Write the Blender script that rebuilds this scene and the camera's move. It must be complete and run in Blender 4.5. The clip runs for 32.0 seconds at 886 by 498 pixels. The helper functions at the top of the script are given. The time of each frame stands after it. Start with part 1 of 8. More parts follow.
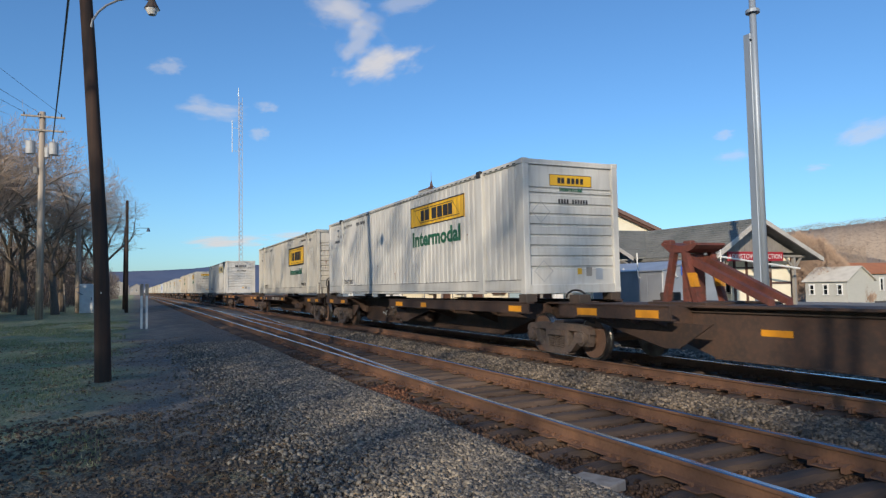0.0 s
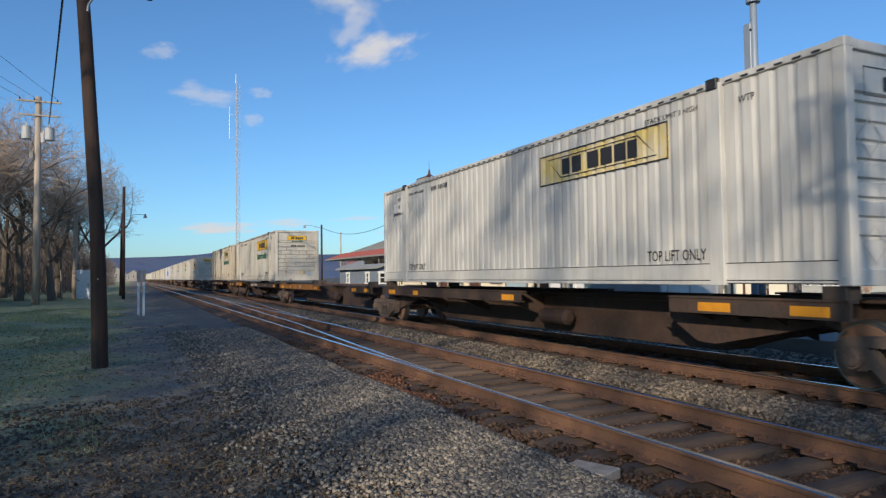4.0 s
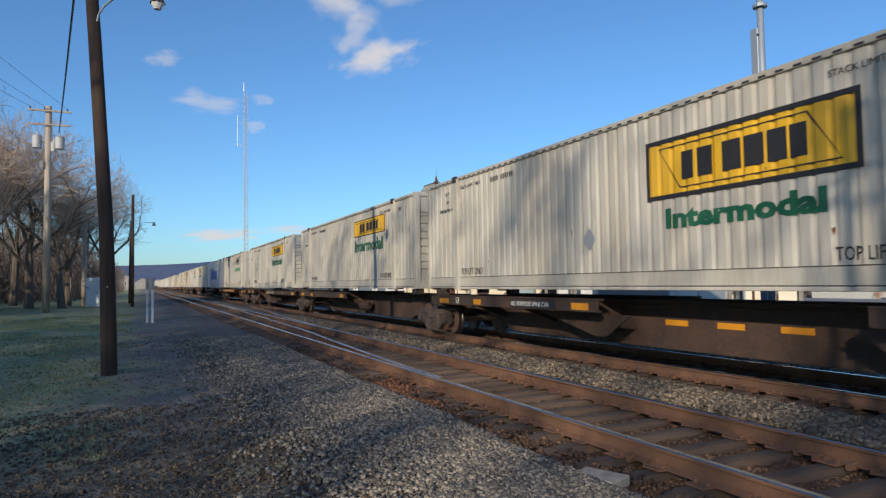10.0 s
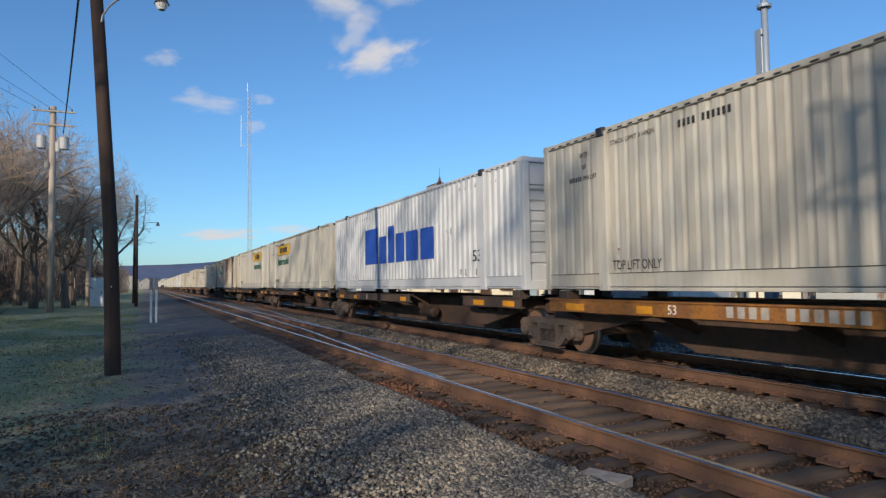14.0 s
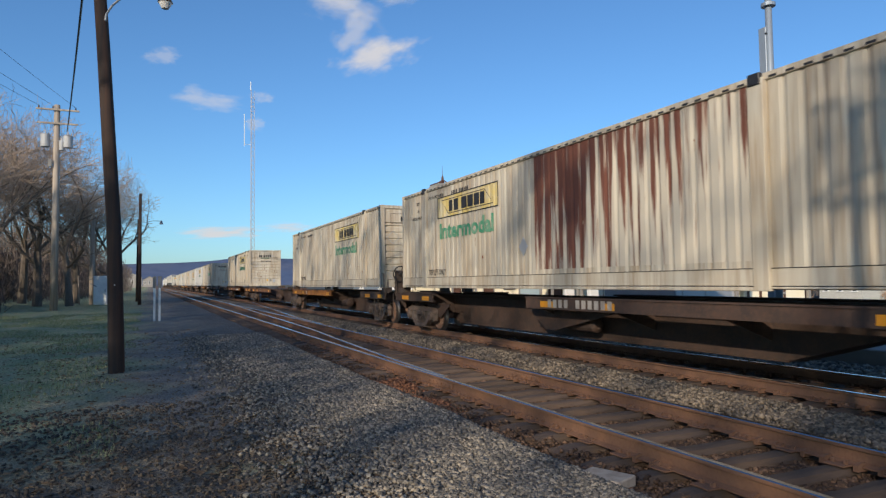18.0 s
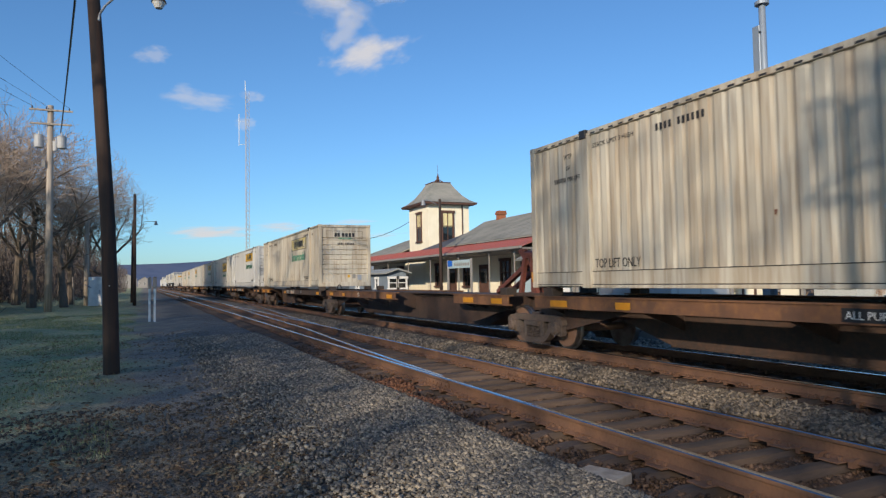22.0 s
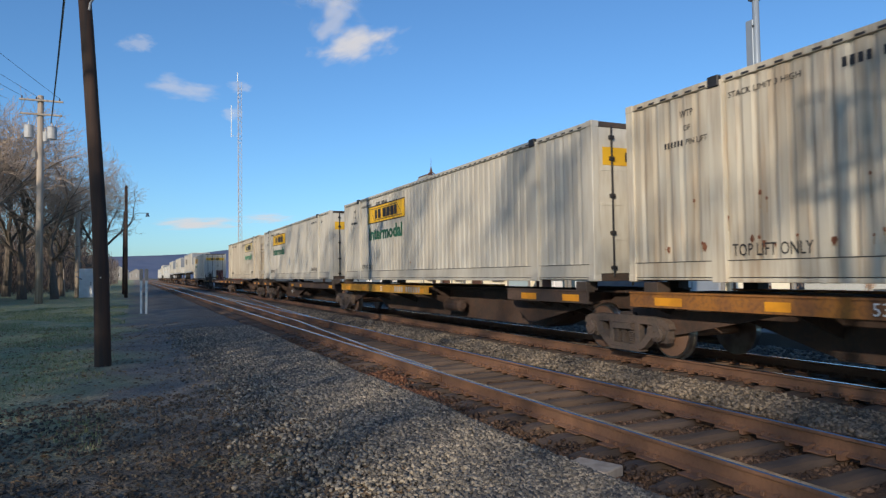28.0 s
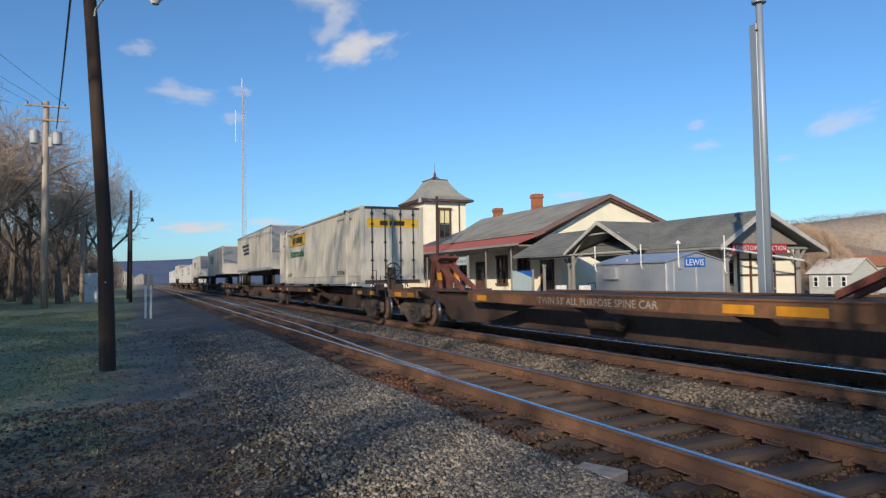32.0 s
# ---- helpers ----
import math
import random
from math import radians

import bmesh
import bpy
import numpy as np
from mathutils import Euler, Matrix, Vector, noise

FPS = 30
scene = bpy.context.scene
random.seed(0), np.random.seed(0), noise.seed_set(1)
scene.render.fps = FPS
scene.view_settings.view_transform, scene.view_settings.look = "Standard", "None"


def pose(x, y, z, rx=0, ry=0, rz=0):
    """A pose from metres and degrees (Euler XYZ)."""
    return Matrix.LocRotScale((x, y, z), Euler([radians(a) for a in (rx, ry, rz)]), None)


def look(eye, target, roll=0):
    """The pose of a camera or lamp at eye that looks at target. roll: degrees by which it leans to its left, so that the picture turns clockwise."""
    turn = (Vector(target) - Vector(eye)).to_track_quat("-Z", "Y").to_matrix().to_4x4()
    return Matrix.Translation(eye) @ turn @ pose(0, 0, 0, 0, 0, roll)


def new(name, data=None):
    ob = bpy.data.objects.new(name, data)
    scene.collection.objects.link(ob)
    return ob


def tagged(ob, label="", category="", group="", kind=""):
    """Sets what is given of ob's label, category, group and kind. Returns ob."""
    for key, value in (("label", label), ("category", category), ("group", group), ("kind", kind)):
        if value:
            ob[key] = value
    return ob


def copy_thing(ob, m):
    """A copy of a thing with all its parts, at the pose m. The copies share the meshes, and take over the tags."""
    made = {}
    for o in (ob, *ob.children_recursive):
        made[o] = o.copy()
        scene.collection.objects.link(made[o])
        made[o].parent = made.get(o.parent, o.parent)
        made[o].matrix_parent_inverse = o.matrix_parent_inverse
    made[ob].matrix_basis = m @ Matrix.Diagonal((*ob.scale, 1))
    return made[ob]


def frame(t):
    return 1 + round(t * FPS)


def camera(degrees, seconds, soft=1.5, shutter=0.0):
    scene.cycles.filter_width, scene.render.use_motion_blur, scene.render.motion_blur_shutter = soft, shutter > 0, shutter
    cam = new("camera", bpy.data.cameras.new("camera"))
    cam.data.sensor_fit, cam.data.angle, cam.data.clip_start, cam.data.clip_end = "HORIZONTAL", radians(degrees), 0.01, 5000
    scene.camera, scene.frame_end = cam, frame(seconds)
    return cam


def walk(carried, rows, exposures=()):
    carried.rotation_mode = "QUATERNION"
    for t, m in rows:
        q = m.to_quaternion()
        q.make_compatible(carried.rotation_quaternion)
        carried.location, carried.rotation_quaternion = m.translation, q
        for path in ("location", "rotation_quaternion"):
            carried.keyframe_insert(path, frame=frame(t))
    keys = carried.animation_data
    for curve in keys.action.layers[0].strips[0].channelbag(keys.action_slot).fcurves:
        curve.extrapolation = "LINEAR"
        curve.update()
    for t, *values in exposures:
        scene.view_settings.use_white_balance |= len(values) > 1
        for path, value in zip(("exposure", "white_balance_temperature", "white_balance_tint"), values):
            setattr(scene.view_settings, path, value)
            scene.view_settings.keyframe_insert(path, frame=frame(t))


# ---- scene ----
cam = camera(66.9, 32.0, soft=1.3, shutter=0.06)
EYE = (0.0, 0.0, 1.69)
# seconds and the camera's turn in degrees; it is held in the hand and stays at one spot
walk(cam, [(t, pose(*EYE, rx, ry, rz)) for t, rx, ry, rz in [
    (0, 93.26, 1.05, -24.62), (0.5, 93.17, 1.00, -24.67), (1, 93.03, 0.89, -24.76), (1.5, 92.99, 0.73, -24.86),
    (2, 93.00, 0.86, -24.87), (2.5, 93.03, 0.71, -24.90), (3, 92.67, 0.77, -24.86), (3.5, 92.25, 0.68, -24.90),
    (5.5, 92.45, 0.62, -24.61), (6, 92.49, 0.58, -24.63), (6.5, 92.48, 0.56, -24.65), (7, 92.49, 0.56, -24.58),
    (7.5, 92.57, 0.47, -24.29), (8, 92.63, 0.67, -24.13), (8.5, 92.66, 0.80, -24.11), (9, 92.70, 0.95, -24.10),
    (9.5, 92.75, 0.81, -24.13), (10, 92.84, 0.87, -24.22), (10.5, 92.90, 0.93, -24.19), (11, 92.91, 0.96, -24.16),
    (11.5, 92.86, 1.01, -24.20), (12, 92.83, 0.93, -24.22), (12.5, 92.88, 0.99, -24.13), (13, 92.92, 0.86, -23.97),
    (13.5, 92.96, 0.80, -23.89), (14, 92.88, 0.78, -23.95), (14.5, 92.84, 0.86, -24.00), (16.5, 92.78, 0.98, -23.87),
    (17, 92.77, 1.00, -23.88), (17.5, 92.78, 0.82, -23.86), (18, 92.78, 0.69, -23.71), (18.5, 92.81, 0.87, -23.66),
    (19, 92.73, 0.91, -23.61), (19.5, 92.67, 0.95, -23.63), (20, 92.73, 0.98, -23.67), (20.5, 92.76, 1.07, -23.70),
    (21, 92.76, 1.00, -23.64), (21.5, 92.70, 1.05, -23.78), (22, 92.71, 0.98, -24.07), (22.5, 92.68, 1.03, -24.11),
    (23, 92.66, 1.10, -24.37), (23.5, 92.60, 1.04, -24.30), (24, 92.58, 1.01, -24.05), (24.5, 92.50, 0.98, -24.19),
    (25, 92.23, 1.03, -24.14), (25.5, 92.10, 0.78, -24.19), (27.5, 92.02, 0.90, -24.46), (28, 92.09, 0.80, -24.68),
    (28.5, 92.14, 0.69, -24.63), (29, 92.19, 0.64, -24.61), (29.5, 92.30, 0.74, -24.56), (30, 92.37, 0.73, -24.50),
    (30.5, 92.37, 0.65, -24.55), (31, 92.44, 0.64, -24.56), (31.5, 92.46, 0.80, -24.50), (32, 92.47, 0.86, -24.35),
]], exposures=[(0.0, 0.0), (32.0, 0.0)])

# ---- light ----
SUN_TURN, SUN_UP = radians(45.0), radians(21.0)   # the sun stands behind the camera, low over the trees
SUN_WAY = Vector((-math.sin(SUN_TURN) * math.cos(SUN_UP), -math.cos(SUN_TURN) * math.cos(SUN_UP), math.sin(SUN_UP)))
world = bpy.data.worlds.new("sky")
scene.world = world
world.use_nodes = True
wn = world.node_tree
wn.nodes.clear()
sky = wn.nodes.new("ShaderNodeTexSky")
sky.sky_type, sky.sun_disc = "NISHITA", False
sky.sun_elevation, sky.sun_rotation = SUN_UP, math.atan2(SUN_WAY.x, SUN_WAY.y)
sky.air_density, sky.dust_density, sky.ozone_density = 1.0, 0.6, 4.0
sky_bg = wn.nodes.new("ShaderNodeBackground")
sky_bg.inputs[1].default_value = 0.147
tint = wn.nodes.new("ShaderNodeMix")
tint.data_type, tint.blend_type = "RGBA", "MULTIPLY"
tint.inputs["Factor"].default_value = 1.0
tint.inputs["B"].default_value = (0.645, 0.885, 1.05, 1)   # a clear, cold winter sky
wn.links.new(sky.outputs[0], tint.inputs["A"])
wn.links.new(tint.outputs["Result"], sky_bg.inputs[0])
wn.links.new(sky_bg.outputs[0], wn.nodes.new("ShaderNodeOutputWorld").inputs[0])
sun = new("sun", bpy.data.lights.new("sun", "SUN"))
sun.data.energy, sun.data.angle, sun.data.color = 4.5, radians(0.6), (1.0, 0.845, 0.65)
sun.matrix_world = look(SUN_WAY * 50, (0, 0, 0))

# ---- measures of the place ----
RT = 0.22                    # top of the rails
NEAR_X, MAIN_X = 4.93, 8.99  # centre lines of the near track and of the train's track
GAUGE = 1.507 / 2            # half the spacing of the rails
BOTTOM = RT + 1.285          # underside of the boxes on the train
BOX_L, BOX_W, BOX_H = 16.15, 2.59, 2.99
MARK_H = 2.896               # the height that painted marks are hung from


# ---- helpers for meshes ----
def finish(name, bm, material, parent=None, label="", smooth=False):
    me = bpy.data.meshes.new(name)
    bm.to_mesh(me)
    bm.free()
    if smooth:
        me.shade_smooth()
    for m in (material if isinstance(material, (list, tuple)) else [material]):
        me.materials.append(m)
    ob = new(name, me)
    if parent is not None:
        ob.parent = parent
    if label:
        tagged(ob, label)
    return ob


def part(name, bm, material, parent, label="", smooth=False):
    return finish(name, bm, material, parent, label, smooth)


def share(name, ob, parent, m=None):
    """One more piece on the mesh of ob."""
    o = new(name, ob.data)
    o.parent = parent
    if m is not None:
        o.matrix_basis = m
    return o


def base(name, m, label, category, group="", kind=""):
    e = new(name)
    e.empty_display_size = 0.2
    e.matrix_basis = m
    return tagged(e, label, category, group, kind)


def box(bm, x0, x1, y0, y1, z0, z1, bevel=0.0, mat=0):
    ge = bmesh.ops.create_cube(bm, size=1.0, matrix=Matrix.Translation(((x0 + x1) / 2, (y0 + y1) / 2, (z0 + z1) / 2))
                               @ Matrix.Diagonal((x1 - x0, y1 - y0, z1 - z0, 1)))
    fs = {f for v in ge["verts"] for f in v.link_faces}
    for f in fs:
        f.material_index = mat
    if bevel:
        es = list({e for v in ge["verts"] for e in v.link_edges})
        r = bmesh.ops.bevel(bm, geom=es, offset=bevel, segments=1, affect="EDGES")
        for f in r["faces"]:
            f.material_index = mat


def quad(bm, pts, mat=0):
    f = bm.faces.new([bm.verts.new(p) for p in pts])
    f.material_index = mat
    return f


def prism(bm, outline, axis, a, b, mat=0):
    """An outline of two coordinates drawn out along an axis from a to b."""
    def at(u, v, w):
        return {"x": (w, u, v), "y": (u, w, v), "z": (u, v, w)}[axis]
    lo = [bm.verts.new(at(u, v, a)) for u, v in outline]
    hi = [bm.verts.new(at(u, v, b)) for u, v in outline]
    n = len(outline)
    fs = [bm.faces.new(lo), bm.faces.new(hi[::-1])]
    fs += [bm.faces.new((lo[i], hi[i], hi[(i + 1) % n], lo[(i + 1) % n])) for i in range(n)]
    for f in fs:
        f.material_index = mat
    bmesh.ops.recalc_face_normals(bm, faces=fs)


def tube(bm, p, q, r0, r1=None, sides=8, mat=0, caps=True):
    """A tapered round bar from p to q."""
    p, q = Vector(p), Vector(q)
    r1 = r0 if r1 is None else r1
    turn = (q - p).to_track_quat("Z", "Y").to_matrix()
    ra, rb = [], []
    for i in range(sides):
        a = 2 * math.pi * i / sides
        d = turn @ Vector((math.cos(a), math.sin(a), 0))
        ra.append(bm.verts.new(p + d * r0))
        rb.append(bm.verts.new(q + d * r1))
    for i in range(sides):
        bm.faces.new((ra[i], ra[(i + 1) % sides], rb[(i + 1) % sides], rb[i])).material_index = mat
    if caps:
        bm.faces.new(ra[::-1]).material_index = mat
        bm.faces.new(rb).material_index = mat


def disc(bm, axis_x0, axis_x1, y, z, r, sides=20, mat=0):
    tube(bm, (axis_x0, y, z), (axis_x1, y, z), r, r, sides, mat)


def letters(text, size, extrude=0.0015, bold=0.0):
    """A mesh of words in the built-in font, standing on the origin, in the xz plane, read from -y."""
    cu = bpy.data.curves.new("words", "FONT")
    cu.body, cu.size, cu.extrude, cu.resolution_u = text, size, extrude, 2
    cu.offset = bold
    ob = bpy.data.objects.new("words", cu)
    scene.collection.objects.link(ob)
    dg = bpy.context.evaluated_depsgraph_get()
    me = bpy.data.meshes.new_from_object(ob.evaluated_get(dg))
    bpy.data.objects.remove(ob)
    bpy.data.curves.remove(cu)
    me.transform(Matrix.Rotation(radians(90), 4, "X"))
    return me


def words(name, text, size, width, material, parent, m, label="", bold=0.0):
    """Words fitted to a width, as a part."""
    me = letters(text, size, bold=bold)
    xs = [v.co.x for v in me.vertices]
    if xs and width:
        k = width / (max(xs) - min(xs))
        me.transform(Matrix.Diagonal((k, 1, 1, 1)) @ Matrix.Translation((-min(xs), 0, 0)))
    me.materials.append(material)
    ob = new(name, me)
    ob.parent = parent
    ob.matrix_basis = m
    if label:
        tagged(ob, label)
    return ob


# ---- materials ----
def mat(name, colour, rough=0.8, metal=0.0, second=None, scale=3.0, amount=0.5, third=None, scale3=40.0, amount3=0.3,
        bump=0.0, bump_scale=60.0, stretch=(1, 1, 1), tone=0.0, spec=0.5, lo=0.4, hi=0.65):
    """A surface of one main colour with stains of a second at one scale and grain of a third at another."""
    m = bpy.data.materials.new(name)
    m.use_nodes = True
    nt = m.node_tree
    n, l = nt.nodes, nt.links
    b = n["Principled BSDF"]
    b.inputs["Roughness"].default_value = rough
    b.inputs["Metallic"].default_value = metal
    b.inputs["Specular IOR Level"].default_value = spec
    tc = n.new("ShaderNodeTexCoord")
    mp = n.new("ShaderNodeMapping")
    mp.inputs["Scale"].default_value = stretch
    l.new(tc.outputs["Object"], mp.inputs[0])
    def noise_fac(sc, low, high, detail=4.0):
        t = n.new("ShaderNodeTexNoise")
        t.inputs["Scale"].default_value, t.inputs["Detail"].default_value = sc, detail
        l.new(mp.outputs[0], t.inputs["Vector"])
        r = n.new("ShaderNodeMapRange")
        r.inputs["From Min"].default_value, r.inputs["From Max"].default_value = low, high
        l.new(t.outputs[0], r.inputs[0])
        return r.outputs[0]
    def mix(a, colour2, fac, k):
        x = n.new("ShaderNodeMix")
        x.data_type = "RGBA"
        mu = n.new("ShaderNodeMath")
        mu.operation = "MULTIPLY"
        mu.inputs[1].default_value = k
        l.new(fac, mu.inputs[0])
        l.new(mu.outputs[0], x.inputs["Factor"])
        l.new(a, x.inputs["A"])
        x.inputs["B"].default_value = (*colour2, 1)
        return x.outputs["Result"]
    rgb = n.new("ShaderNodeRGB")
    rgb.outputs[0].default_value = (*colour, 1)
    out = rgb.outputs[0]
    if second:
        out = mix(out, second, noise_fac(scale, lo, hi), amount)
    if third:
        out = mix(out, third, noise_fac(scale3, 0.45, 0.7, 2.0), amount3)
    if tone:
        oi = n.new("ShaderNodeObjectInfo")
        mr = n.new("ShaderNodeMapRange")
        mr.inputs["To Min"].default_value, mr.inputs["To Max"].default_value = 1 - tone, 1 + tone
        l.new(oi.outputs["Random"], mr.inputs[0])
        hs = n.new("ShaderNodeHueSaturation")
        l.new(mr.outputs[0], hs.inputs["Value"])
        l.new(out, hs.inputs["Color"])
        out = hs.outputs[0]
    l.new(out, b.inputs["Base Color"])
    if bump:
        t = n.new("ShaderNodeTexNoise")
        t.inputs["Scale"].default_value, t.inputs["Detail"].default_value = bump_scale, 3.0
        l.new(mp.outputs[0], t.inputs["Vector"])
        bp = n.new("ShaderNodeBump")
        bp.inputs["Strength"].default_value, bp.inputs["Distance"].default_value = min(1.0, bump * 20), bump
        l.new(t.outputs[0], bp.inputs["Height"])
        l.new(bp.outputs[0], b.inputs["Normal"])
    return m


BOX_WHITE = mat("box_paint", (0.525, 0.505, 0.45), 0.55, second=(0.38, 0.345, 0.285), scale=1.3, amount=0.5, third=(0.36, 0.31, 0.24), scale3=11, amount3=0.4, stretch=(1, 1, 0.16), tone=0.05)
BOX_STAINED = mat("stained_box_paint", (0.57, 0.53, 0.44), 0.6, second=(0.38, 0.31, 0.22), scale=2.2, amount=0.55, third=(0.3, 0.2, 0.12), scale3=9, amount3=0.5, stretch=(1, 1.6, 0.1), tone=0.05, lo=0.42, hi=0.6)
BOX_COOL = mat("pale_box_paint", (0.57, 0.57, 0.55), 0.5, second=(0.44, 0.43, 0.4), scale=1.6, amount=0.5, third=(0.36, 0.33, 0.29), scale3=12, amount3=0.3, stretch=(1, 1, 0.14), tone=0.05)
BOX_GREY = mat("silver_box_paint", (0.55, 0.57, 0.6), 0.45, second=(0.4, 0.4, 0.4), scale=1.5, amount=0.3, stretch=(1, 1, 0.3))
YELLOW = mat("yellow_paint", (0.72, 0.42, 0.02), 0.5, second=(0.5, 0.3, 0.05), scale=2, amount=0.4)
PALE_YELLOW = mat("faded_yellow_paint", (0.6, 0.47, 0.16), 0.6, second=(0.55, 0.52, 0.44), scale=2.5, amount=0.7)
BLACK = mat("black_paint", (0.02, 0.02, 0.022), 0.5, third=(0.06, 0.05, 0.05))
GREEN = mat("green_paint", (0.01, 0.1, 0.05), 0.5, second=(0.05, 0.2, 0.12), scale=3, amount=0.4)
PALE_GREEN = mat("faded_green_paint", (0.05, 0.27, 0.15), 0.6, second=(0.3, 0.4, 0.3), scale=4, amount=0.6)
BLUE = mat("blue_paint", (0.02, 0.08, 0.42), 0.45, second=(0.03, 0.1, 0.5), scale=2)
DECK_YELLOW = mat("worn_yellow_steel", (0.34, 0.14, 0.025), 0.65, second=(0.16, 0.07, 0.035), scale=2.2, amount=0.75, third=(0.07, 0.04, 0.03), scale3=18, amount3=0.5, tone=0.15)
DECK_RUST = mat("bright_rust_steel", (0.2, 0.095, 0.05), 0.8, second=(0.09, 0.05, 0.036), scale=1.8, amount=0.7, third=(0.32, 0.15, 0.05), scale3=9, amount3=0.4, tone=0.15)
DECK_DARK = mat("sooty_steel", (0.06, 0.042, 0.034), 0.8, second=(0.11, 0.06, 0.038), scale=1.6, amount=0.6, third=(0.03, 0.025, 0.022), scale3=14, amount3=0.5, tone=0.2)
DECK_BROWN = mat("rusty_steel", (0.064, 0.039, 0.0296), 0.8, second=(0.0351, 0.0265, 0.0234), scale=2.5, amount=0.7, third=(0.109, 0.0562, 0.0351), scale3=16, amount3=0.4, tone=0.2)
STEEL_DARK = mat("grimy_steel", (0.055, 0.043, 0.036), 0.8, second=(0.1, 0.06, 0.04), scale=3, amount=0.6, third=(0.02, 0.02, 0.02), scale3=20)
WHEEL = mat("wheel_steel", (0.17, 0.1, 0.07), 0.75, 0.1, second=(0.23, 0.13, 0.085), scale=4)
TREAD = mat("polished_tread", (0.45, 0.44, 0.43), 0.35, 1.0, second=(0.2, 0.16, 0.13), scale=5, amount=0.6)
CAST = mat("dusty_cast_steel", (0.1, 0.078, 0.066), 0.8, second=(0.15, 0.1, 0.075), scale=4, amount=0.6, third=(0.05, 0.042, 0.04), scale3=22, amount3=0.5)
RAIL_SIDE = mat("rusty_rail", (0.15, 0.08, 0.05), 0.85, second=(0.25, 0.125, 0.068), scale=3, amount=0.6, third=(0.08, 0.04, 0.025), scale3=30)
RAIL_TOP = mat("polished_railhead", (0.55, 0.56, 0.58), 0.22, 1.0, second=(0.3, 0.28, 0.26), scale=6, amount=0.4, stretch=(1, 0.1, 1))
TIE = mat("weathered_tie", (0.075, 0.054, 0.043), 0.9, second=(0.135, 0.09, 0.063), scale=3, amount=0.6, third=(0.04, 0.03, 0.025), scale3=30, stretch=(0.3, 2, 1), bump=0.01, bump_scale=30, tone=0.25)
WOOD_POLE = mat("creosoted_wood", (0.035, 0.026, 0.023), 0.9, second=(0.11, 0.05, 0.027), scale=2, amount=0.45, third=(0.02, 0.015, 0.012), scale3=40, stretch=(4, 4, 0.2), bump=0.006, bump_scale=40)
GREY_WOOD = mat("grey_weathered_wood", (0.4, 0.345, 0.285), 0.9, second=(0.18, 0.14, 0.11), scale=2, amount=0.6, stretch=(4, 4, 0.2))
GALV = mat("galvanised_steel", (0.26, 0.28, 0.3), 0.55, 0.35, second=(0.18, 0.19, 0.21), scale=4, amount=0.5)
CREAM = mat("cream_boards", (0.88, 0.81, 0.63), 0.75, second=(0.76, 0.68, 0.5), scale=1.5, amount=0.4)
TAN_TRIM = mat("tan_brown_trim", (0.22, 0.14, 0.11), 0.65, second=(0.17, 0.1, 0.08), scale=2)
TRIM_BROWN = mat("brown_trim", (0.09, 0.045, 0.032), 0.65, second=(0.14, 0.07, 0.05), scale=2)
SLATE = mat("grey_shingles", (0.27, 0.262, 0.23), 0.9, second=(0.15, 0.157, 0.14), scale=0.7, amount=0.75, third=(0.35, 0.325, 0.28), scale3=9, amount3=0.5, stretch=(1, 1, 2.5), tone=0.12)
DARK_SLATE = mat("dark_mossy_shingles", (0.165, 0.17, 0.158), 0.9, second=(0.085, 0.095, 0.09), scale=0.6, amount=0.8, third=(0.25, 0.24, 0.21), scale3=8, amount3=0.5, stretch=(1, 1, 2.5), tone=0.12)
RED_ROOF = mat("red_metal_roof", (0.37, 0.1, 0.08), 0.6, second=(0.29, 0.12, 0.1), scale=2, amount=0.5)
BRICK = mat("chimney_brick", (0.36, 0.13, 0.06), 0.9, second=(0.24, 0.09, 0.05), scale=5, tone=0.2)
GREY_TRIM = mat("grey_painted_wood", (0.27, 0.255, 0.235), 0.7, second=(0.18, 0.17, 0.16), scale=2)
PALE_TRIM = mat("pale_grey_painted_wood", (0.48, 0.46, 0.42), 0.7, second=(0.33, 0.315, 0.29), scale=2, amount=0.6)
WHITE = mat("white_paint", (0.75, 0.75, 0.73), 0.55, second=(0.55, 0.54, 0.52), scale=3, amount=0.4)
ALU = mat("brushed_aluminium", (0.46, 0.48, 0.51), 0.45, 0.5, second=(0.34, 0.36, 0.39), scale=1.5, amount=0.5)
GLASS_DARK = mat("window_glass", (0.015, 0.018, 0.02), 0.08, spec=0.8)
SIGN_RED = mat("red_sign", (0.35, 0.02, 0.03), 0.5, second=(0.28, 0.02, 0.03), scale=3)
SIGN_BLUE = mat("blue_sign", (0.02, 0.12, 0.5), 0.4, second=(0.03, 0.15, 0.55), scale=3)
BARK = mat("bark", (0.13, 0.105, 0.085), 0.95, second=(0.2, 0.16, 0.12), scale=4, third=(0.05, 0.04, 0.03), scale3=20)
HILL = mat("bare_woods", (0.3, 0.235, 0.185), 0.95, second=(0.2, 0.165, 0.14), scale=0.04, amount=0.7, third=(0.28, 0.21, 0.15), scale3=0.5, amount3=0.5)
# far ridge: the blue of the haze is put into the woods' colour
FAR_HILL = mat("haze_blue_woods", (0.062, 0.098, 0.185), 0.95, second=(0.1, 0.115, 0.175), scale=0.006, amount=0.8, third=(0.04, 0.065, 0.14), scale3=0.03, amount3=0.5)
ASPHALT = mat("platform_paving", (0.16, 0.155, 0.15), 0.9, second=(0.22, 0.21, 0.2), scale=0.8)
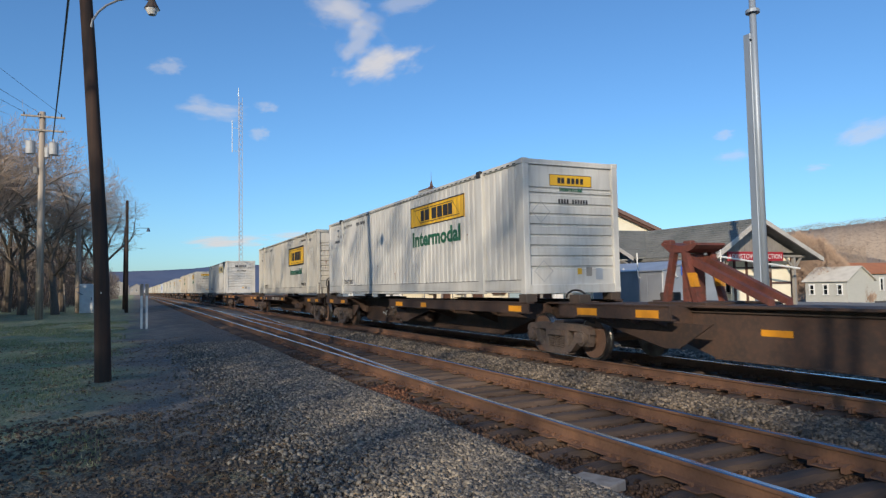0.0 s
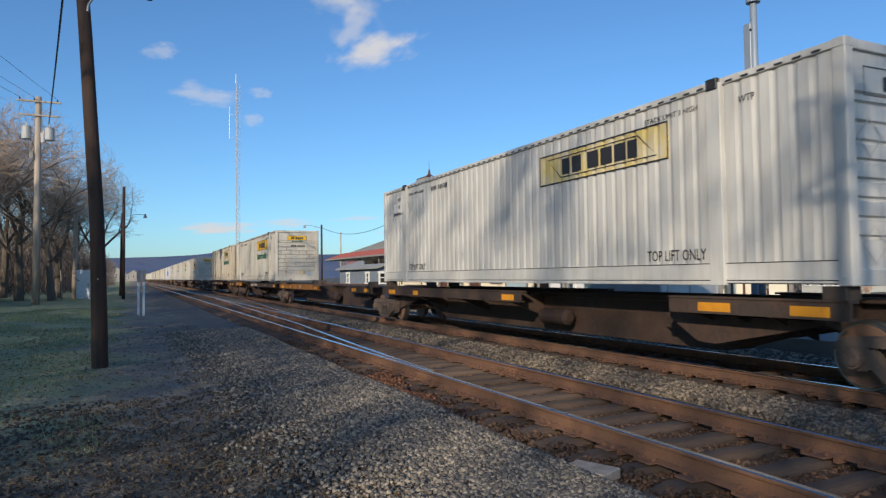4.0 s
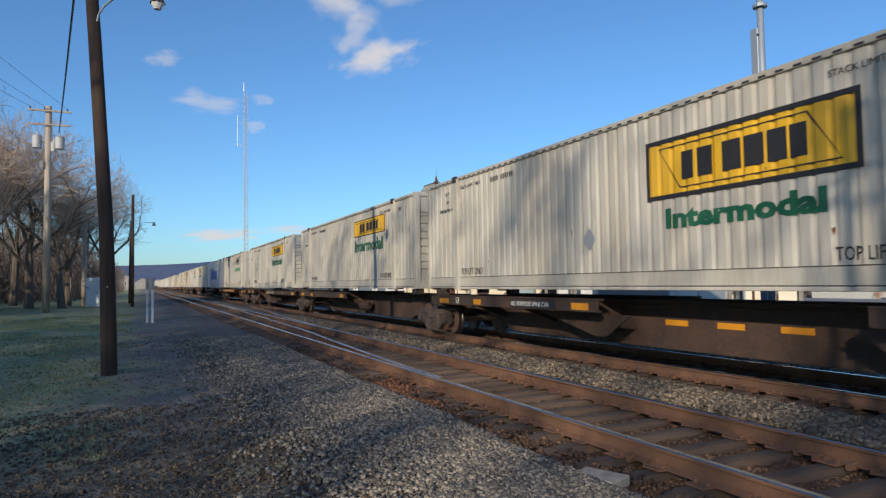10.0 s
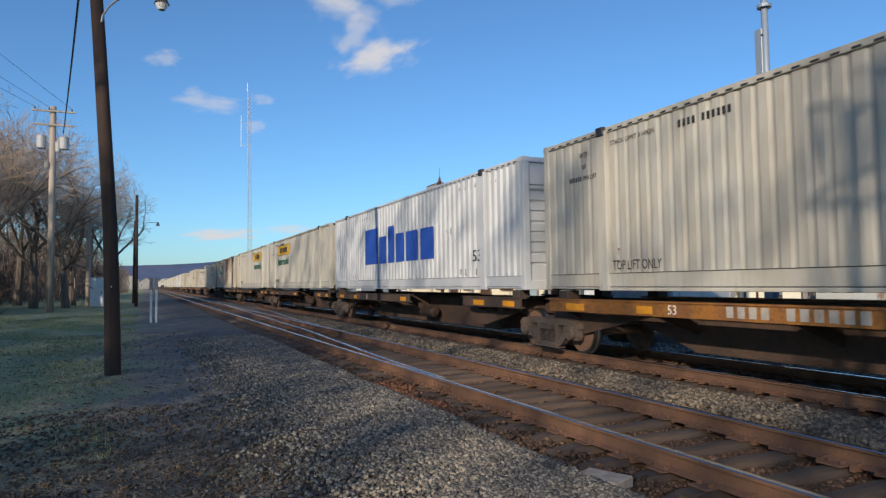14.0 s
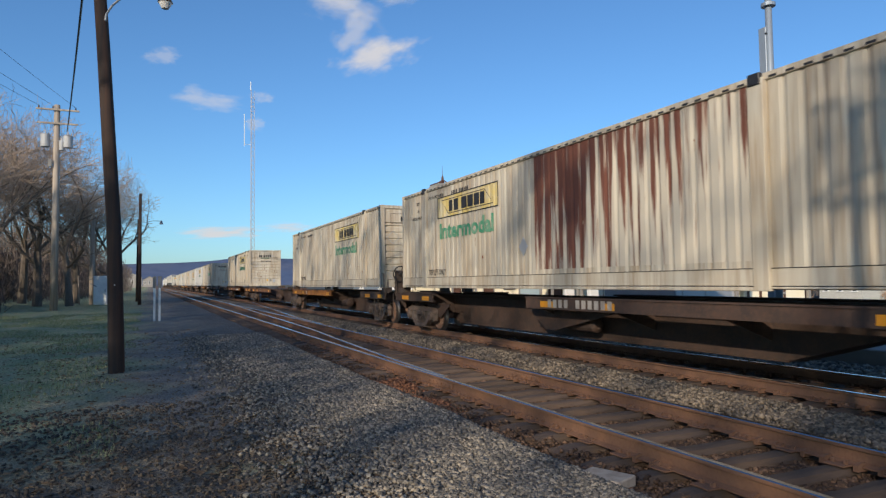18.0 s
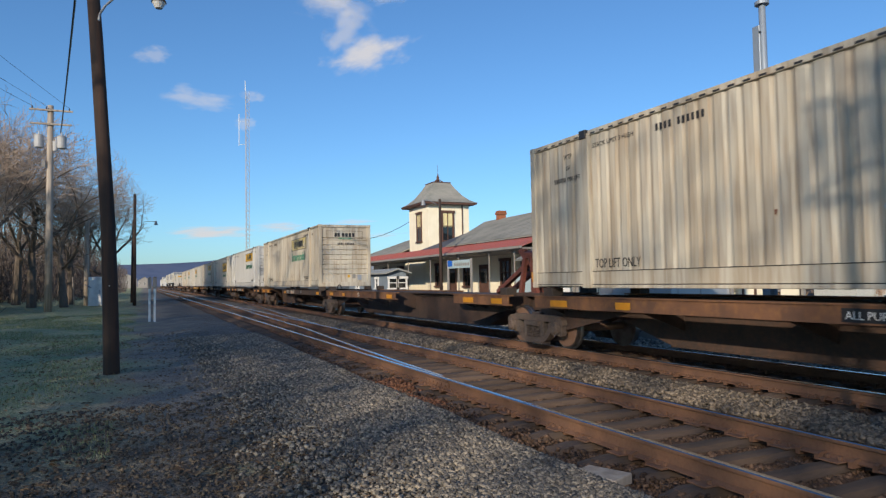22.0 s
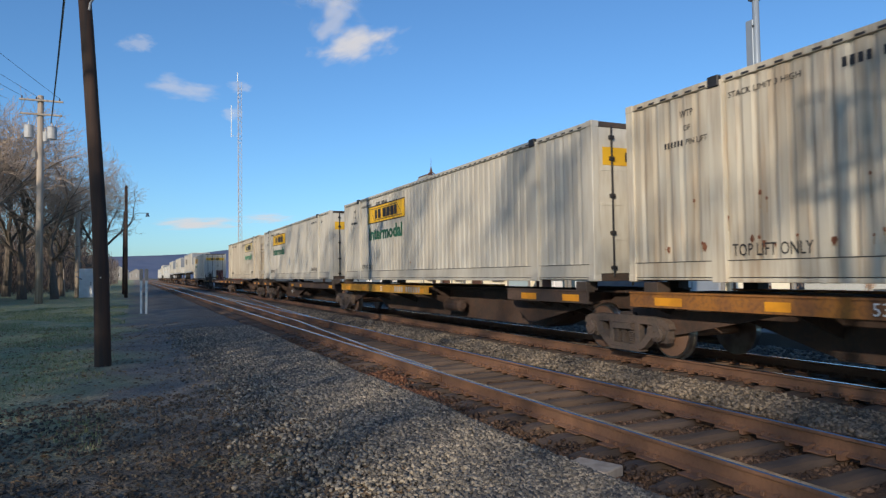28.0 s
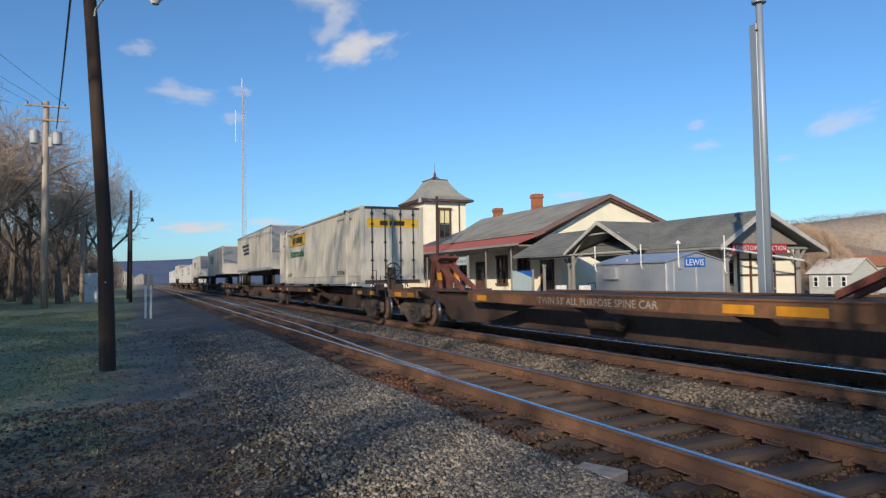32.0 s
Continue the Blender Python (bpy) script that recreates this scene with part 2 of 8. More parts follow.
HILL_FAR = mat("tan_hillside", (0.45, 0.345, 0.25), 0.95, second=(0.32, 0.25, 0.19), scale=0.03, amount=0.7, third=(0.17, 0.13, 0.105), scale3=0.4, amount3=0.5)


# ---- ground ----
def ramp(v, a, b):
    k = min(1.0, max(0.0, (v - a) / (b - a)))
    return k * k * (3 - 2 * k)


def ground_height(x, y):
    """A flat verge, a mound of ballast beside the near track, low beds under the ties, a crest between the tracks."""
    z = 0.11 * ramp(x, 0.4, 2.3) - 0.155 * ramp(x, 3.22, 3.62)
    z += 0.125 * ramp(x, 6.2, 6.5) - 0.1 * ramp(x, 7.35, 7.75) + 0.02 * ramp(x, 10.3, 10.8) - 1.7 * ramp(x, 42, 56)
    bumps = 0.035 * noise.noise(Vector((x * 0.5, y * 0.35, 3.0))) + 0.015 * noise.noise(Vector((x * 1.7, y * 1.3, 9.0)))
    if x > 3.6:
        bumps *= 0.4
    return z + bumps


def strip_grid(xs, ys, height):
    bm = bmesh.new()
    rows = [[bm.verts.new((x, y, height(x, y))) for x in xs] for y in ys]
    for a, b in zip(rows, rows[1:]):
        for i in range(len(xs) - 1):
            bm.faces.new((a[i], a[i + 1], b[i + 1], b[i])).smooth = True
    return bm


def ground_material():
    """Cinders, with worn grass towards the verge and grey ballast towards the tracks; the borders wander."""
    m = bpy.data.materials.new("ground_surface")
    m.use_nodes = True
    n, l = m.node_tree.nodes, m.node_tree.links
    b = n["Principled BSDF"]
    b.inputs["Roughness"].default_value = 0.95
    b.inputs["Specular IOR Level"].default_value = 0.2
    geo = n.new("ShaderNodeNewGeometry")
    sep = n.new("ShaderNodeSeparateXYZ")
    l.new(geo.outputs["Position"], sep.inputs[0])
    def noi(sc, det=5.0):
        t = n.new("ShaderNodeTexNoise")
        t.inputs["Scale"].default_value, t.inputs["Detail"].default_value = sc, det
        l.new(geo.outputs["Position"], t.inputs["Vector"])
        return t.outputs[0]
    def rng(v, a, c, lo=0.0, hi=1.0):
        r = n.new("ShaderNodeMapRange")
        for k, val in zip(("From Min", "From Max", "To Min", "To Max"), (a, c, lo, hi)):
            r.inputs[k].default_value = val
        l.new(v, r.inputs[0])
        return r.outputs[0]
    def mth(op, a, c):
        q = n.new("ShaderNodeMath")
        q.operation = op
        for i, v in enumerate((a, c)):
            if isinstance(v, float):
                q.inputs[i].default_value = v
            else:
                l.new(v, q.inputs[i])
        return q.outputs[0]
    def mixc(f, a, c):
        q = n.new("ShaderNodeMix")
        q.data_type = "RGBA"
        l.new(f, q.inputs["Factor"])
        for key, v in (("A", a), ("B", c)):
            if isinstance(v, tuple):
                q.inputs[key].default_value = (*v, 1)
            else:
                l.new(v, q.inputs[key])
        return q.outputs["Result"]
    wander = mth("ADD", sep.outputs[0], mth("MULTIPLY", mth("SUBTRACT", noi(0.35), 0.5), 5.0))
    cinder = mixc(rng(noi(1.3), 0.35, 0.65), (0.21, 0.185, 0.16), (0.33, 0.28, 0.225))
    cinder = mixc(rng(noi(30.0, 2.0), 0.45, 0.7), cinder, (0.1, 0.09, 0.082))
    grass = mixc(rng(noi(1.1), 0.35, 0.65), (0.27, 0.33, 0.165), (0.44, 0.4, 0.26))
    grass = mixc(rng(noi(26.0, 2.0), 0.4, 0.7), grass, (0.15, 0.17, 0.085))
    stone = mixc(rng(noi(2.0), 0.35, 0.65), (0.25, 0.225, 0.2), (0.17, 0.157, 0.142))
    stone = mixc(rng(noi(38.0, 3.0), 0.42, 0.6), stone, (0.08, 0.072, 0.066))
    rust = mixc(rng(noi(6.0), 0.4, 0.65), (0.125, 0.074, 0.048), (0.075, 0.05, 0.038))
    col = mixc(rng(wander, 0.3, -1.3), cinder, grass)
    # dark earth with rotted leaves and a few tan tufts at the end of the verge
    earth = mixc(rng(noi(2.6), 0.38, 0.62), (0.11, 0.093, 0.078), (0.26, 0.21, 0.15))
    earth = mixc(rng(noi(0.9), 0.56, 0.68), earth, (0.36, 0.31, 0.17))
    earth = mixc(rng(noi(34.0, 3.0), 0.45, 0.65), earth, (0.07, 0.06, 0.05))
    drift = mth("ADD", sep.outputs[1], mth("MULTIPLY", mth("SUBTRACT", noi(0.55), 0.5), 7.0))
    col = mixc(rng(drift, 9.6, 6.6), col, earth)
    col = mixc(rng(wander, 1.2, 2.2), col, stone)
    def band(c0, half):
        d = mth("ABSOLUTE", mth("SUBTRACT", sep.outputs[0], c0), 0.0)
        return rng(d, half + 0.12, half - 0.12)
    col = mixc(band(NEAR_X, 1.4), col, rust)
    col = mixc(band(MAIN_X, 1.45), col, rust)
    far = rng(sep.outputs[0], 12.0, 13.0)
    col = mixc(far, col, mixc(rng(noi(0.5), 0.4, 0.6), (0.14, 0.13, 0.12), (0.09, 0.09, 0.06)))
    l.new(col, b.inputs["Base Color"])
    bp = n.new("ShaderNodeBump")
    bp.inputs["Strength"].default_value, bp.inputs["Distance"].default_value = 0.9, 0.05
    l.new(mth("ADD", noi(22.0, 4.0), mth("MULTIPLY", noi(4.0), 1.5)), bp.inputs["Height"])
    l.new(bp.outputs[0], b.inputs["Normal"])
    return m


xs = [-4000, -1500, -600, -250, -120, -60, -35, -25, -18, -14, -11, -9] + [i * 0.2 for i in range(-38, 60)] + [12.2, 13, 15, 20, 30, 60, 120, 250, 600, 1500, 4000]
ys = [-600, -200, -80, -40, -20, -12, -8, -5] + [i * 0.35 for i in range(-9, 80)] + [28 + i for i in range(0, 40)] + [70, 75, 80, 90, 105, 125, 150, 200, 300, 450, 700, 1100, 1700, 2600, 4800]
ground = finish("ground", strip_grid(xs, ys, ground_height), ground_material())
tagged(ground, "dark cinder verge with worn winter grass and grey ballast", "ground", kind="structure")


def scatter_mesh(name, places, sizes, material, seed, flat=0.75):
    """Rough six-sided stones, one island each, at many places, as one mesh."""
    rng = np.random.default_rng(seed)
    k = len(places)
    corner = np.array([[x, y, z] for z in (-1, 1) for y in (-1, 1) for x in (-1, 1)], float)
    v = corner[None] * rng.uniform(0.55, 1.0, (k, 8, 3)) * 0.5
    v *= rng.uniform(0.7, 1.25, (k, 1, 3)) * np.array([1, 1, flat]) * sizes[:, None, None]
    a, b, c = rng.uniform(0, 6.28, (3, k))
    b, c = (b - 3.14) * 0.2, (c - 3.14) * 0.2
    def turn(v, i, j, ang):
        ca, sa = np.cos(ang)[:, None], np.sin(ang)[:, None]
        p, q = v[..., i].copy(), v[..., j].copy()
        v[..., i], v[..., j] = ca * p - sa * q, sa * p + ca * q
    turn(v, 1, 2, b)
    turn(v, 0, 2, c)
    turn(v, 0, 1, a)
    v += places[:, None, :]
    face = np.array([[0, 2, 3, 1], [4, 5, 7, 6], [0, 1, 5, 4], [2, 6, 7, 3], [0, 4, 6, 2], [1, 3, 7, 5]])
    f = (face[None] + 8 * np.arange(k)[:, None, None]).reshape(-1)
    me = bpy.data.meshes.new(name)
    me.vertices.add(k * 8)
    me.vertices.foreach_set("co", v.reshape(-1))
    me.loops.add(len(f))
    me.loops.foreach_set("vertex_index", f.astype(np.int32))
    me.polygons.add(len(f) // 4)
    me.polygons.foreach_set("loop_start", np.arange(0, len(f), 4, dtype=np.int32))
    me.update(calc_edges=True)
    me.materials.append(material)
    return new(name, me)


def island_mat(name, dark, light, rough=0.9, warm=None):
    """A colour of its own for each island of a joined mesh."""
    m = bpy.data.materials.new(name)
    m.use_nodes = True
    n, l = m.node_tree.nodes, m.node_tree.links
    b = n["Principled BSDF"]
    b.inputs["Roughness"].default_value = rough
    b.inputs["Specular IOR Level"].default_value = 0.25
    g = n.new("ShaderNodeNewGeometry")
    cr = n.new("ShaderNodeValToRGB")
    cr.color_ramp.elements[0].color, cr.color_ramp.elements[1].color = (*dark, 1), (*light, 1)
    if warm:
        e = cr.color_ramp.elements.new(0.55)
        e.color = (*warm, 1)
    l.new(g.outputs["Random Per Island"], cr.inputs[0])
    t = n.new("ShaderNodeTexNoise")
    t.inputs["Scale"].default_value = 60.0
    mx = n.new("ShaderNodeMix")
    mx.data_type, mx.blend_type = "RGBA", "MULTIPLY"
    mx.inputs["Factor"].default_value = 0.5
    l.new(cr.outputs[0], mx.inputs["A"])
    l.new(t.outputs[0], mx.inputs["B"])
    l.new(mx.outputs["Result"], b.inputs["Base Color"])
    return m


BALLAST = island_mat("crushed_stone", (0.11, 0.103, 0.096), (0.49, 0.425, 0.335), warm=(0.255, 0.23, 0.195))
CREST_STONE = island_mat("dusty_stone", (0.1, 0.085, 0.068), (0.4, 0.325, 0.24), warm=(0.22, 0.18, 0.14))
DIRTY_BALLAST = island_mat("grimy_stone", (0.07, 0.044, 0.03), (0.23, 0.145, 0.1), warm=(0.125, 0.08, 0.056))
LITTER = island_mat("dry_leaf", (0.08, 0.055, 0.035), (0.34, 0.23, 0.13), warm=(0.17, 0.11, 0.065))


def stones(name, label, x0, x1, y0, y1, count, size, seed, lift=0.012, edge=None, kind_of=None):
    rng = np.random.default_rng(seed)
    x = rng.uniform(x0, x1, count)
    y = y0 + (y1 - y0) * rng.uniform(0, 1, count) ** 1.5
    if edge is not None:   # thin out towards the path
        keep = rng.uniform(0, 1, count) < np.clip((x - x0) / edge, 0.1, 1) ** 1.7
        x, y = x[keep], y[keep]
    s = rng.uniform(0.6, 1.35, len(x)) * size * (1 + 0.35 * (y - y0) / (y1 - y0))
    z = np.array([ground_height(a, b) for a, b in zip(x, y)]) + lift * rng.uniform(0.2, 2.2, len(x))
    ob = scatter_mesh(name, np.stack([x, y, z], 1), s, kind_of or BALLAST, seed)
    return tagged(ob, label, "ballast", kind="stuff")


stones("ballast", "loose grey and tan crushed stone beside the track", 0.7, 3.6, 3.6, 22, 84000, 0.034, 5, edge=1.6)
stones("ballast", "loose grey crushed stone beside the track farther back", 0.4, 3.65, -9.0, 3.6, 11000, 0.055, 15, edge=1.7)
stones("ballast", "crushed stone between the tracks farther back", 6.25, 7.75, -9.0, 4.0, 6000, 0.055, 16, kind_of=CREST_STONE)
stones("ballast", "crushed stone on the crest between the tracks", 6.25, 7.75, 4.0, 34, 19000, 0.046, 6, kind_of=CREST_STONE)
stones("ballast", "dirty crushed stone between the ties of the near track", 3.6, 6.3, 3.4, 20, 11000, 0.042, 7, lift=0.001, kind_of=DIRTY_BALLAST)
stones("ballast", "grimy crushed stone between the ties of the main track", 7.75, 10.2, 4.0, 24, 3500, 0.045, 9, lift=0.001, kind_of=DIRTY_BALLAST)
stones("ballast", "dark crushed stone spilt over the tie ends", 3.45, 3.95, 3.2, 18, 3000, 0.036, 18, lift=0.03, kind_of=DIRTY_BALLAST)
stones("ballast", "crushed stone beyond the main track", 10.2, 12.4, 4.0, 30, 5000, 0.07, 8)


def blades(name, label, x0, x1, y0, y1, count, high, material, seed, lean=0.4):
    """Many thin upright blades as one mesh."""
    rng = random.Random(seed)
    vs, fs = [], []
    for i in range(count):
        x, y = rng.uniform(x0, x1), y0 + (y1 - y0) * rng.random() ** 1.3
        if noise.noise(Vector((x * 0.45, y * 0.3, 1.0))) < -0.15 + 0.35 * ramp(x, -2.2, -0.6):
            continue
        z = ground_height(x, y)
        a = rng.uniform(0, 6.28)
        h = high * rng.uniform(0.5, 1.2)
        w = 0.006 + 0.0006 * y
        dx, dy = math.cos(a) * w, math.sin(a) * w
        lx, ly = rng.uniform(-lean, lean) * h, rng.uniform(-lean, lean) * h
        b = len(vs)
        vs += [(x - dx, y - dy, z - 0.01), (x + dx, y + dy, z - 0.01), (x + lx, y + ly, z + h)]
        fs.append((b, b + 1, b + 2))
    me = bpy.data.meshes.new(name)
    me.from_pydata(vs, [], fs)
    me.materials.append(material)
    return tagged(new(name, me), label, "grass", kind="stuff")


GRASS_BLADE = island_mat("grass_blade", (0.16, 0.21, 0.1), (0.46, 0.42, 0.27), warm=(0.26, 0.31, 0.155))
blades("grass", "short worn winter grass with bare patches", -9.5, -0.3, 6.0, 45, 42000, 0.05, GRASS_BLADE, 11)


def leaf_litter():
    rng = random.Random(12)
    vs, fs = [], []
    for i in range(8000):
        x = rng.uniform(-6, 2.0)
        y = 4.5 + 22 * rng.random() ** 1.6
        z = ground_height(x, y) + 0.012
        s, a = rng.uniform(0.02, 0.05), rng.uniform(0, 6.28)
        c, d = math.cos(a) * s, math.sin(a) * s
        b = len(vs)
        vs += [(x - c, y - d, z), (x + d * 0.5, y - c * 0.5, z + rng.uniform(0, 0.025)), (x + c, y + d, z + rng.uniform(0, 0.02)), (x - d * 0.5, y + c * 0.5, z + rng.uniform(-0.005, 0.02))]
        fs.append((b, b + 1, b + 2, b + 3))
    me = bpy.data.meshes.new("leaf_litter")
    me.from_pydata(vs, [], fs)
    me.materials.append(LITTER)
    tagged(new("leaf_litter", me), "brown dead leaves scattered on the verge", "leaves", kind="stuff")


leaf_litter()
RUST_SOIL = island_mat("rusty_soil", (0.12, 0.055, 0.032), (0.42, 0.2, 0.11), warm=(0.25, 0.115, 0.065))


def soil_heap(cx, cy, wide, long, high, count, seed):
    """A low heap of crumbling rusty soil."""
    rng = np.random.default_rng(seed)
    u, v = rng.normal(0, 0.45, (2, count))
    x, y = cx + u * wide, cy + v * long
    z = np.array([ground_height(p, q) for p, q in zip(x, y)]) + high * np.exp(-(u * u + v * v) * 2) * rng.uniform(0.2, 1.0, count)
    ob = scatter_mesh("soil_heap", np.stack([x, y, z], 1), rng.uniform(0.02, 0.07, count), RUST_SOIL, seed)
    tagged(ob, "low heap of rust-coloured soil beside the rail", "soil", kind="stuff")


soil_heap(3.72, 10.3, 0.4, 0.8, 0.17, 1800, 61)
soil_heap(3.6, 8.6, 0.35, 0.8, 0.1, 900, 62)
CLOD = island_mat("earth_clod", (0.07, 0.06, 0.05), (0.26, 0.205, 0.145), warm=(0.14, 0.115, 0.09))
clods = stones("soil_crumbs", "dark crumbs of earth and rotted leaves", -4.5, 1.9, 4.2, 10.5, 9000, 0.027, 21, lift=0.006, kind_of=CLOD)
tagged(clods, "dark crumbs of earth and rotted leaves", "soil", kind="stuff")


# ---- tracks ----
RAIL_OUTLINE = [(-0.07, 0.0), (0.07, 0.0), (0.07, 0.012), (0.014, 0.03), (0.01, 0.125), (0.036, 0.135), (0.036, 0.164), (0.027, 0.172), (-0.027, 0.172), (-0.036, 0.164), (-0.036, 0.135), (-0.01, 0.125), (-0.014, 0.03), (-0.07, 0.012)]


def rail(parent, line, worn=True, label=""):
    """A rail with foot, web and head along a line of (x, y)."""
    bm = bmesh.new()
    rings = []
    for i, (x, y) in enumerate(line):
        rings.append([bm.verts.new((x + u, y, RT - 0.172 + v)) for u, v in RAIL_OUTLINE])
    k = len(RAIL_OUTLINE)
    for a, b in zip(rings, rings[1:]):
        for i in range(k):
            f = bm.faces.new((a[i], a[(i + 1) % k], b[(i + 1) % k], b[i]))
            f.material_index = 1 if worn and i in (6, 7, 8) else 0
    bm.faces.new(rings[0])
    bm.faces.new(rings[-1][::-1])
    bmesh.ops.recalc_face_normals(bm, faces=bm.faces[:])
    return part("rail", bm, [RAIL_SIDE, RAIL_TOP], parent, label)


def tie_mesh(seed):
    rng = random.Random(seed)
    bm = bmesh.new()
    rings = []
    for i in range(10):   # worn, split and rounded along its length
        x = -1.3 + 2.6 * i / 9 + (rng.uniform(-0.05, 0.05) if i in (0, 9) else 0)
        drop = rng.uniform(0.0, 0.02) + (0.035 if i in (0, 9) else 0)
        rings.append([bm.verts.new((x, y + rng.uniform(-0.012, 0.012), z)) for y, z in
                      ((-0.12, -0.13), (-0.118, 0.0 - drop), (-0.085, 0.042 - drop), (rng.uniform(-0.02, 0.02), 0.05 - drop * rng.uniform(0.4, 1.2)), (0.085, 0.042 - drop), (0.118, 0.0 - drop), (0.12, -0.13))])
    for a, b in zip(rings, rings[1:]):
        for i in range(6):
            bm.faces.new((a[i], b[i], b[i + 1], a[i + 1]))
    bm.faces.new(rings[0])
    bm.faces.new(rings[-1][::-1])
    bmesh.ops.recalc_face_normals(bm, faces=bm.faces[:])
    me = bpy.data.meshes.new("tie")
    bm.to_mesh(me)
    bm.free()
    me.materials.append(TIE)
    return me


TIES = [tie_mesh(i) for i in range(5)]
bm = bmesh.new()
box(bm, -0.17, 0.17, -0.1, 0.1, -0.001, 0.014, 0.004)
for s in (-1, 1):
    for q in (-0.06, 0.06):
        box(bm, s * 0.085 - 0.016, s * 0.085 + 0.016, q - 0.016, q + 0.016, 0.0, 0.05, 0.004)
PLATE = bpy.data.meshes.new("tie_plate")
bm.to_mesh(PLATE)
bm.free()
PLATE.materials.append(RAIL_SIDE)
bm = bmesh.new()   # a rail anchor clipped on the foot
prism(bm, [(-0.1, -0.02), (0.1, -0.02), (0.1, 0.035), (0.06, 0.05), (-0.06, 0.05), (-0.1, 0.035)], "y", -0.022, 0.022)
ANCHOR = bpy.data.meshes.new("rail_anchor")
bm.to_mesh(ANCHOR)
bm.free()
ANCHOR.materials.append(RAIL_SIDE)


def track(cx, lines, label, y_near, y_far, seed, step=0.535):
    t = base("track", pose(0, 0, 0), label, "railway track", kind="structure")
    for ln in lines:
        rail(t, ln)
    rng = random.Random(seed)
    y = y_near
    i = 0
    while y < y_far:
        o = new("tie", TIES[rng.randrange(5)])
        o.parent = t
        o.matrix_basis = pose(cx + rng.uniform(-0.05, 0.05), y + rng.uniform(-0.04, 0.04), rng.uniform(-0.012, 0.0), 0, 0, rng.uniform(-1.2, 1.2))
        if 2.5 < y < 24:
            for s in (-1, 1):
                q = new("tie_plate", PLATE)
                q.parent = o
                q.matrix_basis = pose(s * GAUGE, 0, 0.05)
                for side in (-0.16, 0.16):
                    if rng.random() < 0.75:
                        q = new("rail_anchor", ANCHOR)
                        q.parent = o
                        q.matrix_basis = pose(s * GAUGE, side, 0.045)
        y += step
        i += 1
    bm = bmesh.new()
    for i in range(50):
        q = y_near - (i + 1) * step
        box(bm, cx - 1.3, cx + 1.3, q - 0.11, q + 0.11, -0.1, 0.045)
    while y < 260:
        box(bm, cx - 1.3, cx + 1.3, y - 0.11, y + 0.11, -0.1, 0.045)
        y += step
    tagged(part("far_ties", bm, TIE, t, "dark wooden ties farther along the track"), kind="stuff")
    return t


NX0, NX1 = NEAR_X - GAUGE, NEAR_X + GAUGE
near_track = track(NEAR_X, [[(NX0, -40), (NX0, 900)], [(NX1, -40), (NX1, 900)]], "rusty near track on dark worn wooden ties", -13.0, 62, 3)
# the rail of the switch leaves the near rail and crosses over to the far one
rail(near_track, [(NX0 + 0.075, 9.6), (NX0 + 0.13, 11.5), (NX0 + 0.24, 14.0), (NX0 + 0.42, 17.5), (NX0 + 0.66, 21.5), (NX0 + 0.8, 27.0), (NX0 + 0.95, 34.0), (NX0 + 1.18, 42.0), (NX0 + 1.42, 52.0)], True, "bright switch rail")
rail(near_track, [(NX1 + 0.09, 24.0), (NX1 + 0.3, 30.0), (NX1 + 0.75, 37.0), (NX1 + 1.3, 45.0), (NX1 + 1.95, 54.0), (NX1 + 2.5, 62.0)], True, "rail of the crossover")
main_track = track(MAIN_X, [[(MAIN_X - GAUGE, -80), (MAIN_X - GAUGE, 1500)], [(MAIN_X + GAUGE, -80), (MAIN_X + GAUGE, 1500)]], "main track under the train on wooden ties", -13.0, 62, 4)
for ln in (NX0, NX1):   # joint bars on the near track
    for yj in (9.6, 21.5):
        bm = bmesh.new()
        for s in (-1, 1):
            box(bm, ln + s * 0.026 - 0.012, ln + s * 0.026 + 0.012, yj - 0.45, yj + 0.45, RT - 0.138, RT - 0.05, 0.004)
            for k in range(6):
                tube(bm, (ln + s * 0.03, yj - 0.38 + k * 0.152, RT - 0.095), (ln + s * 0.06, yj - 0.38 + k * 0.152, RT - 0.095), 0.016, sides=6)
        part("joint_bar", bm, RAIL_SIDE, near_track)
bm = bmesh.new()
box(bm, -0.14, 0.14, -0.2, 0.2, 0, 0.09, 0.01)
blk = finish("tie_block", bm, GREY_WOOD)
blk.matrix_basis = pose(3.42, 4.55, 0.018, 0, 0, 24)
tagged(blk, "short grey offcut of a wooden tie on the ballast", "wood block")


# ---- poles, mast, wires ----
def swept(bm, pts, r, sides=6):
    """A round bar in one piece through points."""
    pts = [Vector(p) for p in pts]
    rings = []
    for i, p in enumerate(pts):
        d = (pts[min(i + 1, len(pts) - 1)] - pts[max(i - 1, 0)]).normalized()
        turn = d.to_track_quat("Z", "Y").to_matrix()
        rings.append([bm.verts.new(p + turn @ Vector((r * math.cos(6.2832 * k / sides), r * math.sin(6.2832 * k / sides), 0))) for k in range(sides)])
    for a, b in zip(rings, rings[1:]):
        for k in range(sides):
            bm.faces.new((a[k], a[(k + 1) % sides], b[(k + 1) % sides], b[k]))
    bm.faces.new(rings[0][::-1])
    bm.faces.new(rings[-1])


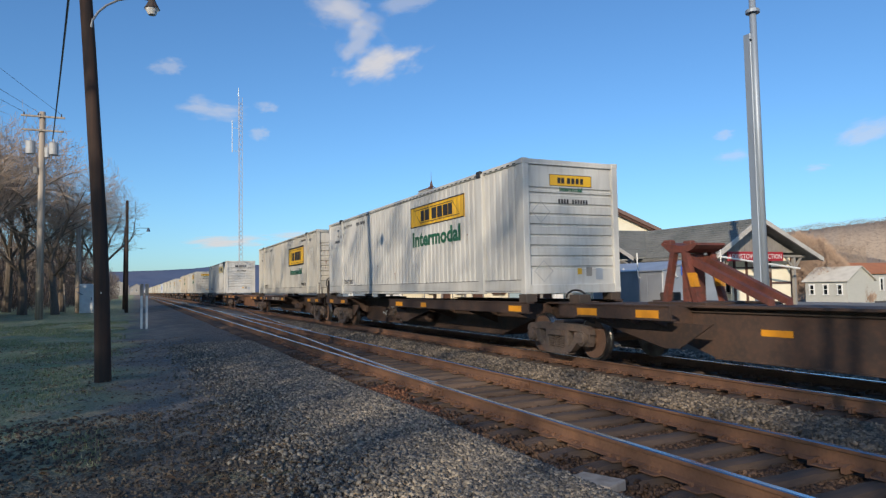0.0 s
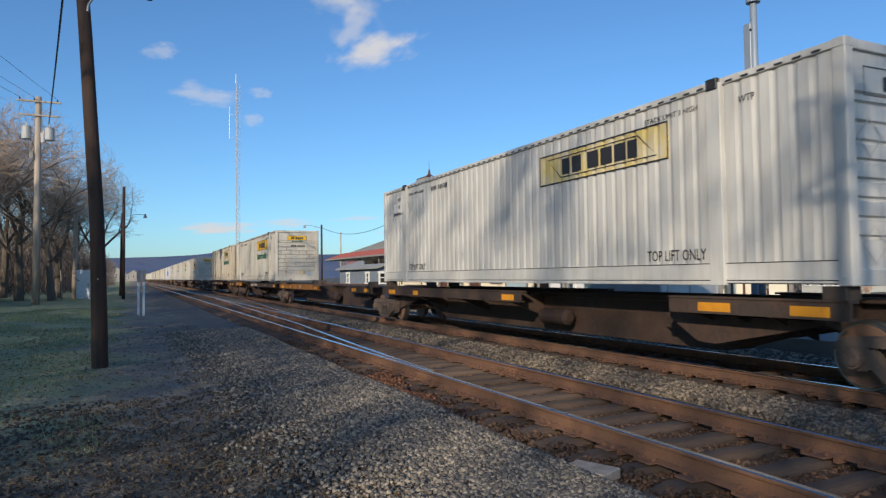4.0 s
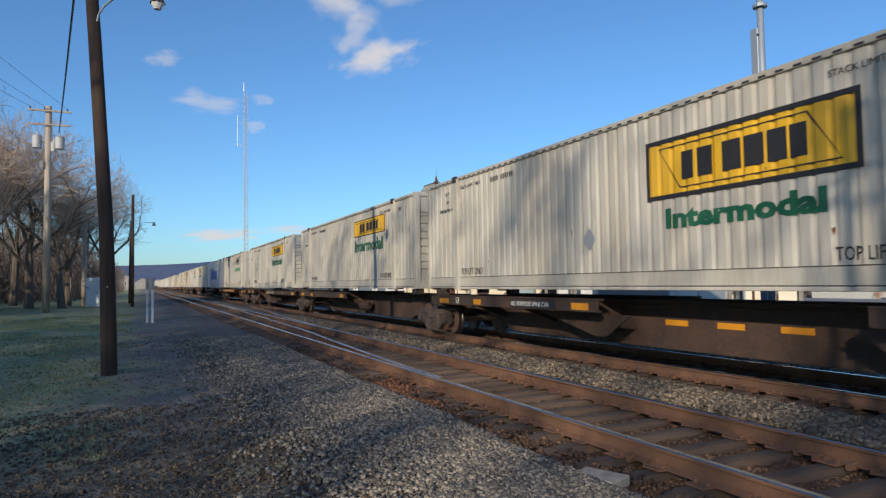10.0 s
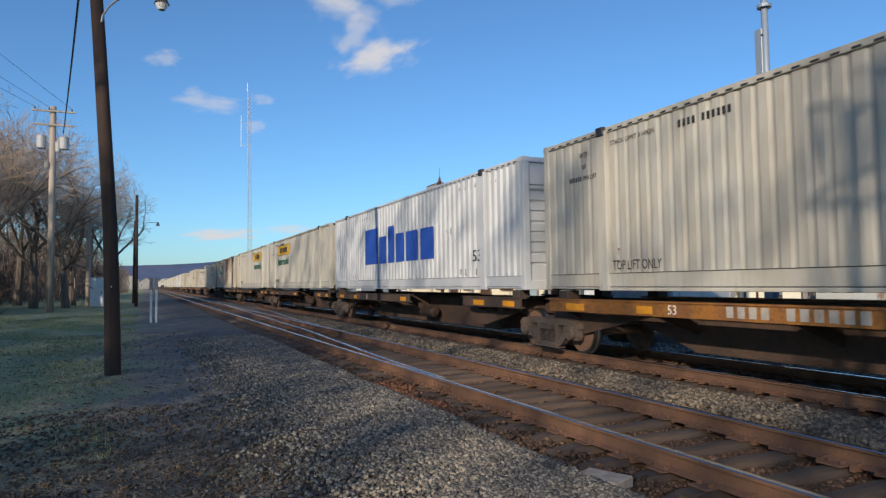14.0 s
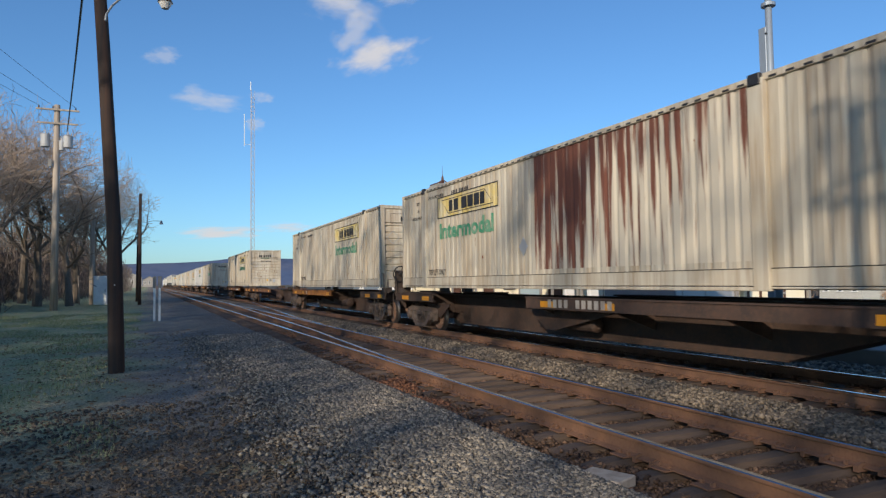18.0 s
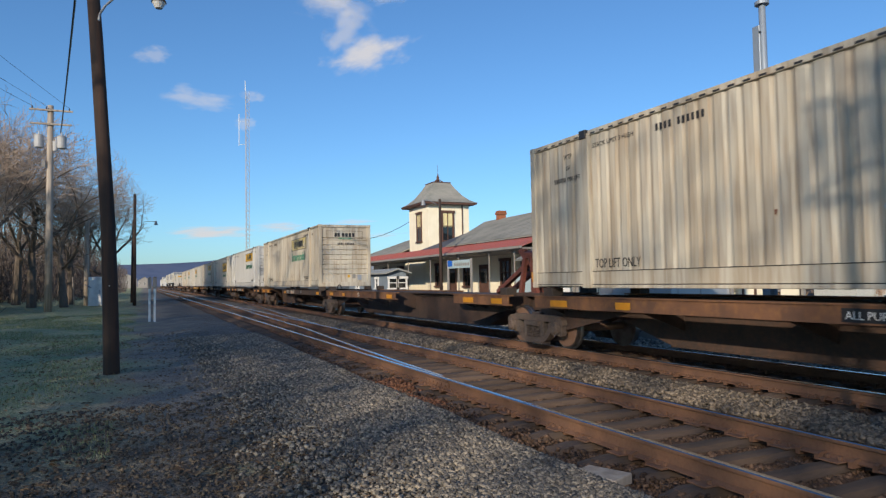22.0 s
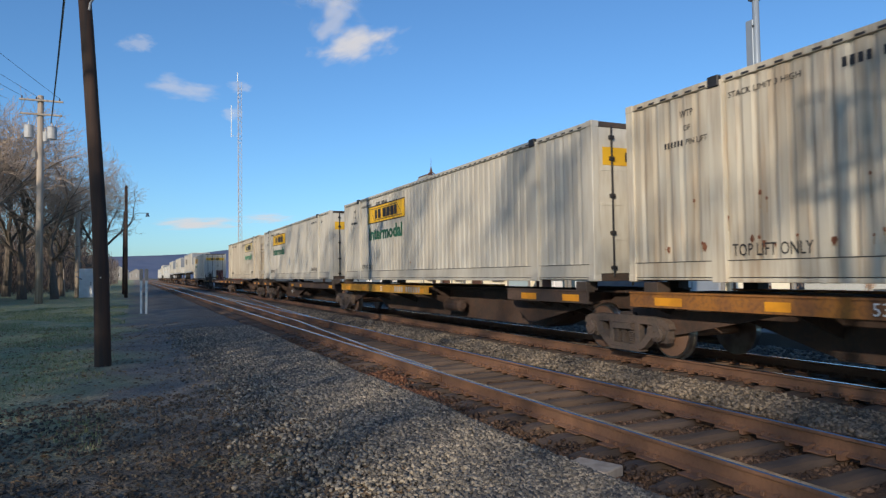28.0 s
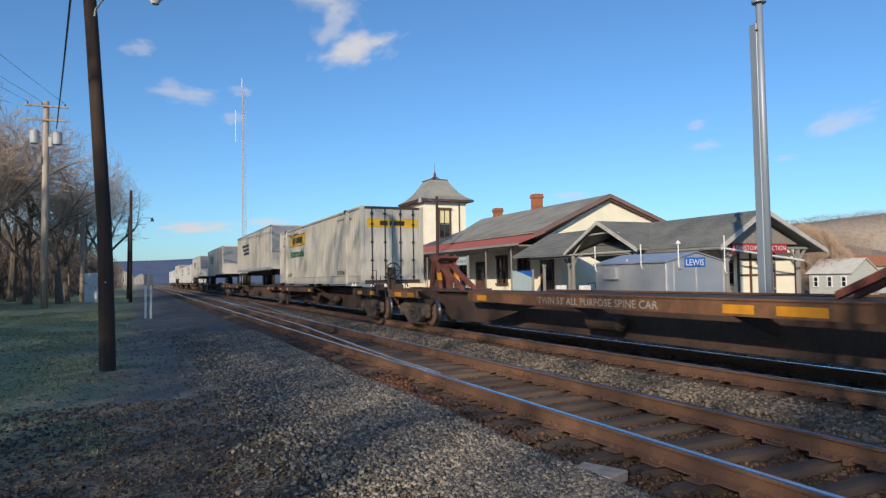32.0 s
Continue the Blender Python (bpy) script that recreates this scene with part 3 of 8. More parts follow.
def bent_tube(bm, pts, sides):
    """A tube through points of (x, y, z, radius), in one piece."""
    rings = []
    for x, y, z, r in pts:
        rings.append([bm.verts.new((x + r * math.cos(2 * math.pi * i / sides), y + r * math.sin(2 * math.pi * i / sides), z)) for i in range(sides)])
    for a, b in zip(rings, rings[1:]):
        for i in range(sides):
            bm.faces.new((a[i], a[(i + 1) % sides], b[(i + 1) % sides], b[i]))
    bm.faces.new(rings[-1])


def lamp_pole():
    p = base("lamp_pole", pose(-0.55, 14.52, 0), "leaning dark wooden pole with a street lamp on a curved arm", "street lamp")
    bm = bmesh.new()
    bent_tube(bm, [(0.0, 0, -0.3, 0.155), (0.0, 0, 0.1, 0.15), (-0.03, 0, 1.5, 0.14), (-0.075, 0, 2.9, 0.132), (-0.175, 0, 4.5, 0.126), (-0.3, 0, 6.5, 0.12), (-0.42, 0, 8.2, 0.112), (-0.52, 0, 9.6, 0.105)], 18)
    part("pole", bm, WOOD_POLE, p, smooth=True)
    bm = bmesh.new()
    arc = [(-0.24, -0.1, 7.0), (-0.14, -0.11, 7.18), (0.0, -0.12, 7.33), (0.2, -0.13, 7.46), (0.41, -0.13, 7.54), (0.62, -0.13, 7.57), (0.8, -0.13, 7.56)]
    swept(bm, [(-0.26, -0.1, 6.86), (-0.25, -0.1, 6.94)] + arc, 0.022, 8)
    part("arm", bm, GALV, p, "thin galvanised arm")
    bm = bmesh.new()
    tube(bm, (0.82, -0.13, 7.6), (0.82, -0.13, 7.5), 0.04, 0.09, 12)
    tube(bm, (0.82, -0.13, 7.5), (0.82, -0.13, 7.38), 0.09, 0.15, 12)
    head = part("lamp_head", bm, STEEL_DARK, p)
    bm = bmesh.new()
    tube(bm, (0.82, -0.13, 7.38), (0.82, -0.13, 7.26), 0.135, 0.07, 12)
    part("lens", bm, WHITE, head, "frosted lamp lens")
    bm = bmesh.new()
    tube(bm, (-0.04, -0.13, 1.7), (-0.04, -0.155, 1.7), 0.012, sides=6)
    part("tag", bm, WHITE, p, "small pale tag nailed on")


lamp_pole()


def transformer_pole():
    p = base("utility_pole", pose(-5.98, 53.5, 0), "weathered grey utility pole with two crossarms and transformers", "utility pole")
    bm = bmesh.new()
    tube(bm, (0, 0, -0.3), (0.03, 0, 14.4), 0.25, 0.19, 14)
    part("pole", bm, GREY_WOOD, p, smooth=True)
    for z, w in ((14.05, 1.33), (13.08, 1.25)):
        bm = bmesh.new()
        box(bm, -w + 0.1, w + 0.1, -0.3, -0.18, z - 0.09, z + 0.03, 0.01)
        arm = part("crossarm", bm, GREY_WOOD, p)
        if z > 14:
            for x in (-1.15, -0.3, 1.1):
                bm = bmesh.new()
                tube(bm, (x + 0.1, -0.24, z + 0.03), (x + 0.1, -0.24, z + 0.22), 0.05, 0.03, 8)
                part("insulator", bm, WOOD_POLE, arm)
    for x, z0, z1 in ((-0.65, 11.4, 12.25), (0.74, 11.4, 12.22), (0.36, 11.2, 11.8)):
        bm = bmesh.new()
        r = 0.3 if abs(x) > 0.6 else 0.17
        tube(bm, (x, -0.1, z0), (x, -0.1, z1), r, r, 16)
        tube(bm, (x, -0.1, z1), (x, -0.1, z1 + 0.06), r * 1.06, r * 0.8, 16)
        tube(bm, (x, -0.1, z1), (x, -0.1, z1 + 0.3), 0.05, 0.04, 8)
        box(bm, min(0, x), max(0, x), -0.14, -0.06, z0 + 0.4, z0 + 0.5)
        part("transformer", bm, ALU_DULL, p, "grey transformer can")
    bm = bmesh.new()
    box(bm, -0.45, -0.2, -0.3, -0.1, 10.0, 10.5, 0.03)
    part("meter_box", bm, GREY_TRIM, p)


ALU_DULL = mat("grey_can_paint", (0.4, 0.41, 0.42), 0.5, second=(0.3, 0.3, 0.31), scale=3)
transformer_pole()


def plain_pole(x, y, h, r, lean, material, label, lamp=0.0):
    p = base("utility_pole", pose(x, y, 0), label, "utility pole")
    bm = bmesh.new()
    tube(bm, (0, 0, -0.3), (lean, 0, h), r, r * 0.75, 10)
    part("pole", bm, material, p, smooth=True)
    if lamp:
        bm = bmesh.new()
        s = 1 if lamp > 0 else -1
        tube(bm, (lean, 0, h - 0.5), (lean + lamp * 0.6, 0, h - 0.15), 0.03, sides=6)
        tube(bm, (lean + lamp * 0.6, 0, h - 0.15), (lean + lamp, 0, h - 0.15), 0.03, sides=6)
        arm = part("arm", bm, GALV, p)
        bm = bmesh.new()
        tube(bm, (lean + lamp, 0, h - 0.1), (lean + lamp, 0, h - 0.5), 0.08, 0.2, 10)
        part("lamp_head", bm, GALV, arm)


plain_pole(-0.67, 63.4, 9.6, 0.15, 0.0, WOOD_POLE, "thin dark wooden pole beside the track")
plain_pole(-1.08, 76.8, 8.6, 0.13, 0.1, WOOD_POLE, "dark wooden pole with a small lamp", 2.2)
plain_pole(-4.61, 67.8, 7.9, 0.24, 0.0, GREY_WOOD, "short grey wooden pole beside a white cabinet")
plain_pole(-5.6, 68.2, 2.6, 0.05, -0.15, GREY_WOOD, "thin slanting wooden stake in the grass")


def wire(name, pts, r, label):
    """A hanging wire between its fixing points."""
    bm = bmesh.new()
    for (a, b, sag) in pts:
        a, b = Vector(a), Vector(b)
        swept(bm, [a.lerp(b, i / 12) - Vector((0, 0, sag * 4 * i / 12 * (1 - i / 12))) for i in range(13)], r, 5)
    tagged(finish(name, bm, BLACK), label, "wire")


wire("overhead_wire", [((-5.3, 53.2, 12.5), (-1.05, 14.5, 9.5), 0.3)], 0.035, "thick twisted black service cable between two poles")
wire("overhead_wire", [((-7.05, 53.2, 14.25), (-30, 20, 23.0), 0.6)], 0.012, "thin black overhead wire")
wire("overhead_wire", [((-6.2, 53.2, 14.3), (-27, 18, 23.5), 0.6)], 0.012, "thin black overhead wire")
wire("overhead_wire", [((-4.8, 53.2, 14.25), (-22, 18, 24.0), 0.6)], 0.012, "thin black overhead wire")


def cabinet():
    c = base("cabinet", pose(-3.84, 66.5, 0), "white steel equipment cabinet beside a short pole", "cabinet")
    bm = bmesh.new()
    box(bm, -0.55, 0.55, -0.4, 0.4, 0.0, 2.55, 0.04)
    part("body", bm, WHITE, c)
    bm = bmesh.new()
    box(bm, -0.48, 0.48, -0.43, -0.4, 0.15, 2.4, 0.01)
    d = part("door", bm, WHITE, c)
    bm = bmesh.new()
    box(bm, 0.36, 0.4, -0.47, -0.43, 1.1, 1.4)
    part("handle", bm, STEEL_DARK, d)
    for a, b in (((-0.6, -0.2, 2.3), (-0.9, -0.1, 2.2)), ((-0.3, -0.45, 1.6), (-0.8, -0.45, 1.9)), ((0.6, -0.3, 1.0), (0.8, -0.4, 0.1))):
        bm = bmesh.new()
        tube(bm, a, b, 0.05, sides=6)
        part("conduit", bm, GALV, c)


cabinet()


def marker_posts():
    for x, y in ((0.28, 34.6), (0.5, 34.2)):
        c = base("marker_post", pose(x, y, 0), "thin white marker post on the cinder verge", "post", "marker posts")
        bm = bmesh.new()
        box(bm, -0.05, 0.05, -0.05, 0.05, -0.1, 2.05, 0.01)
        part("post", bm, WHITE, c)
        bm = bmesh.new()
        box(bm, -0.08, 0.08, -0.06, -0.05, 1.55, 2.1, 0.01)
        part("plate", bm, GREY_TRIM, c)


marker_posts()


MAST_STEEL = mat("blue_grey_galvanising", (0.28, 0.33, 0.39), 0.5, 0.3, second=(0.21, 0.25, 0.3), scale=3, amount=0.5, stretch=(1, 1, 0.15))


def steel_mast():
    p = base("steel_mast", pose(14.0, 11.8, 0), "tall galvanised steel mast with a plated lower column", "mast")
    bm = bmesh.new()
    tube(bm, (0.06, -0.1, 0), (0.06, -0.1, 11.0), 0.1, 0.075, 16)
    part("tube", bm, MAST_STEEL, p, smooth=True)
    bm = bmesh.new()
    box(bm, -0.07, 0.05, -0.1, 0.11, 0.0, 7.9, 0.01)
    box(bm, -0.03, -0.01, -0.12, -0.1, 0.0, 7.88)
    col = part("column", bm, MAST_STEEL, p)
    bm = bmesh.new()
    tube(bm, (-0.07, -0.1, 7.72), (-0.07, -0.13, 7.72), 0.025, sides=8)
    part("bolt_hole", bm, BLACK, col)
    bm = bmesh.new()
    tube(bm, (0.06, -0.1, 8.42), (0.06, -0.1, 8.5), 0.17, 0.17, 16)
    part("collar", bm, MAST_STEEL, p)
    bm = bmesh.new()
    box(bm, -0.35, 0.35, -0.35, 0.3, 0.0, 0.35, 0.03)
    part("footing", bm, ASPHALT, p)


steel_mast()


def lattice_tower():
    p = base("radio_tower", pose(61.9, 450, 0), "tall slender lattice radio tower", "radio tower")
    bm = bmesh.new()
    w, H = 1.5, 129.0
    legs = [(w, 0), (-w * 0.5, w * 0.87), (-w * 0.5, -w * 0.87)]
    for x, y in legs:
        tube(bm, (x, y, 0), (x, y, H), 0.14, 0.12, 5)
    part("leg_frame", bm, RED_WHITE, p)
    bm = bmesh.new()
    z, up = 0.0, 3.0
    while z < H - up:
        for i in range(3):
            a, b = legs[i], legs[(i + 1) % 3]
            tube(bm, (*a, z), (*b, z + up), 0.07, sides=4, caps=False)
            tube(bm, (*b, z), (*a, z + up), 0.07, sides=4, caps=False)
        z += up
    part("bracing", bm, RED_WHITE, p)
    bm = bmesh.new()
    tube(bm, (-1.0, 0, H), (-1.0, 0, H + 6), 0.3, 0.2, 6)
    part("antenna", bm, WHITE, p, "white whip antenna")
    bm = bmesh.new()
    tube(bm, (-5.0, 0, 92), (-5.0, 0, 113), 0.22, 0.22, 6)
    tube(bm, (-5.0, 0, 93), (0, 0, 93), 0.1, sides=4)
    tube(bm, (-5.0, 0, 108), (0, 0, 108), 0.1, sides=4)
    part("antenna", bm, WHITE, p, "white whip antenna on side arms")


RED_WHITE = mat("faded_tower_paint", (0.4, 0.4, 0.42), 0.6, second=(0.4, 0.27, 0.24), scale=0.06, amount=0.5)
lattice_tower()


# ---- the station beyond the tracks ----
def wall_box(name, parent, x0, x1, y0, y1, z0, z1, material, label=""):
    bm = bmesh.new()
    box(bm, x0, x1, y0, y1, z0, z1)
    return part(name, bm, material, parent, label)


def slab(bm, a, b, c, d, t):
    """A sloping slab through four corners, with a thickness downwards."""
    top = [bm.verts.new(p) for p in (a, b, c, d)]
    low = [bm.verts.new((p[0], p[1], p[2] - t)) for p in (a, b, c, d)]
    fs = [bm.faces.new(top), bm.faces.new(low[::-1])]
    for i in range(4):
        fs.append(bm.faces.new((top[i], low[i], low[(i + 1) % 4], top[(i + 1) % 4])))
    bmesh.ops.recalc_face_normals(bm, faces=fs)


def shingles(slope, a, b, c, d, rows, lift=0.012, m=None):
    """Stepped courses of shingles laid on a slope: a-b the eave, d-c the ridge."""
    a, b, c, d = (Vector(p) for p in (a, b, c, d))
    n = (b - a).cross(d - a).normalized()
    if n.z < 0:
        n = -n
    bm = bmesh.new()
    line = []
    for i in range(rows + 1):
        k = i / rows
        for up in ((0.6, 2.0) if 0 < i < rows else ((2.0,) if i == 0 else (0.6,))):
            line.append((bm.verts.new(a.lerp(d, k) + n * lift * up), bm.verts.new(b.lerp(c, k) + n * lift * up)))
    for (p, q), (r, s) in zip(line, line[1:]):
        bm.faces.new((p, q, s, r))
    part("shingles", bm, m or SLATE, slope)


def about_eye(k):
    return Matrix.Translation(EYE) @ Matrix.Scale(k, 4) @ Matrix.Translation(-Vector(EYE))


def window_on(parent, axis, plane, u0, u1, z0, z1, frame_m, panes=(2, 2), out=-1, lit=0):
    """A sash window: frame, sill and panes; axis x: on a wall that faces along x."""
    def bx(bm, a0, a1, d0, d1, c0, c1):
        lo, hi = sorted((plane + out * d0, plane + out * d1))
        if axis == "x":
            box(bm, lo, hi, a0, a1, c0, c1)
        else:
            box(bm, a0, a1, lo, hi, c0, c1)
    e = 0.14
    bm = bmesh.new()
    bx(bm, u0, u0 + e, 0.0, 0.09, z0, z1)
    bx(bm, u1 - e, u1, 0.0, 0.09, z0, z1)
    bx(bm, u0 - 0.06, u1 + 0.06, 0.0, 0.13, z1 - e, z1 + 0.05)
    w = part("window", bm, frame_m, parent)
    bm = bmesh.new()
    bx(bm, u0 - 0.08, u1 + 0.08, 0.0, 0.16, z0 - 0.07, z0 + 0.05)
    part("sill", bm, frame_m, w)
    nx, nz = panes
    bm = bmesh.new()
    for i in range(1, nx):
        u = u0 + e + (u1 - u0 - 2 * e) * i / nx
        bx(bm, u - 0.03, u + 0.03, 0.0, 0.06, z0, z1 - e)
    for i in range(1, nz):
        z = z0 + (z1 - z0) * i / nz
        bx(bm, u0 + e, u1 - e, 0.0, 0.06, z - 0.03, z + 0.03)
    part("glazing_grid", bm, frame_m, w)
    for i in range(nx):
        for k in range(nz):
            bm = bmesh.new()
            a0 = u0 + e + (u1 - u0 - 2 * e) * i / nx
            a1 = u0 + e + (u1 - u0 - 2 * e) * (i + 1) / nx
            bx(bm, a0, a1, 0.004, 0.02, z0 + (z1 - e - z0) * k / nz, z0 + (z1 - e - z0) * (k + 1) / nz)
            part("pane", bm, BLIND if lit and k >= nz - lit else GLASS_DARK, w)


def door_on(parent, plane, y0, y1, z0, z1):
    bm = bmesh.new()
    for a, b, c, d in ((y0 - 0.1, y0, z0, z1 + 0.1), (y1, y1 + 0.1, z0, z1 + 0.1), (y0 - 0.1, y1 + 0.1, z1, z1 + 0.12)):
        box(bm, plane - 0.08, plane, a, b, c, d)
    fr = part("door_frame", bm, TRIM_BROWN, parent)
    bm = bmesh.new()
    box(bm, plane - 0.04, plane - 0.004, y0, y1, z0, z1)
    dd = part("door", bm, TRIM_BROWN, parent)
    bm = bmesh.new()
    box(bm, plane - 0.05, plane - 0.04, y0 + 0.12, y1 - 0.12, z0 + 1.0, z1 - 0.15)
    part("door_glass", bm, GLASS_DARK, dd)


BLIND = mat("cream_window_blind", (0.75, 0.66, 0.36), 0.6, second=(0.6, 0.52, 0.28), scale=3)
PLATFORM_Z = 0.3
bm = bmesh.new()
box(bm, 12.6, 40, -30, 90, -0.3, PLATFORM_Z, 0.02)
platform_slab = finish("pavement", bm, ASPHALT)
tagged(platform_slab, "grey paved station platform beyond the tracks", "platform", kind="structure")

BLUE_SLATE = mat("blue_grey_slate", (0.04, 0.055, 0.09), 0.7, second=(0.06, 0.075, 0.11), scale=2)
STATION_Z, SHELTER_Z = 1.69 - 1.39 / 1.15, 1.69 - 1.39 / 0.8   # floors before the buildings take their true size
station = base("station_building", about_eye(1.15), "cream boarded station with brown trim, red canopy and square tower", "station")
# tower
wall_box("tower_wall", station, 21.1, 24.8, 50.0, 54.2, STATION_Z, 7.95, CREAM, "cream tower walls")
bm = bmesh.new()
prism(bm, [(20.66, 7.93), (25.24, 7.93), (25.32, 8.0), (25.32, 8.1), (20.58, 8.1), (20.58, 8.0)], "y", 49.48, 54.72)
part("tower_cornice", bm, TRIM_BROWN, station, "brown cornice of the tower")
bm = bmesh.new()
rings = []
for half_x, half_y, z in ((2.42, 2.67, 8.1), (1.95, 2.15, 8.36), (1.5, 1.65, 8.8), (1.08, 1.2, 9.4), (0.76, 0.85, 9.95)):
    rings.append([bm.verts.new((22.95 + sx * half_x, 52.1 + sy * half_y, z)) for sx, sy in ((-1, -1), (1, -1), (1, 1), (-1, 1))])
for a, b in zip(rings, rings[1:]):
    for i in range(4):
        bm.faces.new((a[i], a[(i + 1) % 4], b[(i + 1) % 4], b[i]))
bm.faces.new(rings[-1])
part("tower_roof", bm, SLATE, station, "grey shingled bell-cast tower roof")
bm = bmesh.new()
box(bm, 22.13, 23.77, 51.2, 53.0, 9.93, 10.0)
part("roof_cap", bm, TRIM_BROWN, station)
bm = bmesh.new()
for sx, sy in ((-1, -1), (1, -1), (1, 1), (-1, 1)):
    tube(bm, (22.95 + sx * 0.4, 52.1 + sy * 0.4, 9.98), (22.95, 52.1, 10.4), 0.05, sides=5)
tube(bm, (22.95, 52.1, 9.98), (22.95, 52.1, 10.5), 0.06, 0.13, 8)
tube(bm, (22.95, 52.1, 10.45), (22.95, 52.1, 10.8), 0.13, 0.03, 8)
tube(bm, (22.95, 52.1, 10.7), (22.95, 52.1, 11.55), 0.02, 0.01, 5)
part("finial", bm, TRIM_BROWN, station, "brown finial with a thin spike")
window_on(station, "y", 50.0, 22.25, 23.4, 4.95, 7.4, TRIM_BROWN, (2, 2), lit=1)
window_on(station, "x", 21.1, 51.3, 52.4, 4.95, 7.4, TRIM_BROWN, (2, 2), lit=1)
bm = bmesh.new()
tube(bm, (24.15, 49.93, 4.4), (24.15, 49.93, 7.9), 0.05, sides=6)
part("downpipe", bm, TRIM_BROWN, station)
# body
wall_box("wall", station, 20.8, 27.6, 30.4, 50.0, STATION_Z, 3.9, CREAM)
bm = bmesh.new()
prism(bm, [(20.0, 3.9), (28.6, 3.9), (28.6, 4.4), (23.9, 6.0)], "y", 30.35, 30.6)
part("gable", bm, CREAM, station)
NEAR_EAVE, FAR_EAVE = (19.1, 29.8, 4.08), (19.1, 42.2, 4.08)
for corners in ((NEAR_EAVE, FAR_EAVE, (23.9, 45.4, 6.15), (23.9, 30.1, 6.22)), ((28.9, 45.4, 4.45), (28.9, 30.1, 4.45), (23.9, 30.1, 6.22), (23.9, 45.4, 6.15))):
    bm = bmesh.new()
    slab(bm, *corners, 0.07)
    slope_ob = part("roof_slope", bm, SLATE, station, "grey shingled roof slope")
    shingles(slope_ob, *corners, 16)
bm = bmesh.new()   # lower roof between the main roof and the tower
slab(bm, (20.0, 42.0, 4.05), (20.0, 50.0, 4.05), (24.5, 50.0, 5.6), (24.5, 43.0, 5.6), 0.12)
part("link_roof", bm, BLUE_SLATE, station, "dark blue-grey roof between house and tower")
for x1, y1, z1 in ((18.75, 29.75, 3.94), (29.05, 30.05, 4.4)):
    for off, w, m in ((0.0, 0.22, TAN_TRIM), (0.1, 0.34, TRIM_BROWN)):
        bm = bmesh.new()
        slab(bm, (23.9, 30.0 + off, 6.24), (23.9, 30.1 + off, 6.24), (x1, y1 + 0.1 + off, z1 + 0.02), (x1, y1 + off, z1 + 0.02), w)
        part("bargeboard" if off == 0 else "soffit_board", bm, m, station)
# red canopy along the track side
bm = bmesh.new()
slab(bm, (17.7, 29.65, 3.46), (17.7, 66.0, 3.46), (19.4, 66.0, 4.04), (19.4, 29.75, 4.04), 0.07)
part("canopy_roof", bm, RED_ROOF, station, "red sheet-metal canopy roof")
for i in range(58):
    y = 29.9 + i * 0.62
    bm = bmesh.new()
    slab(bm, (17.7, y, 3.49), (17.7, y + 0.04, 3.49), (19.4, y + 0.04, 4.07), (19.4, y, 4.07), 0.03)
    part("seam", bm, RED_ROOF, station)
bm = bmesh.new()
box(bm, 17.58, 17.7, 29.65, 66.0, 3.3, 3.43)
part("canopy_fascia", bm, GREY_TRIM, station, "pale gutter board under the canopy edge")
bm = bmesh.new()
box(bm, 17.75, 20.8, 29.7, 66.0, 3.26, 3.34)
part("canopy_soffit", bm, GREY_TRIM, station)
for y in (30.9, 33.75, 37.8, 42.3, 46.5, 51.0, 56.0, 61.0):
    bm = bmesh.new()
    box(bm, 17.94, 18.0, y - 0.032, y + 0.032, STATION_Z, 3.26, 0.008)
    pc = part("canopy_post", bm, GREY_TRIM, station)
    bm = bmesh.new()
    for s in (-1, 1):
        prism(bm, [(y, 2.98), (y + s * 0.3, 3.25), (y + s * 0.24, 3.26), (y, 3.04)], "x", 17.95, 17.99)
    part("bracket", bm, GREY_TRIM, pc)
for y, hgt, base_z, w in ((37.6, 7.12, 5.9, 0.56), (42.9, 6.72, 5.9, 0.52)):
    bm = bmesh.new()
    box(bm, 23.9 - w / 2, 23.9 + w / 2, y - w / 2, y + w / 2, base_z, hgt - 0.2, 0.01)
    ch = part("chimney", bm, BRICK, station, "red brick chimney with a corbelled top")
    bm = bmesh.new()
    box(bm, 23.9 - w * 0.62, 23.9 + w * 0.62, y - w * 0.62, y + w * 0.62, hgt - 0.28, hgt - 0.14, 0.01)
    box(bm, 23.9 - w * 0.56, 23.9 + w * 0.56, y - w * 0.56, y + w * 0.56, hgt - 0.14, hgt, 0.01)
    part("chimney_cap", bm, BRICK, ch)
    z = base_z + 0.2
    while z < hgt - 0.3:
        bm = bmesh.new()
        box(bm, 23.9 - w / 2 - 0.008, 23.9 + w / 2 + 0.008, y - w / 2 - 0.008, y + w / 2 + 0.008, z, z + 0.065)
        part("brick_course", bm, BRICK, ch)
        z += 0.085
for y0, y1 in ((31.2, 32.3), (39.2, 40.3), (44.2, 45.3)):
    door_on(station, 20.8, y0, y1, STATION_Z, 2.6)
for y0, y1 in ((33.6, 34.9), (36.2, 37.5), (41.6, 42.9), (46.6, 47.9)):
    window_on(station, "x", 20.8, y0, y1, 1.25, 3.0, TRIM_BROWN, (2, 2))
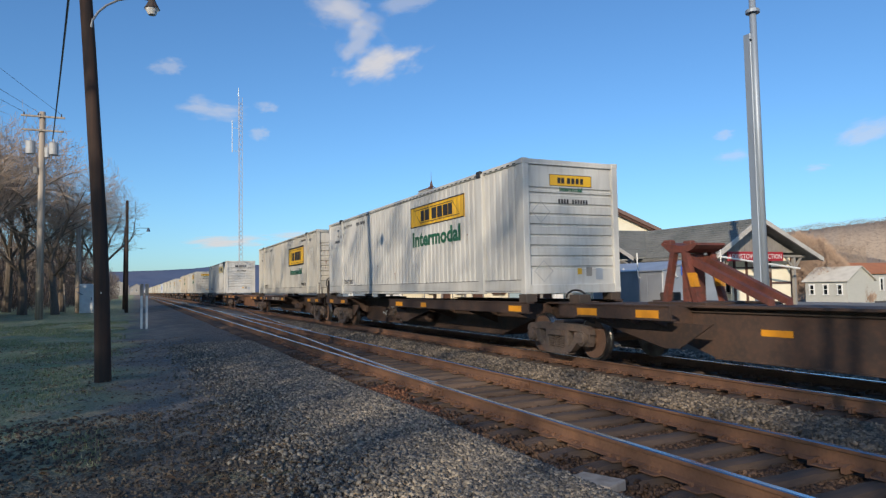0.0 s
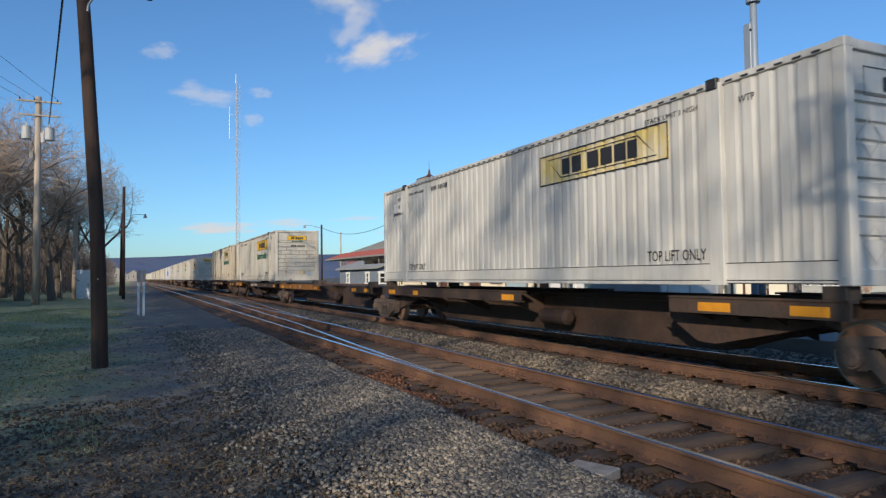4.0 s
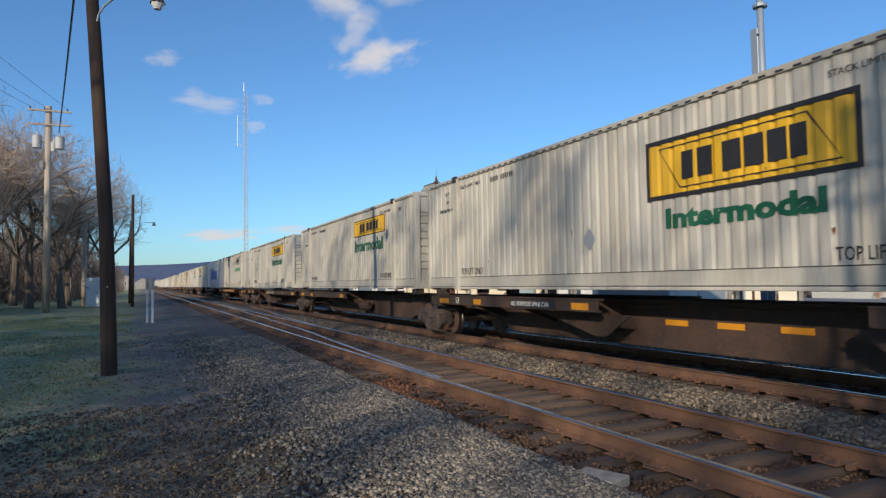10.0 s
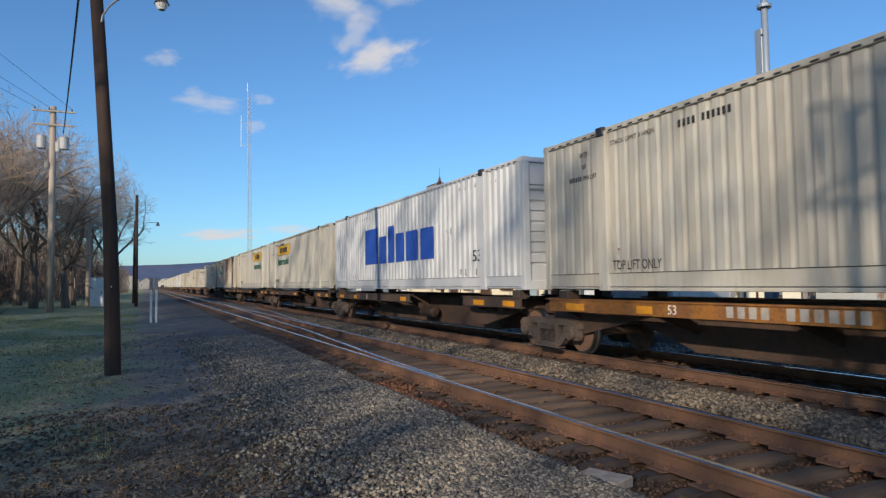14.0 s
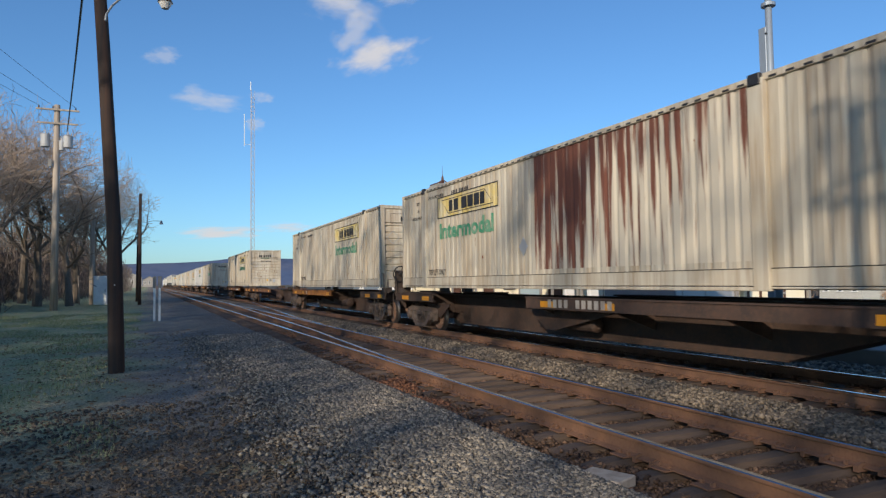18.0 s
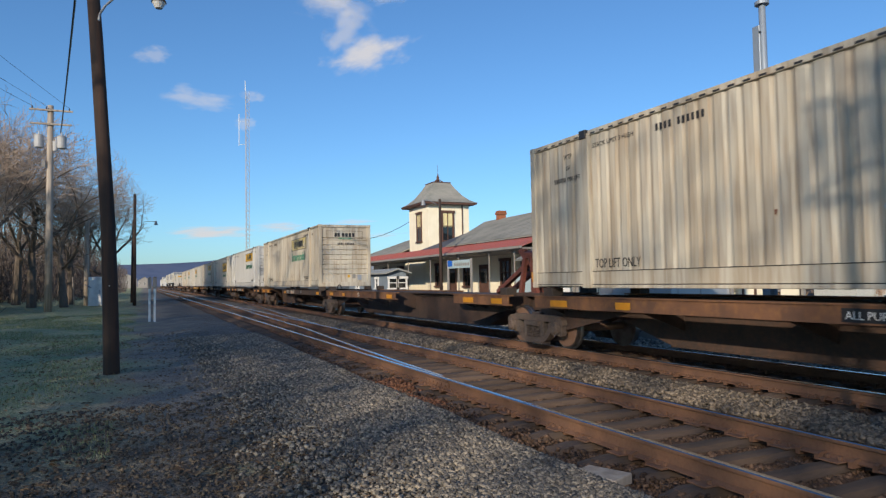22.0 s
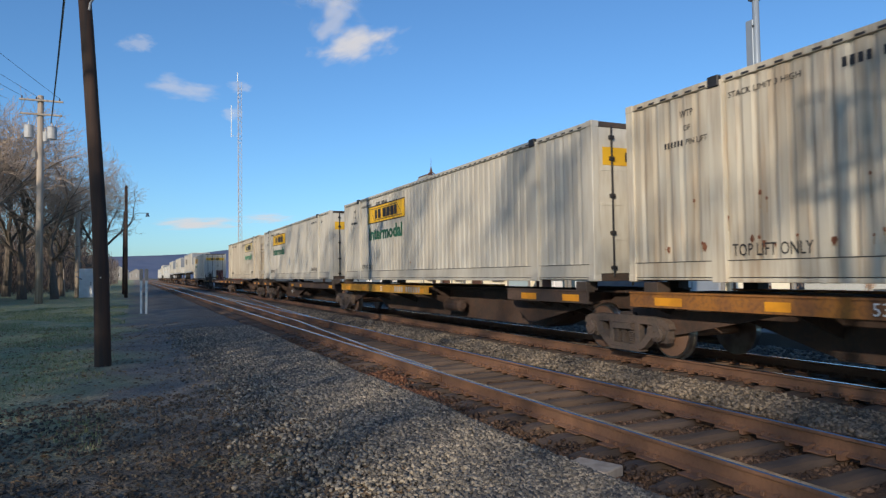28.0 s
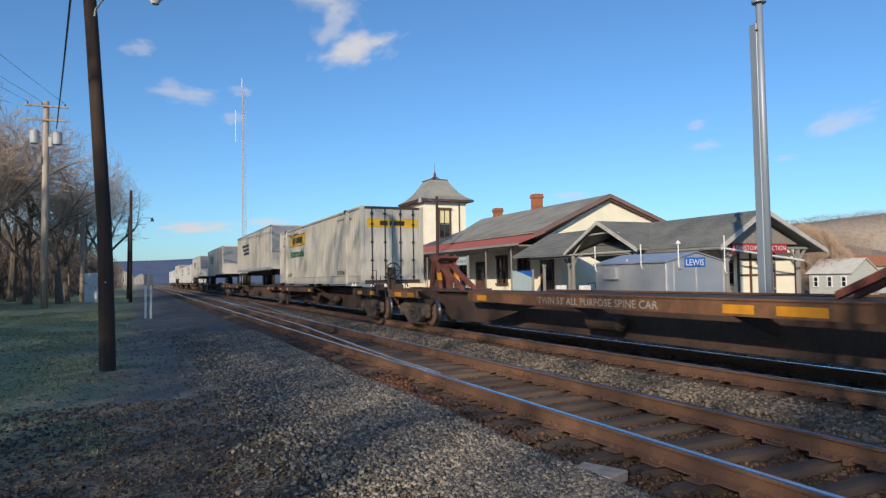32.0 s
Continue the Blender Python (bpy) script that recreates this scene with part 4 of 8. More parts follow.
# lower wing beyond the tower
wall_box("wing_wall", station, 21.2, 26.5, 54.2, 64.5, STATION_Z, 3.9, CREAM)
for corners in (((19.6, 54.2, 3.95), (19.6, 66.0, 3.95), (23.8, 61.5, 5.7), (23.8, 54.2, 5.7)), ((28.0, 66.0, 3.9), (28.0, 54.2, 3.9), (23.8, 54.2, 5.7), (23.8, 61.5, 5.7)),
                ((19.6, 66.0, 3.95), (28.0, 66.0, 3.9), (23.8, 61.5, 5.7), (23.79, 61.5, 5.7))):
    bm = bmesh.new()
    slab(bm, *corners, 0.1)
    slope_ob = part("wing_roof", bm, SLATE, station)
    shingles(slope_ob, *corners, 10)
for y0 in (56.0, 60.0):
    window_on(station, "x", 21.2, y0, y0 + 1.3, 1.25, 3.0, TRIM_BROWN, (2, 2))


# ---- platform shelter with its gables ----
shelter = base("platform_shelter", about_eye(0.8), "grey shingled platform shelter with open gables and a red name sign", "shelter")
RIDGE_Z, EAVE_N, EAVE_F = 4.82, 3.05, 2.85
for corners, rows in ((((25.0, 23.4, 2.98), (24.6, 42.2, 3.12), (28.0, 42.4, RIDGE_Z), (28.0, 23.4, RIDGE_Z)), 14), (((32.4, 42.2, EAVE_F), (32.4, 23.4, EAVE_F), (28.0, 23.4, RIDGE_Z), (28.0, 42.4, RIDGE_Z)), 14)):
    bm = bmesh.new()
    slab(bm, *corners, 0.1)
    slope_ob = part("roof_slope", bm, DARK_SLATE, shelter, "weathered grey shingle slope")
    shingles(slope_ob, *corners, rows, m=DARK_SLATE)
# the cross gable towards the tracks
for ye in (28.3, 35.0):
    bm = bmesh.new()
    corners = ((24.2, ye, 3.12), (28.4, ye, 3.12), (28.4, 31.65, RIDGE_Z + 0.03), (24.2, 31.65, RIDGE_Z + 0.03))
    slab(bm, *corners, 0.1)
    slope_ob = part("cross_roof", bm, DARK_SLATE, shelter, "grey shingles of the cross gable")
    shingles(slope_ob, *corners, 12, m=DARK_SLATE)
    bm = bmesh.new()
    prism(bm, [(31.65, RIDGE_Z + 0.05), (ye, 3.14), (ye, 2.94), (31.65, RIDGE_Z - 0.18)], "x", 24.12, 24.2)
    part("bargeboard", bm, PALE_TRIM, shelter, "pale bargeboard on the cross gable")
    bm = bmesh.new()   # truss under the cross gable
    s = 1 if ye > 31 else -1
    tube(bm, (24.5, ye - s * 0.1, 3.0), (24.5, 31.65, 3.0), 0.05, sides=6)
    tube(bm, (24.5, ye - s * 0.5, 3.0), (24.5, ye - s * 1.9, 4.1), 0.05, sides=6)
    tube(bm, (24.5, ye - s * 1.9, 4.1), (24.5, 31.65, 4.15), 0.05, sides=6)
    part("truss", bm, PALE_TRIM, shelter)
    for zz in (0,):
        bm = bmesh.new()
        box(bm, 24.44, 24.6, ye - s * 0.45 - 0.08, ye - s * 0.45 + 0.08, SHELTER_Z, 3.0, 0.01)
        pp = part("post", bm, GREY_TRIM, shelter)
        bm = bmesh.new()
        last = None
        for k in range(7):
            a = k / 6 * math.pi / 2
            q = (24.52, ye - s * (0.5 + 0.9 * (1 - math.cos(a))), 2.05 + 0.9 * math.sin(a))
            if last:
                tube(bm, last, q, 0.045, sides=6)
            last = q
        part("bracket", bm, GREY_TRIM, pp, "curved wooden bracket")
# the end gable with the sign
for x1, z1 in ((25.0, 2.95), (32.4, 2.8)):
    bm = bmesh.new()
    prism(bm, [(28.0, RIDGE_Z + 0.06), (x1, z1 + 0.08), (x1, z1 - 0.14), (28.0, RIDGE_Z - 0.18)], "y", 23.3, 23.4)
    part("bargeboard", bm, PALE_TRIM, shelter, "pale bargeboard on the end gable")
bm = bmesh.new()
prism(bm, [(25.9, 3.15), (31.2, 3.15), (28.0, 4.6)], "y", 24.1, 24.2)
part("gable_wall", bm, GREY_TRIM, shelter, "grey boarded gable")
for k in range(14):
    x = 26.2 + k * 0.36
    bm = bmesh.new()
    top = 3.15 + (1.45 * (1 - (28.0 - x) / 2.1) if x < 28 else 1.45 * (1 - (x - 28.0) / 3.2))
    box(bm, x, x + 0.03, 24.08, 24.1, 3.15, max(3.2, top))
    part("batten", bm, GREY_TRIM, shelter)
bm = bmesh.new()
box(bm, 25.4, 31.8, 23.9, 24.05, 2.9, 3.02)
box(bm, 25.2, 25.32, 23.9, 40.0, 2.85, 2.98)
part("tie_beam", bm, GREY_TRIM, shelter)
for x, y in ((26.0, 24.0), (31.0, 24.0), (25.6, 27.0), (25.6, 36.5), (25.6, 39.5), (28.4, 24.0)):
    bm = bmesh.new()
    box(bm, x - 0.08, x + 0.08, y - 0.08, y + 0.08, SHELTER_Z, 2.9, 0.01)
    pp = part("post", bm, GREY_TRIM, shelter)
    for s in (-1, 1):
        bm = bmesh.new()
        if y == 24.0:
            prism(bm, [(x, 2.15), (x + s * 0.6, 2.88), (x + s * 0.48, 2.9), (x, 2.32)], "y", y - 0.04, y + 0.04)
        else:
            prism(bm, [(y, 2.15), (y + s * 0.6, 2.88), (y + s * 0.48, 2.9), (y, 2.32)], "x", x - 0.04, x + 0.04)
        part("bracket", bm, GREY_TRIM, pp)
wall_box("room_wall", shelter, 27.3, 31.6, 24.55, 24.75, SHELTER_Z, 3.0, CREAM, "cream walls of the room under the roof")
wall_box("room_wall", shelter, 29.4, 31.6, 24.75, 33.5, SHELTER_Z, 3.0, CREAM)
ROOM_Y = 24.55
for x in (27.36, 28.2, 29.0, 29.9, 31.5):
    bm = bmesh.new()
    box(bm, x - 0.06, x + 0.06, ROOM_Y - 0.06, ROOM_Y, SHELTER_Z, 3.0)
    part("wall_trim", bm, TRIM_BROWN, shelter)
bm = bmesh.new()
box(bm, 27.3, 31.6, ROOM_Y - 0.05, ROOM_Y, 1.55, 1.65)
box(bm, 27.3, 31.6, ROOM_Y - 0.05, ROOM_Y, 2.35, 2.43)
part("wall_trim", bm, TRIM_BROWN, shelter)
window_on(shelter, "y", ROOM_Y, 28.95, 29.75, 0.9, 2.3, GREY_TRIM, (1, 2))
window_on(shelter, "x", 29.4, 26.5, 27.5, 1.1, 2.4, GREY_TRIM, (2, 2))
window_on(shelter, "x", 29.4, 29.0, 30.0, 1.1, 2.4, GREY_TRIM, (2, 2))
door_on(shelter, 29.4, 31.2, 32.2, SHELTER_Z, 2.4)
bm = bmesh.new()
box(bm, 26.15, 30.0, 23.8, 23.86, 2.7, 3.17, 0.01)
board = part("name_board", bm, SIGN_RED, shelter, "red name board with white letters")
words("lettering", "LEWISTOWN JUNCTION", 0.34, 3.6, WHITE, board, Matrix.Translation((26.28, 23.79, 2.82)), "white letters")
bm = bmesh.new()
tube(bm, (25.0, 23.3, 2.9), (30.4, 23.2, 2.3), 0.05, sides=6)
part("downpipe", bm, WHITE, shelter, "white slanting drain pipe")
bm = bmesh.new()
tube(bm, (24.98, 23.4, 2.9), (24.98, 40.6, 2.9), 0.07, sides=6)
part("gutter", bm, GREY_TRIM, shelter)


# ---- the signal bungalow ----
def bungalow():
    g = base("signal_bungalow", pose(14.5, 15.7, 0.0), "bare aluminium signal bungalow with a blue name plate", "equipment shed")
    W, L = 2.4, 3.4
    bm = bmesh.new()
    box(bm, 0, W, 0, L, 0.15, 2.1, 0.01)
    prism(bm, [(0, 2.1), (W, 2.1), (W / 2, 2.36)], "y", 0, L)
    part("body", bm, ALU, g)
    for s in (0, 1):
        bm = bmesh.new()
        if s == 0:
            slab(bm, (-0.07, -0.06, 2.09), (-0.07, L + 0.06, 2.09), (W / 2, L + 0.06, 2.4), (W / 2, -0.06, 2.4), 0.03)
        else:
            slab(bm, (W + 0.07, L + 0.06, 2.09), (W + 0.07, -0.06, 2.09), (W / 2, -0.06, 2.4), (W / 2, L + 0.06, 2.4), 0.03)
        part("roof_sheet", bm, ALU, g)
    for i in range(1, 5):
        bm = bmesh.new()
        box(bm, -0.005, 0.0, i * L / 5 - 0.012, i * L / 5 + 0.012, 0.2, 2.08)
        part("seam", bm, ALU, g)
    for x, w in ((0.02, 0.05), (0.3, 0.04), (1.2, 0.04), (2.34, 0.05)):
        bm = bmesh.new()
        box(bm, x, x + w, -0.02, 0.0, 0.17, 2.05)
        part("door_edge", bm, ALU_DULL, g)
    bm = bmesh.new()
    box(bm, 0.72, 1.57, -0.035, -0.022, 1.92, 2.21, 0.004)
    plate = part("name_plate", bm, SIGN_BLUE, g, "blue plate with white letters")
    words("lettering", "LEWIS", 0.27, 0.72, WHITE, plate, Matrix.Translation((0.785, -0.04, 1.965)), "white letters")
    for x, y, z0, z1 in ((0.42, -0.1, 1.95, 2.62), (2.3, -0.12, 1.8, 2.9), (0.2, 2.0, 1.6, 2.2), (-0.1, 3.3, 1.9, 2.7), (-0.12, 0.95, 1.95, 2.65)):
        bm = bmesh.new()
        swept(bm, [(x + 0.17, y + 0.08, z0 - 0.07), (x + 0.08, y + 0.03, z0 - 0.08), (x + 0.02, y, z0 - 0.03), (x, y, z0 + 0.06), (x, y, z1)], 0.024, 8)
        part("vent_pipe", bm, WHITE, g, "white vent pipe")
    bm = bmesh.new()
    tube(bm, (0.42, -0.1, 2.62), (0.42, -0.1, 2.72), 0.09, 0.02, 10)
    part("vent_cap", bm, WHITE, g)
    bm = bmesh.new()
    box(bm, -0.12, 0.0, 2.2, 2.85, 1.55, 1.95, 0.01)
    part("air_conditioner", bm, ALU_DULL, g, "small grey air conditioner")
    bm = bmesh.new()
    box(bm, -0.1, W + 0.1, -0.1, L + 0.1, -0.2, 0.15, 0.02)
    part("footing", bm, ASPHALT, g)


bungalow()


# ---- platform furniture ----
SIGN_PALE = mat("pale_blue_sign", (0.4, 0.5, 0.52), 0.5, second=(0.34, 0.44, 0.47), scale=2)
def info_board(x, y, w, z1, label):
    b = base("info_board", pose(x, y, PLATFORM_Z), label, "sign")
    bm = bmesh.new()
    box(bm, -0.04, 0.04, -w / 2, w / 2, 0.35, z1, 0.01)
    p = part("panel", bm, SIGN_PALE, b)
    bm = bmesh.new()
    prism(bm, [(-w / 2, z1 - 0.34), (-w / 2, z1), (w * 0.3, z1), (0.0, z1 - 0.1)], "x", -0.05, -0.041)
    part("header", bm, SIGN_BLUE, p, "blue header band")
    for s in (-1, 1):
        bm = bmesh.new()
        box(bm, -0.05, 0.05, s * w / 2 - 0.05, s * w / 2 + 0.05, 0, z1 + 0.05, 0.01)
        part("post", bm, GREY_TRIM, b)


info_board(17.2, 28.5, 1.9, 1.68, "white information board with a blue header on posts")


def hanging_sign():
    b = base("station_sign", pose(17.2, 36.1, PLATFORM_Z), "pale blue and white station sign on two posts", "sign")
    bm = bmesh.new()
    box(bm, -0.04, 0.04, -1.55, 1.55, 2.12, 2.6, 0.01)
    p = part("panel", bm, SIGN_PALE, b)
    bm = bmesh.new()
    box(bm, -0.05, -0.041, 0.9, 1.55, 2.25, 2.6)
    part("mark", bm, SIGN_BLUE, p)
    bm = bmesh.new()
    for k in range(7):
        box(bm, -0.05, -0.041, -1.4 + k * 0.3, -1.4 + k * 0.3 + 0.2, 2.26, 2.42)
    part("word_strip", bm, GREY_TRIM, p, "grey bars of a name")
    for s in (-1, 1):
        bm = bmesh.new()
        box(bm, -0.06, 0.06, s * 1.6 - 0.05, s * 1.6 + 0.05, 0, 2.65, 0.01)
        part("post", bm, GREY_TRIM, b)


hanging_sign()


def bench(x, y):
    b = base("bench", pose(x, y, PLATFORM_Z), "pale slatted platform bench with a red seat", "bench")
    for k in range(3):
        bm = bmesh.new()
        box(bm, -0.2 + k * 0.14, -0.09 + k * 0.14, -0.9, 0.9, 0.42, 0.46, 0.005)
        part("seat_slat", bm, RED_ROOF, b)
    for s in (-1, 1):
        bm = bmesh.new()
        box(bm, -0.25, 0.25, s * 0.95 - 0.12, s * 0.95 + 0.12, 0, 0.95, 0.02)
        part("end", bm, WHITE, b)


bench(18.6, 26.3)


def railing(x, y0, y1):
    b = base("railing", pose(x, 0, PLATFORM_Z), "thin dark steel railing on the platform", "railing")
    for z in (0.5, 1.0):
        bm = bmesh.new()
        tube(bm, (0, y0, z), (0, y1, z), 0.025, sides=6)
        part("rail_bar", bm, BLACK, b)
    n = 6
    for i in range(n + 1):
        bm = bmesh.new()
        y = y0 + (y1 - y0) * i / n
        tube(bm, (0, y, 0), (0, y, 1.0), 0.022, sides=6)
        part("post", bm, BLACK, b)


railing(21.5, 25.5, 29.0)


# ---- houses and sheds round the station ----
def house(x, y, w, d, eave, ridge, wall_m, roof_m, label, along="y", n_win=3, foot=0.0, half=0.45):
    """A plain gabled house with windows and a door on the sides that can be seen."""
    h = base("house", pose(x, y, foot), label, "house")
    bm = bmesh.new()
    box(bm, 0, w, 0, d, 0, eave)
    if along == "y":
        prism(bm, [(0, eave), (w, eave), (w / 2, ridge)], "y", 0, d)
    else:
        prism(bm, [(0, eave), (d, eave), (d / 2, ridge)], "x", 0, w)
    part("wall", bm, wall_m, h)
    for s in (0, 1):
        bm = bmesh.new()
        o = 0.35
        if along == "y":
            xe, k = (-o, 1) if s == 0 else (w + o, -1)
            drop = (ridge - eave) * o / (w / 2)
            slab(bm, (xe, -o, eave - drop + 0.1), (xe, d + o, eave - drop + 0.1), (w / 2, d + o, ridge + 0.1), (w / 2, -o, ridge + 0.1), 0.12)
        else:
            ye = -o if s == 0 else d + o
            drop = (ridge - eave) * o / (d / 2)
            slab(bm, (-o, ye, eave - drop + 0.1), (w + o, ye, eave - drop + 0.1), (w + o, d / 2, ridge + 0.1), (-o, d / 2, ridge + 0.1), 0.12)
        part("roof", bm, roof_m, h)
    for i in range(n_win):
        if half > 0.43:   # the small house has a blind gable
            u = w * (i + 0.5) / n_win
            window_on(h, "y", 0.0, u - half, u + half, eave * 0.38, eave * 0.82, WHITE, (1, 2))
        u = d * (i + 0.5) / n_win
        window_on(h, "x", 0.0, u - half, u + half, eave * 0.38, eave * 0.82, WHITE, (1, 2))


GREY_ROOF = mat("pale_grey_roof", (0.3, 0.31, 0.3), 0.8, second=(0.22, 0.23, 0.22), scale=0.8)
FAR_WALL = mat("dull_far_wall", (0.3, 0.28, 0.26), 0.8, second=(0.24, 0.22, 0.2), scale=0.5)
ORANGE_ROOF = mat("orange_roof", (0.42, 0.16, 0.07), 0.8, second=(0.3, 0.12, 0.06), scale=0.8)
PALE_ROOF = mat("pale_tan_roof", (0.6, 0.565, 0.49), 0.8, second=(0.42, 0.39, 0.33), scale=0.8)
HOUSE_GREY = mat("grey_green_siding", (0.52, 0.51, 0.46), 0.75, second=(0.42, 0.42, 0.38), scale=1.5, third=(0.2, 0.2, 0.18), scale3=7, amount3=0.6, stretch=(1, 1, 6))
house(90.0, 61.5, 5.8, 6.4, 3.35, 5.2, HOUSE_GREY, PALE_ROOF, "grey-green sided house with white windows and a pale roof", "y", 3, -1.65, 0.42)
house(98.0, 67.0, 22.0, 7.0, 4.4, 6.0, HOUSE_GREY, ORANGE_ROOF, "long grey house with an orange roof", "x", 4, -1.7)
house(38.0, 118.0, 6.0, 8.0, 4.2, 6.0, WHITE, RED_ROOF, "white house with a red roof beyond the station", "y", 2)
house(26.0, 80.0, 6.0, 8.0, 3.1, 3.9, HOUSE_GREY, GREY_ROOF, "low grey annex next to the station", "y", 2)
BLUE_GREY = mat("blue_grey_boards", (0.19, 0.235, 0.28), 0.75, second=(0.15, 0.18, 0.22), scale=1.5, amount=0.6)
house(18.5, 52.5, 1.6, 11.5, 2.15, 2.4, BLUE_GREY, GREY_ROOF, "low blue-grey shed under the canopy edge", "y", 2, PLATFORM_Z)
for i, (x, y, w, d, e, r, wm) in enumerate(((-16, 520, 12, 14, 7, 10, FAR_WALL), (-4, 600, 10, 12, 6, 9, FAR_WALL), (-30, 560, 9, 10, 6, 9, FAR_WALL))):
    house(x, y, w, d, e, r, wm, (GREY_ROOF, SLATE, GREY_ROOF)[i], "pale town house far along the line", "y", 3)
plain_pole(19.6, 44.2, 7.6, 0.13, 0.0, WOOD_POLE, "dark platform pole with a lamp beside the tower", -1.3)
plain_pole(24.0, 92.0, 9.0, 0.17, 0.0, WOOD_POLE, "dark pole with a lamp beyond the station", -2.4)
plain_pole(28.5, 98.0, 8.4, 0.12, 0.0, GREY_WOOD, "thin grey pole beyond the station")
wire("overhead_wire", [((24.0, 92.0, 8.6), (24.6, 60.0, 8.2), 1.6)], 0.03, "sagging service wire to the station tower")


# ---- trees ----
def grow(seed, height, spread, trunk_r, depth, wide=0.4):
    """Branches of a bare tree as (start, end, radius, radius, level): a short trunk, rising limbs, fine twigs that end at a rounded, uneven crown."""
    rng = random.Random(seed)
    out = []

    def outside(p):
        n = 1 + 0.16 * noise.noise(p * 0.3 + Vector((seed, 0, 0)))
        return (p.x ** 2 + p.y ** 2) / (wide * height * n) ** 2 + ((p.z - 0.57 * height) / (0.43 * height * n)) ** 2 > 1

    def branch(p, way, length, r, level):
        steps = 4 if level < 3 else 3 if level < 5 else 2
        q = p
        for i in range(steps):
            k = (0.06, 0.22, 0.28, 0.34, 0.4, 0.45)[min(level, 5)]
            lift = (0.0, 0.06, 0.02, 0.0, 0.0, 0.0)[min(level, 5)]
            way = (way + Vector((rng.uniform(-k, k), rng.uniform(-k, k), rng.uniform(-k, k) * 0.7 + lift))).normalized()
            e = q + way * (length / steps)
            if level > 1 and outside(e):
                return
            r2 = r * (0.9 if level < 2 else 0.84)
            out.append((q, e, r, r2, level))
            q, r = e, r2
            if level < depth and (i > 0 or level in (2, 3)):
                if level == 0 and i < 2:
                    continue
                turn = rng.uniform(0, 6.28)
                side = Vector((math.cos(turn), math.sin(turn), rng.uniform(-0.7, 0.35))).normalized()
                w = (way * rng.uniform(0.6, 1.0) + side * spread * rng.uniform(0.7, 1.1)).normalized()
                branch(q, w, length * rng.uniform(0.52, 0.75) * (1.5 if level == 0 else 1.0), r * rng.uniform(0.4, 0.56), level + 1)
        if level < depth:
            for s in range(3 if level < 1 else 2):
                turn = rng.uniform(0, 6.28)
                side = Vector((math.cos(turn), math.sin(turn), rng.uniform(-0.1, 0.5))).normalized()
                branch(q, (way + side * spread * 0.75).normalized(), length * rng.uniform(0.6, 0.82) * (1.5 if level == 0 else 1.0), r * rng.uniform(0.55, 0.72), level + 1)
    branch(Vector((0, 0, 0)), Vector((rng.uniform(-0.08, 0.08), rng.uniform(-0.08, 0.08), 1)).normalized(), height * 0.25, trunk_r, 0)
    return out


def tree_mesh(name, segs, least):
    vs, fs = [], []
    for p, q, r0, r1, level in segs:
        n = 8 if level == 0 else 5 if level == 1 else 4 if level == 2 else 3
        turn = (q - p).to_track_quat("Z", "Y").to_matrix()
        b = len(vs)
        for c, r in ((p, r0), (q, r1)):
            r = max(r, least)
            for i in range(n):
                a = 2 * math.pi * i / n
                vs.append(c + turn @ Vector((math.cos(a) * r, math.sin(a) * r, 0)))
        for i in range(n):
            fs.append((b + i, b + (i + 1) % n, b + n + (i + 1) % n, b + n + i))
    me = bpy.data.meshes.new(name)
    me.from_pydata(vs, [], fs)
    return me


def bare_tree(seed, height, spread, trunk_r, depth=5, least=0.012, wide=0.4):
    t = base("tree", Matrix(), "tall leafless tree with a spreading crown of fine twigs", "tree", "bare trees")
    segs = grow(seed, height, spread, trunk_r, depth, wide)
    for nm, keep, m in (("trunk", lambda v: v < 3, BARK), ("crown", lambda v: v >= 3, TWIG)):
        me = tree_mesh(nm, [s for s in segs if keep(s[4])], least)
        me.materials.append(m)
        o = new(nm, me)
        o.parent = t
    return t


TWIG = mat("twig_bark", (0.32, 0.25, 0.2), 0.95, second=(0.42, 0.325, 0.245), scale=2, amount=0.6)
masters = [bare_tree(21, 20, 0.75, 0.42, 5, 0.011), bare_tree(22, 20, 0.85, 0.45, 5, 0.011), bare_tree(23, 20, 0.8, 0.4, 5, 0.011, 0.31), bare_tree(24, 20, 0.75, 0.3, 4, 0.02)]
placed = [0, 0, 0, 0]


def plant(k, x, y, height, turn):
    m = pose(x, y, min(0.0, ground_height(x, y)), 0, 0, turn) @ Matrix.Scale(height / 20, 4)
    if not placed[k]:
        masters[k].matrix_basis = m
        placed[k] = 1
        return masters[k]
    return copy_thing(masters[k], m @ Matrix.Diagonal((1 / masters[k].scale[0],) * 3 + (1,)))


# the row of trees along the verge, ahead of the camera
for i, (x, y, h) in enumerate(((-10.7, 59, 18.8), (-8.6, 66, 18.6), (-6.0, 64, 17.2), (-14, 60, 19.5), (-16.4, 67, 20.5), (-3.7, 71, 14.8), (-5.2, 80, 17.2), (-6.4, 74, 16.6), (-20, 60, 18.5), (-11.5, 78, 21))):
    plant(i % 3, x, y, h, i * 67)
# thin unseen trees beside and behind the camera, added to cast shade before the sun
for i, (x, y, h) in enumerate(((-13, -31, 17), (-17, 6, 18), (-16, 19, 17), (-18, 29, 18), (-17.5, 41, 17), (-9, -19, 17), (-26, -44, 22.5), (-27, -11, 23), (-26, -4, 22), (-27, 7, 23), (-17, 53, 16))):
    plant(3, x, y, h, i * 41 + 10)
# small trees beyond the station
for i, (x, y, h) in enumerate(((56, 74, 9.5), (62, 76, 8.5), (44, 105, 8.0), (40, 130, 7.0))):
    plant(i % 3, x, y, h, i * 50)


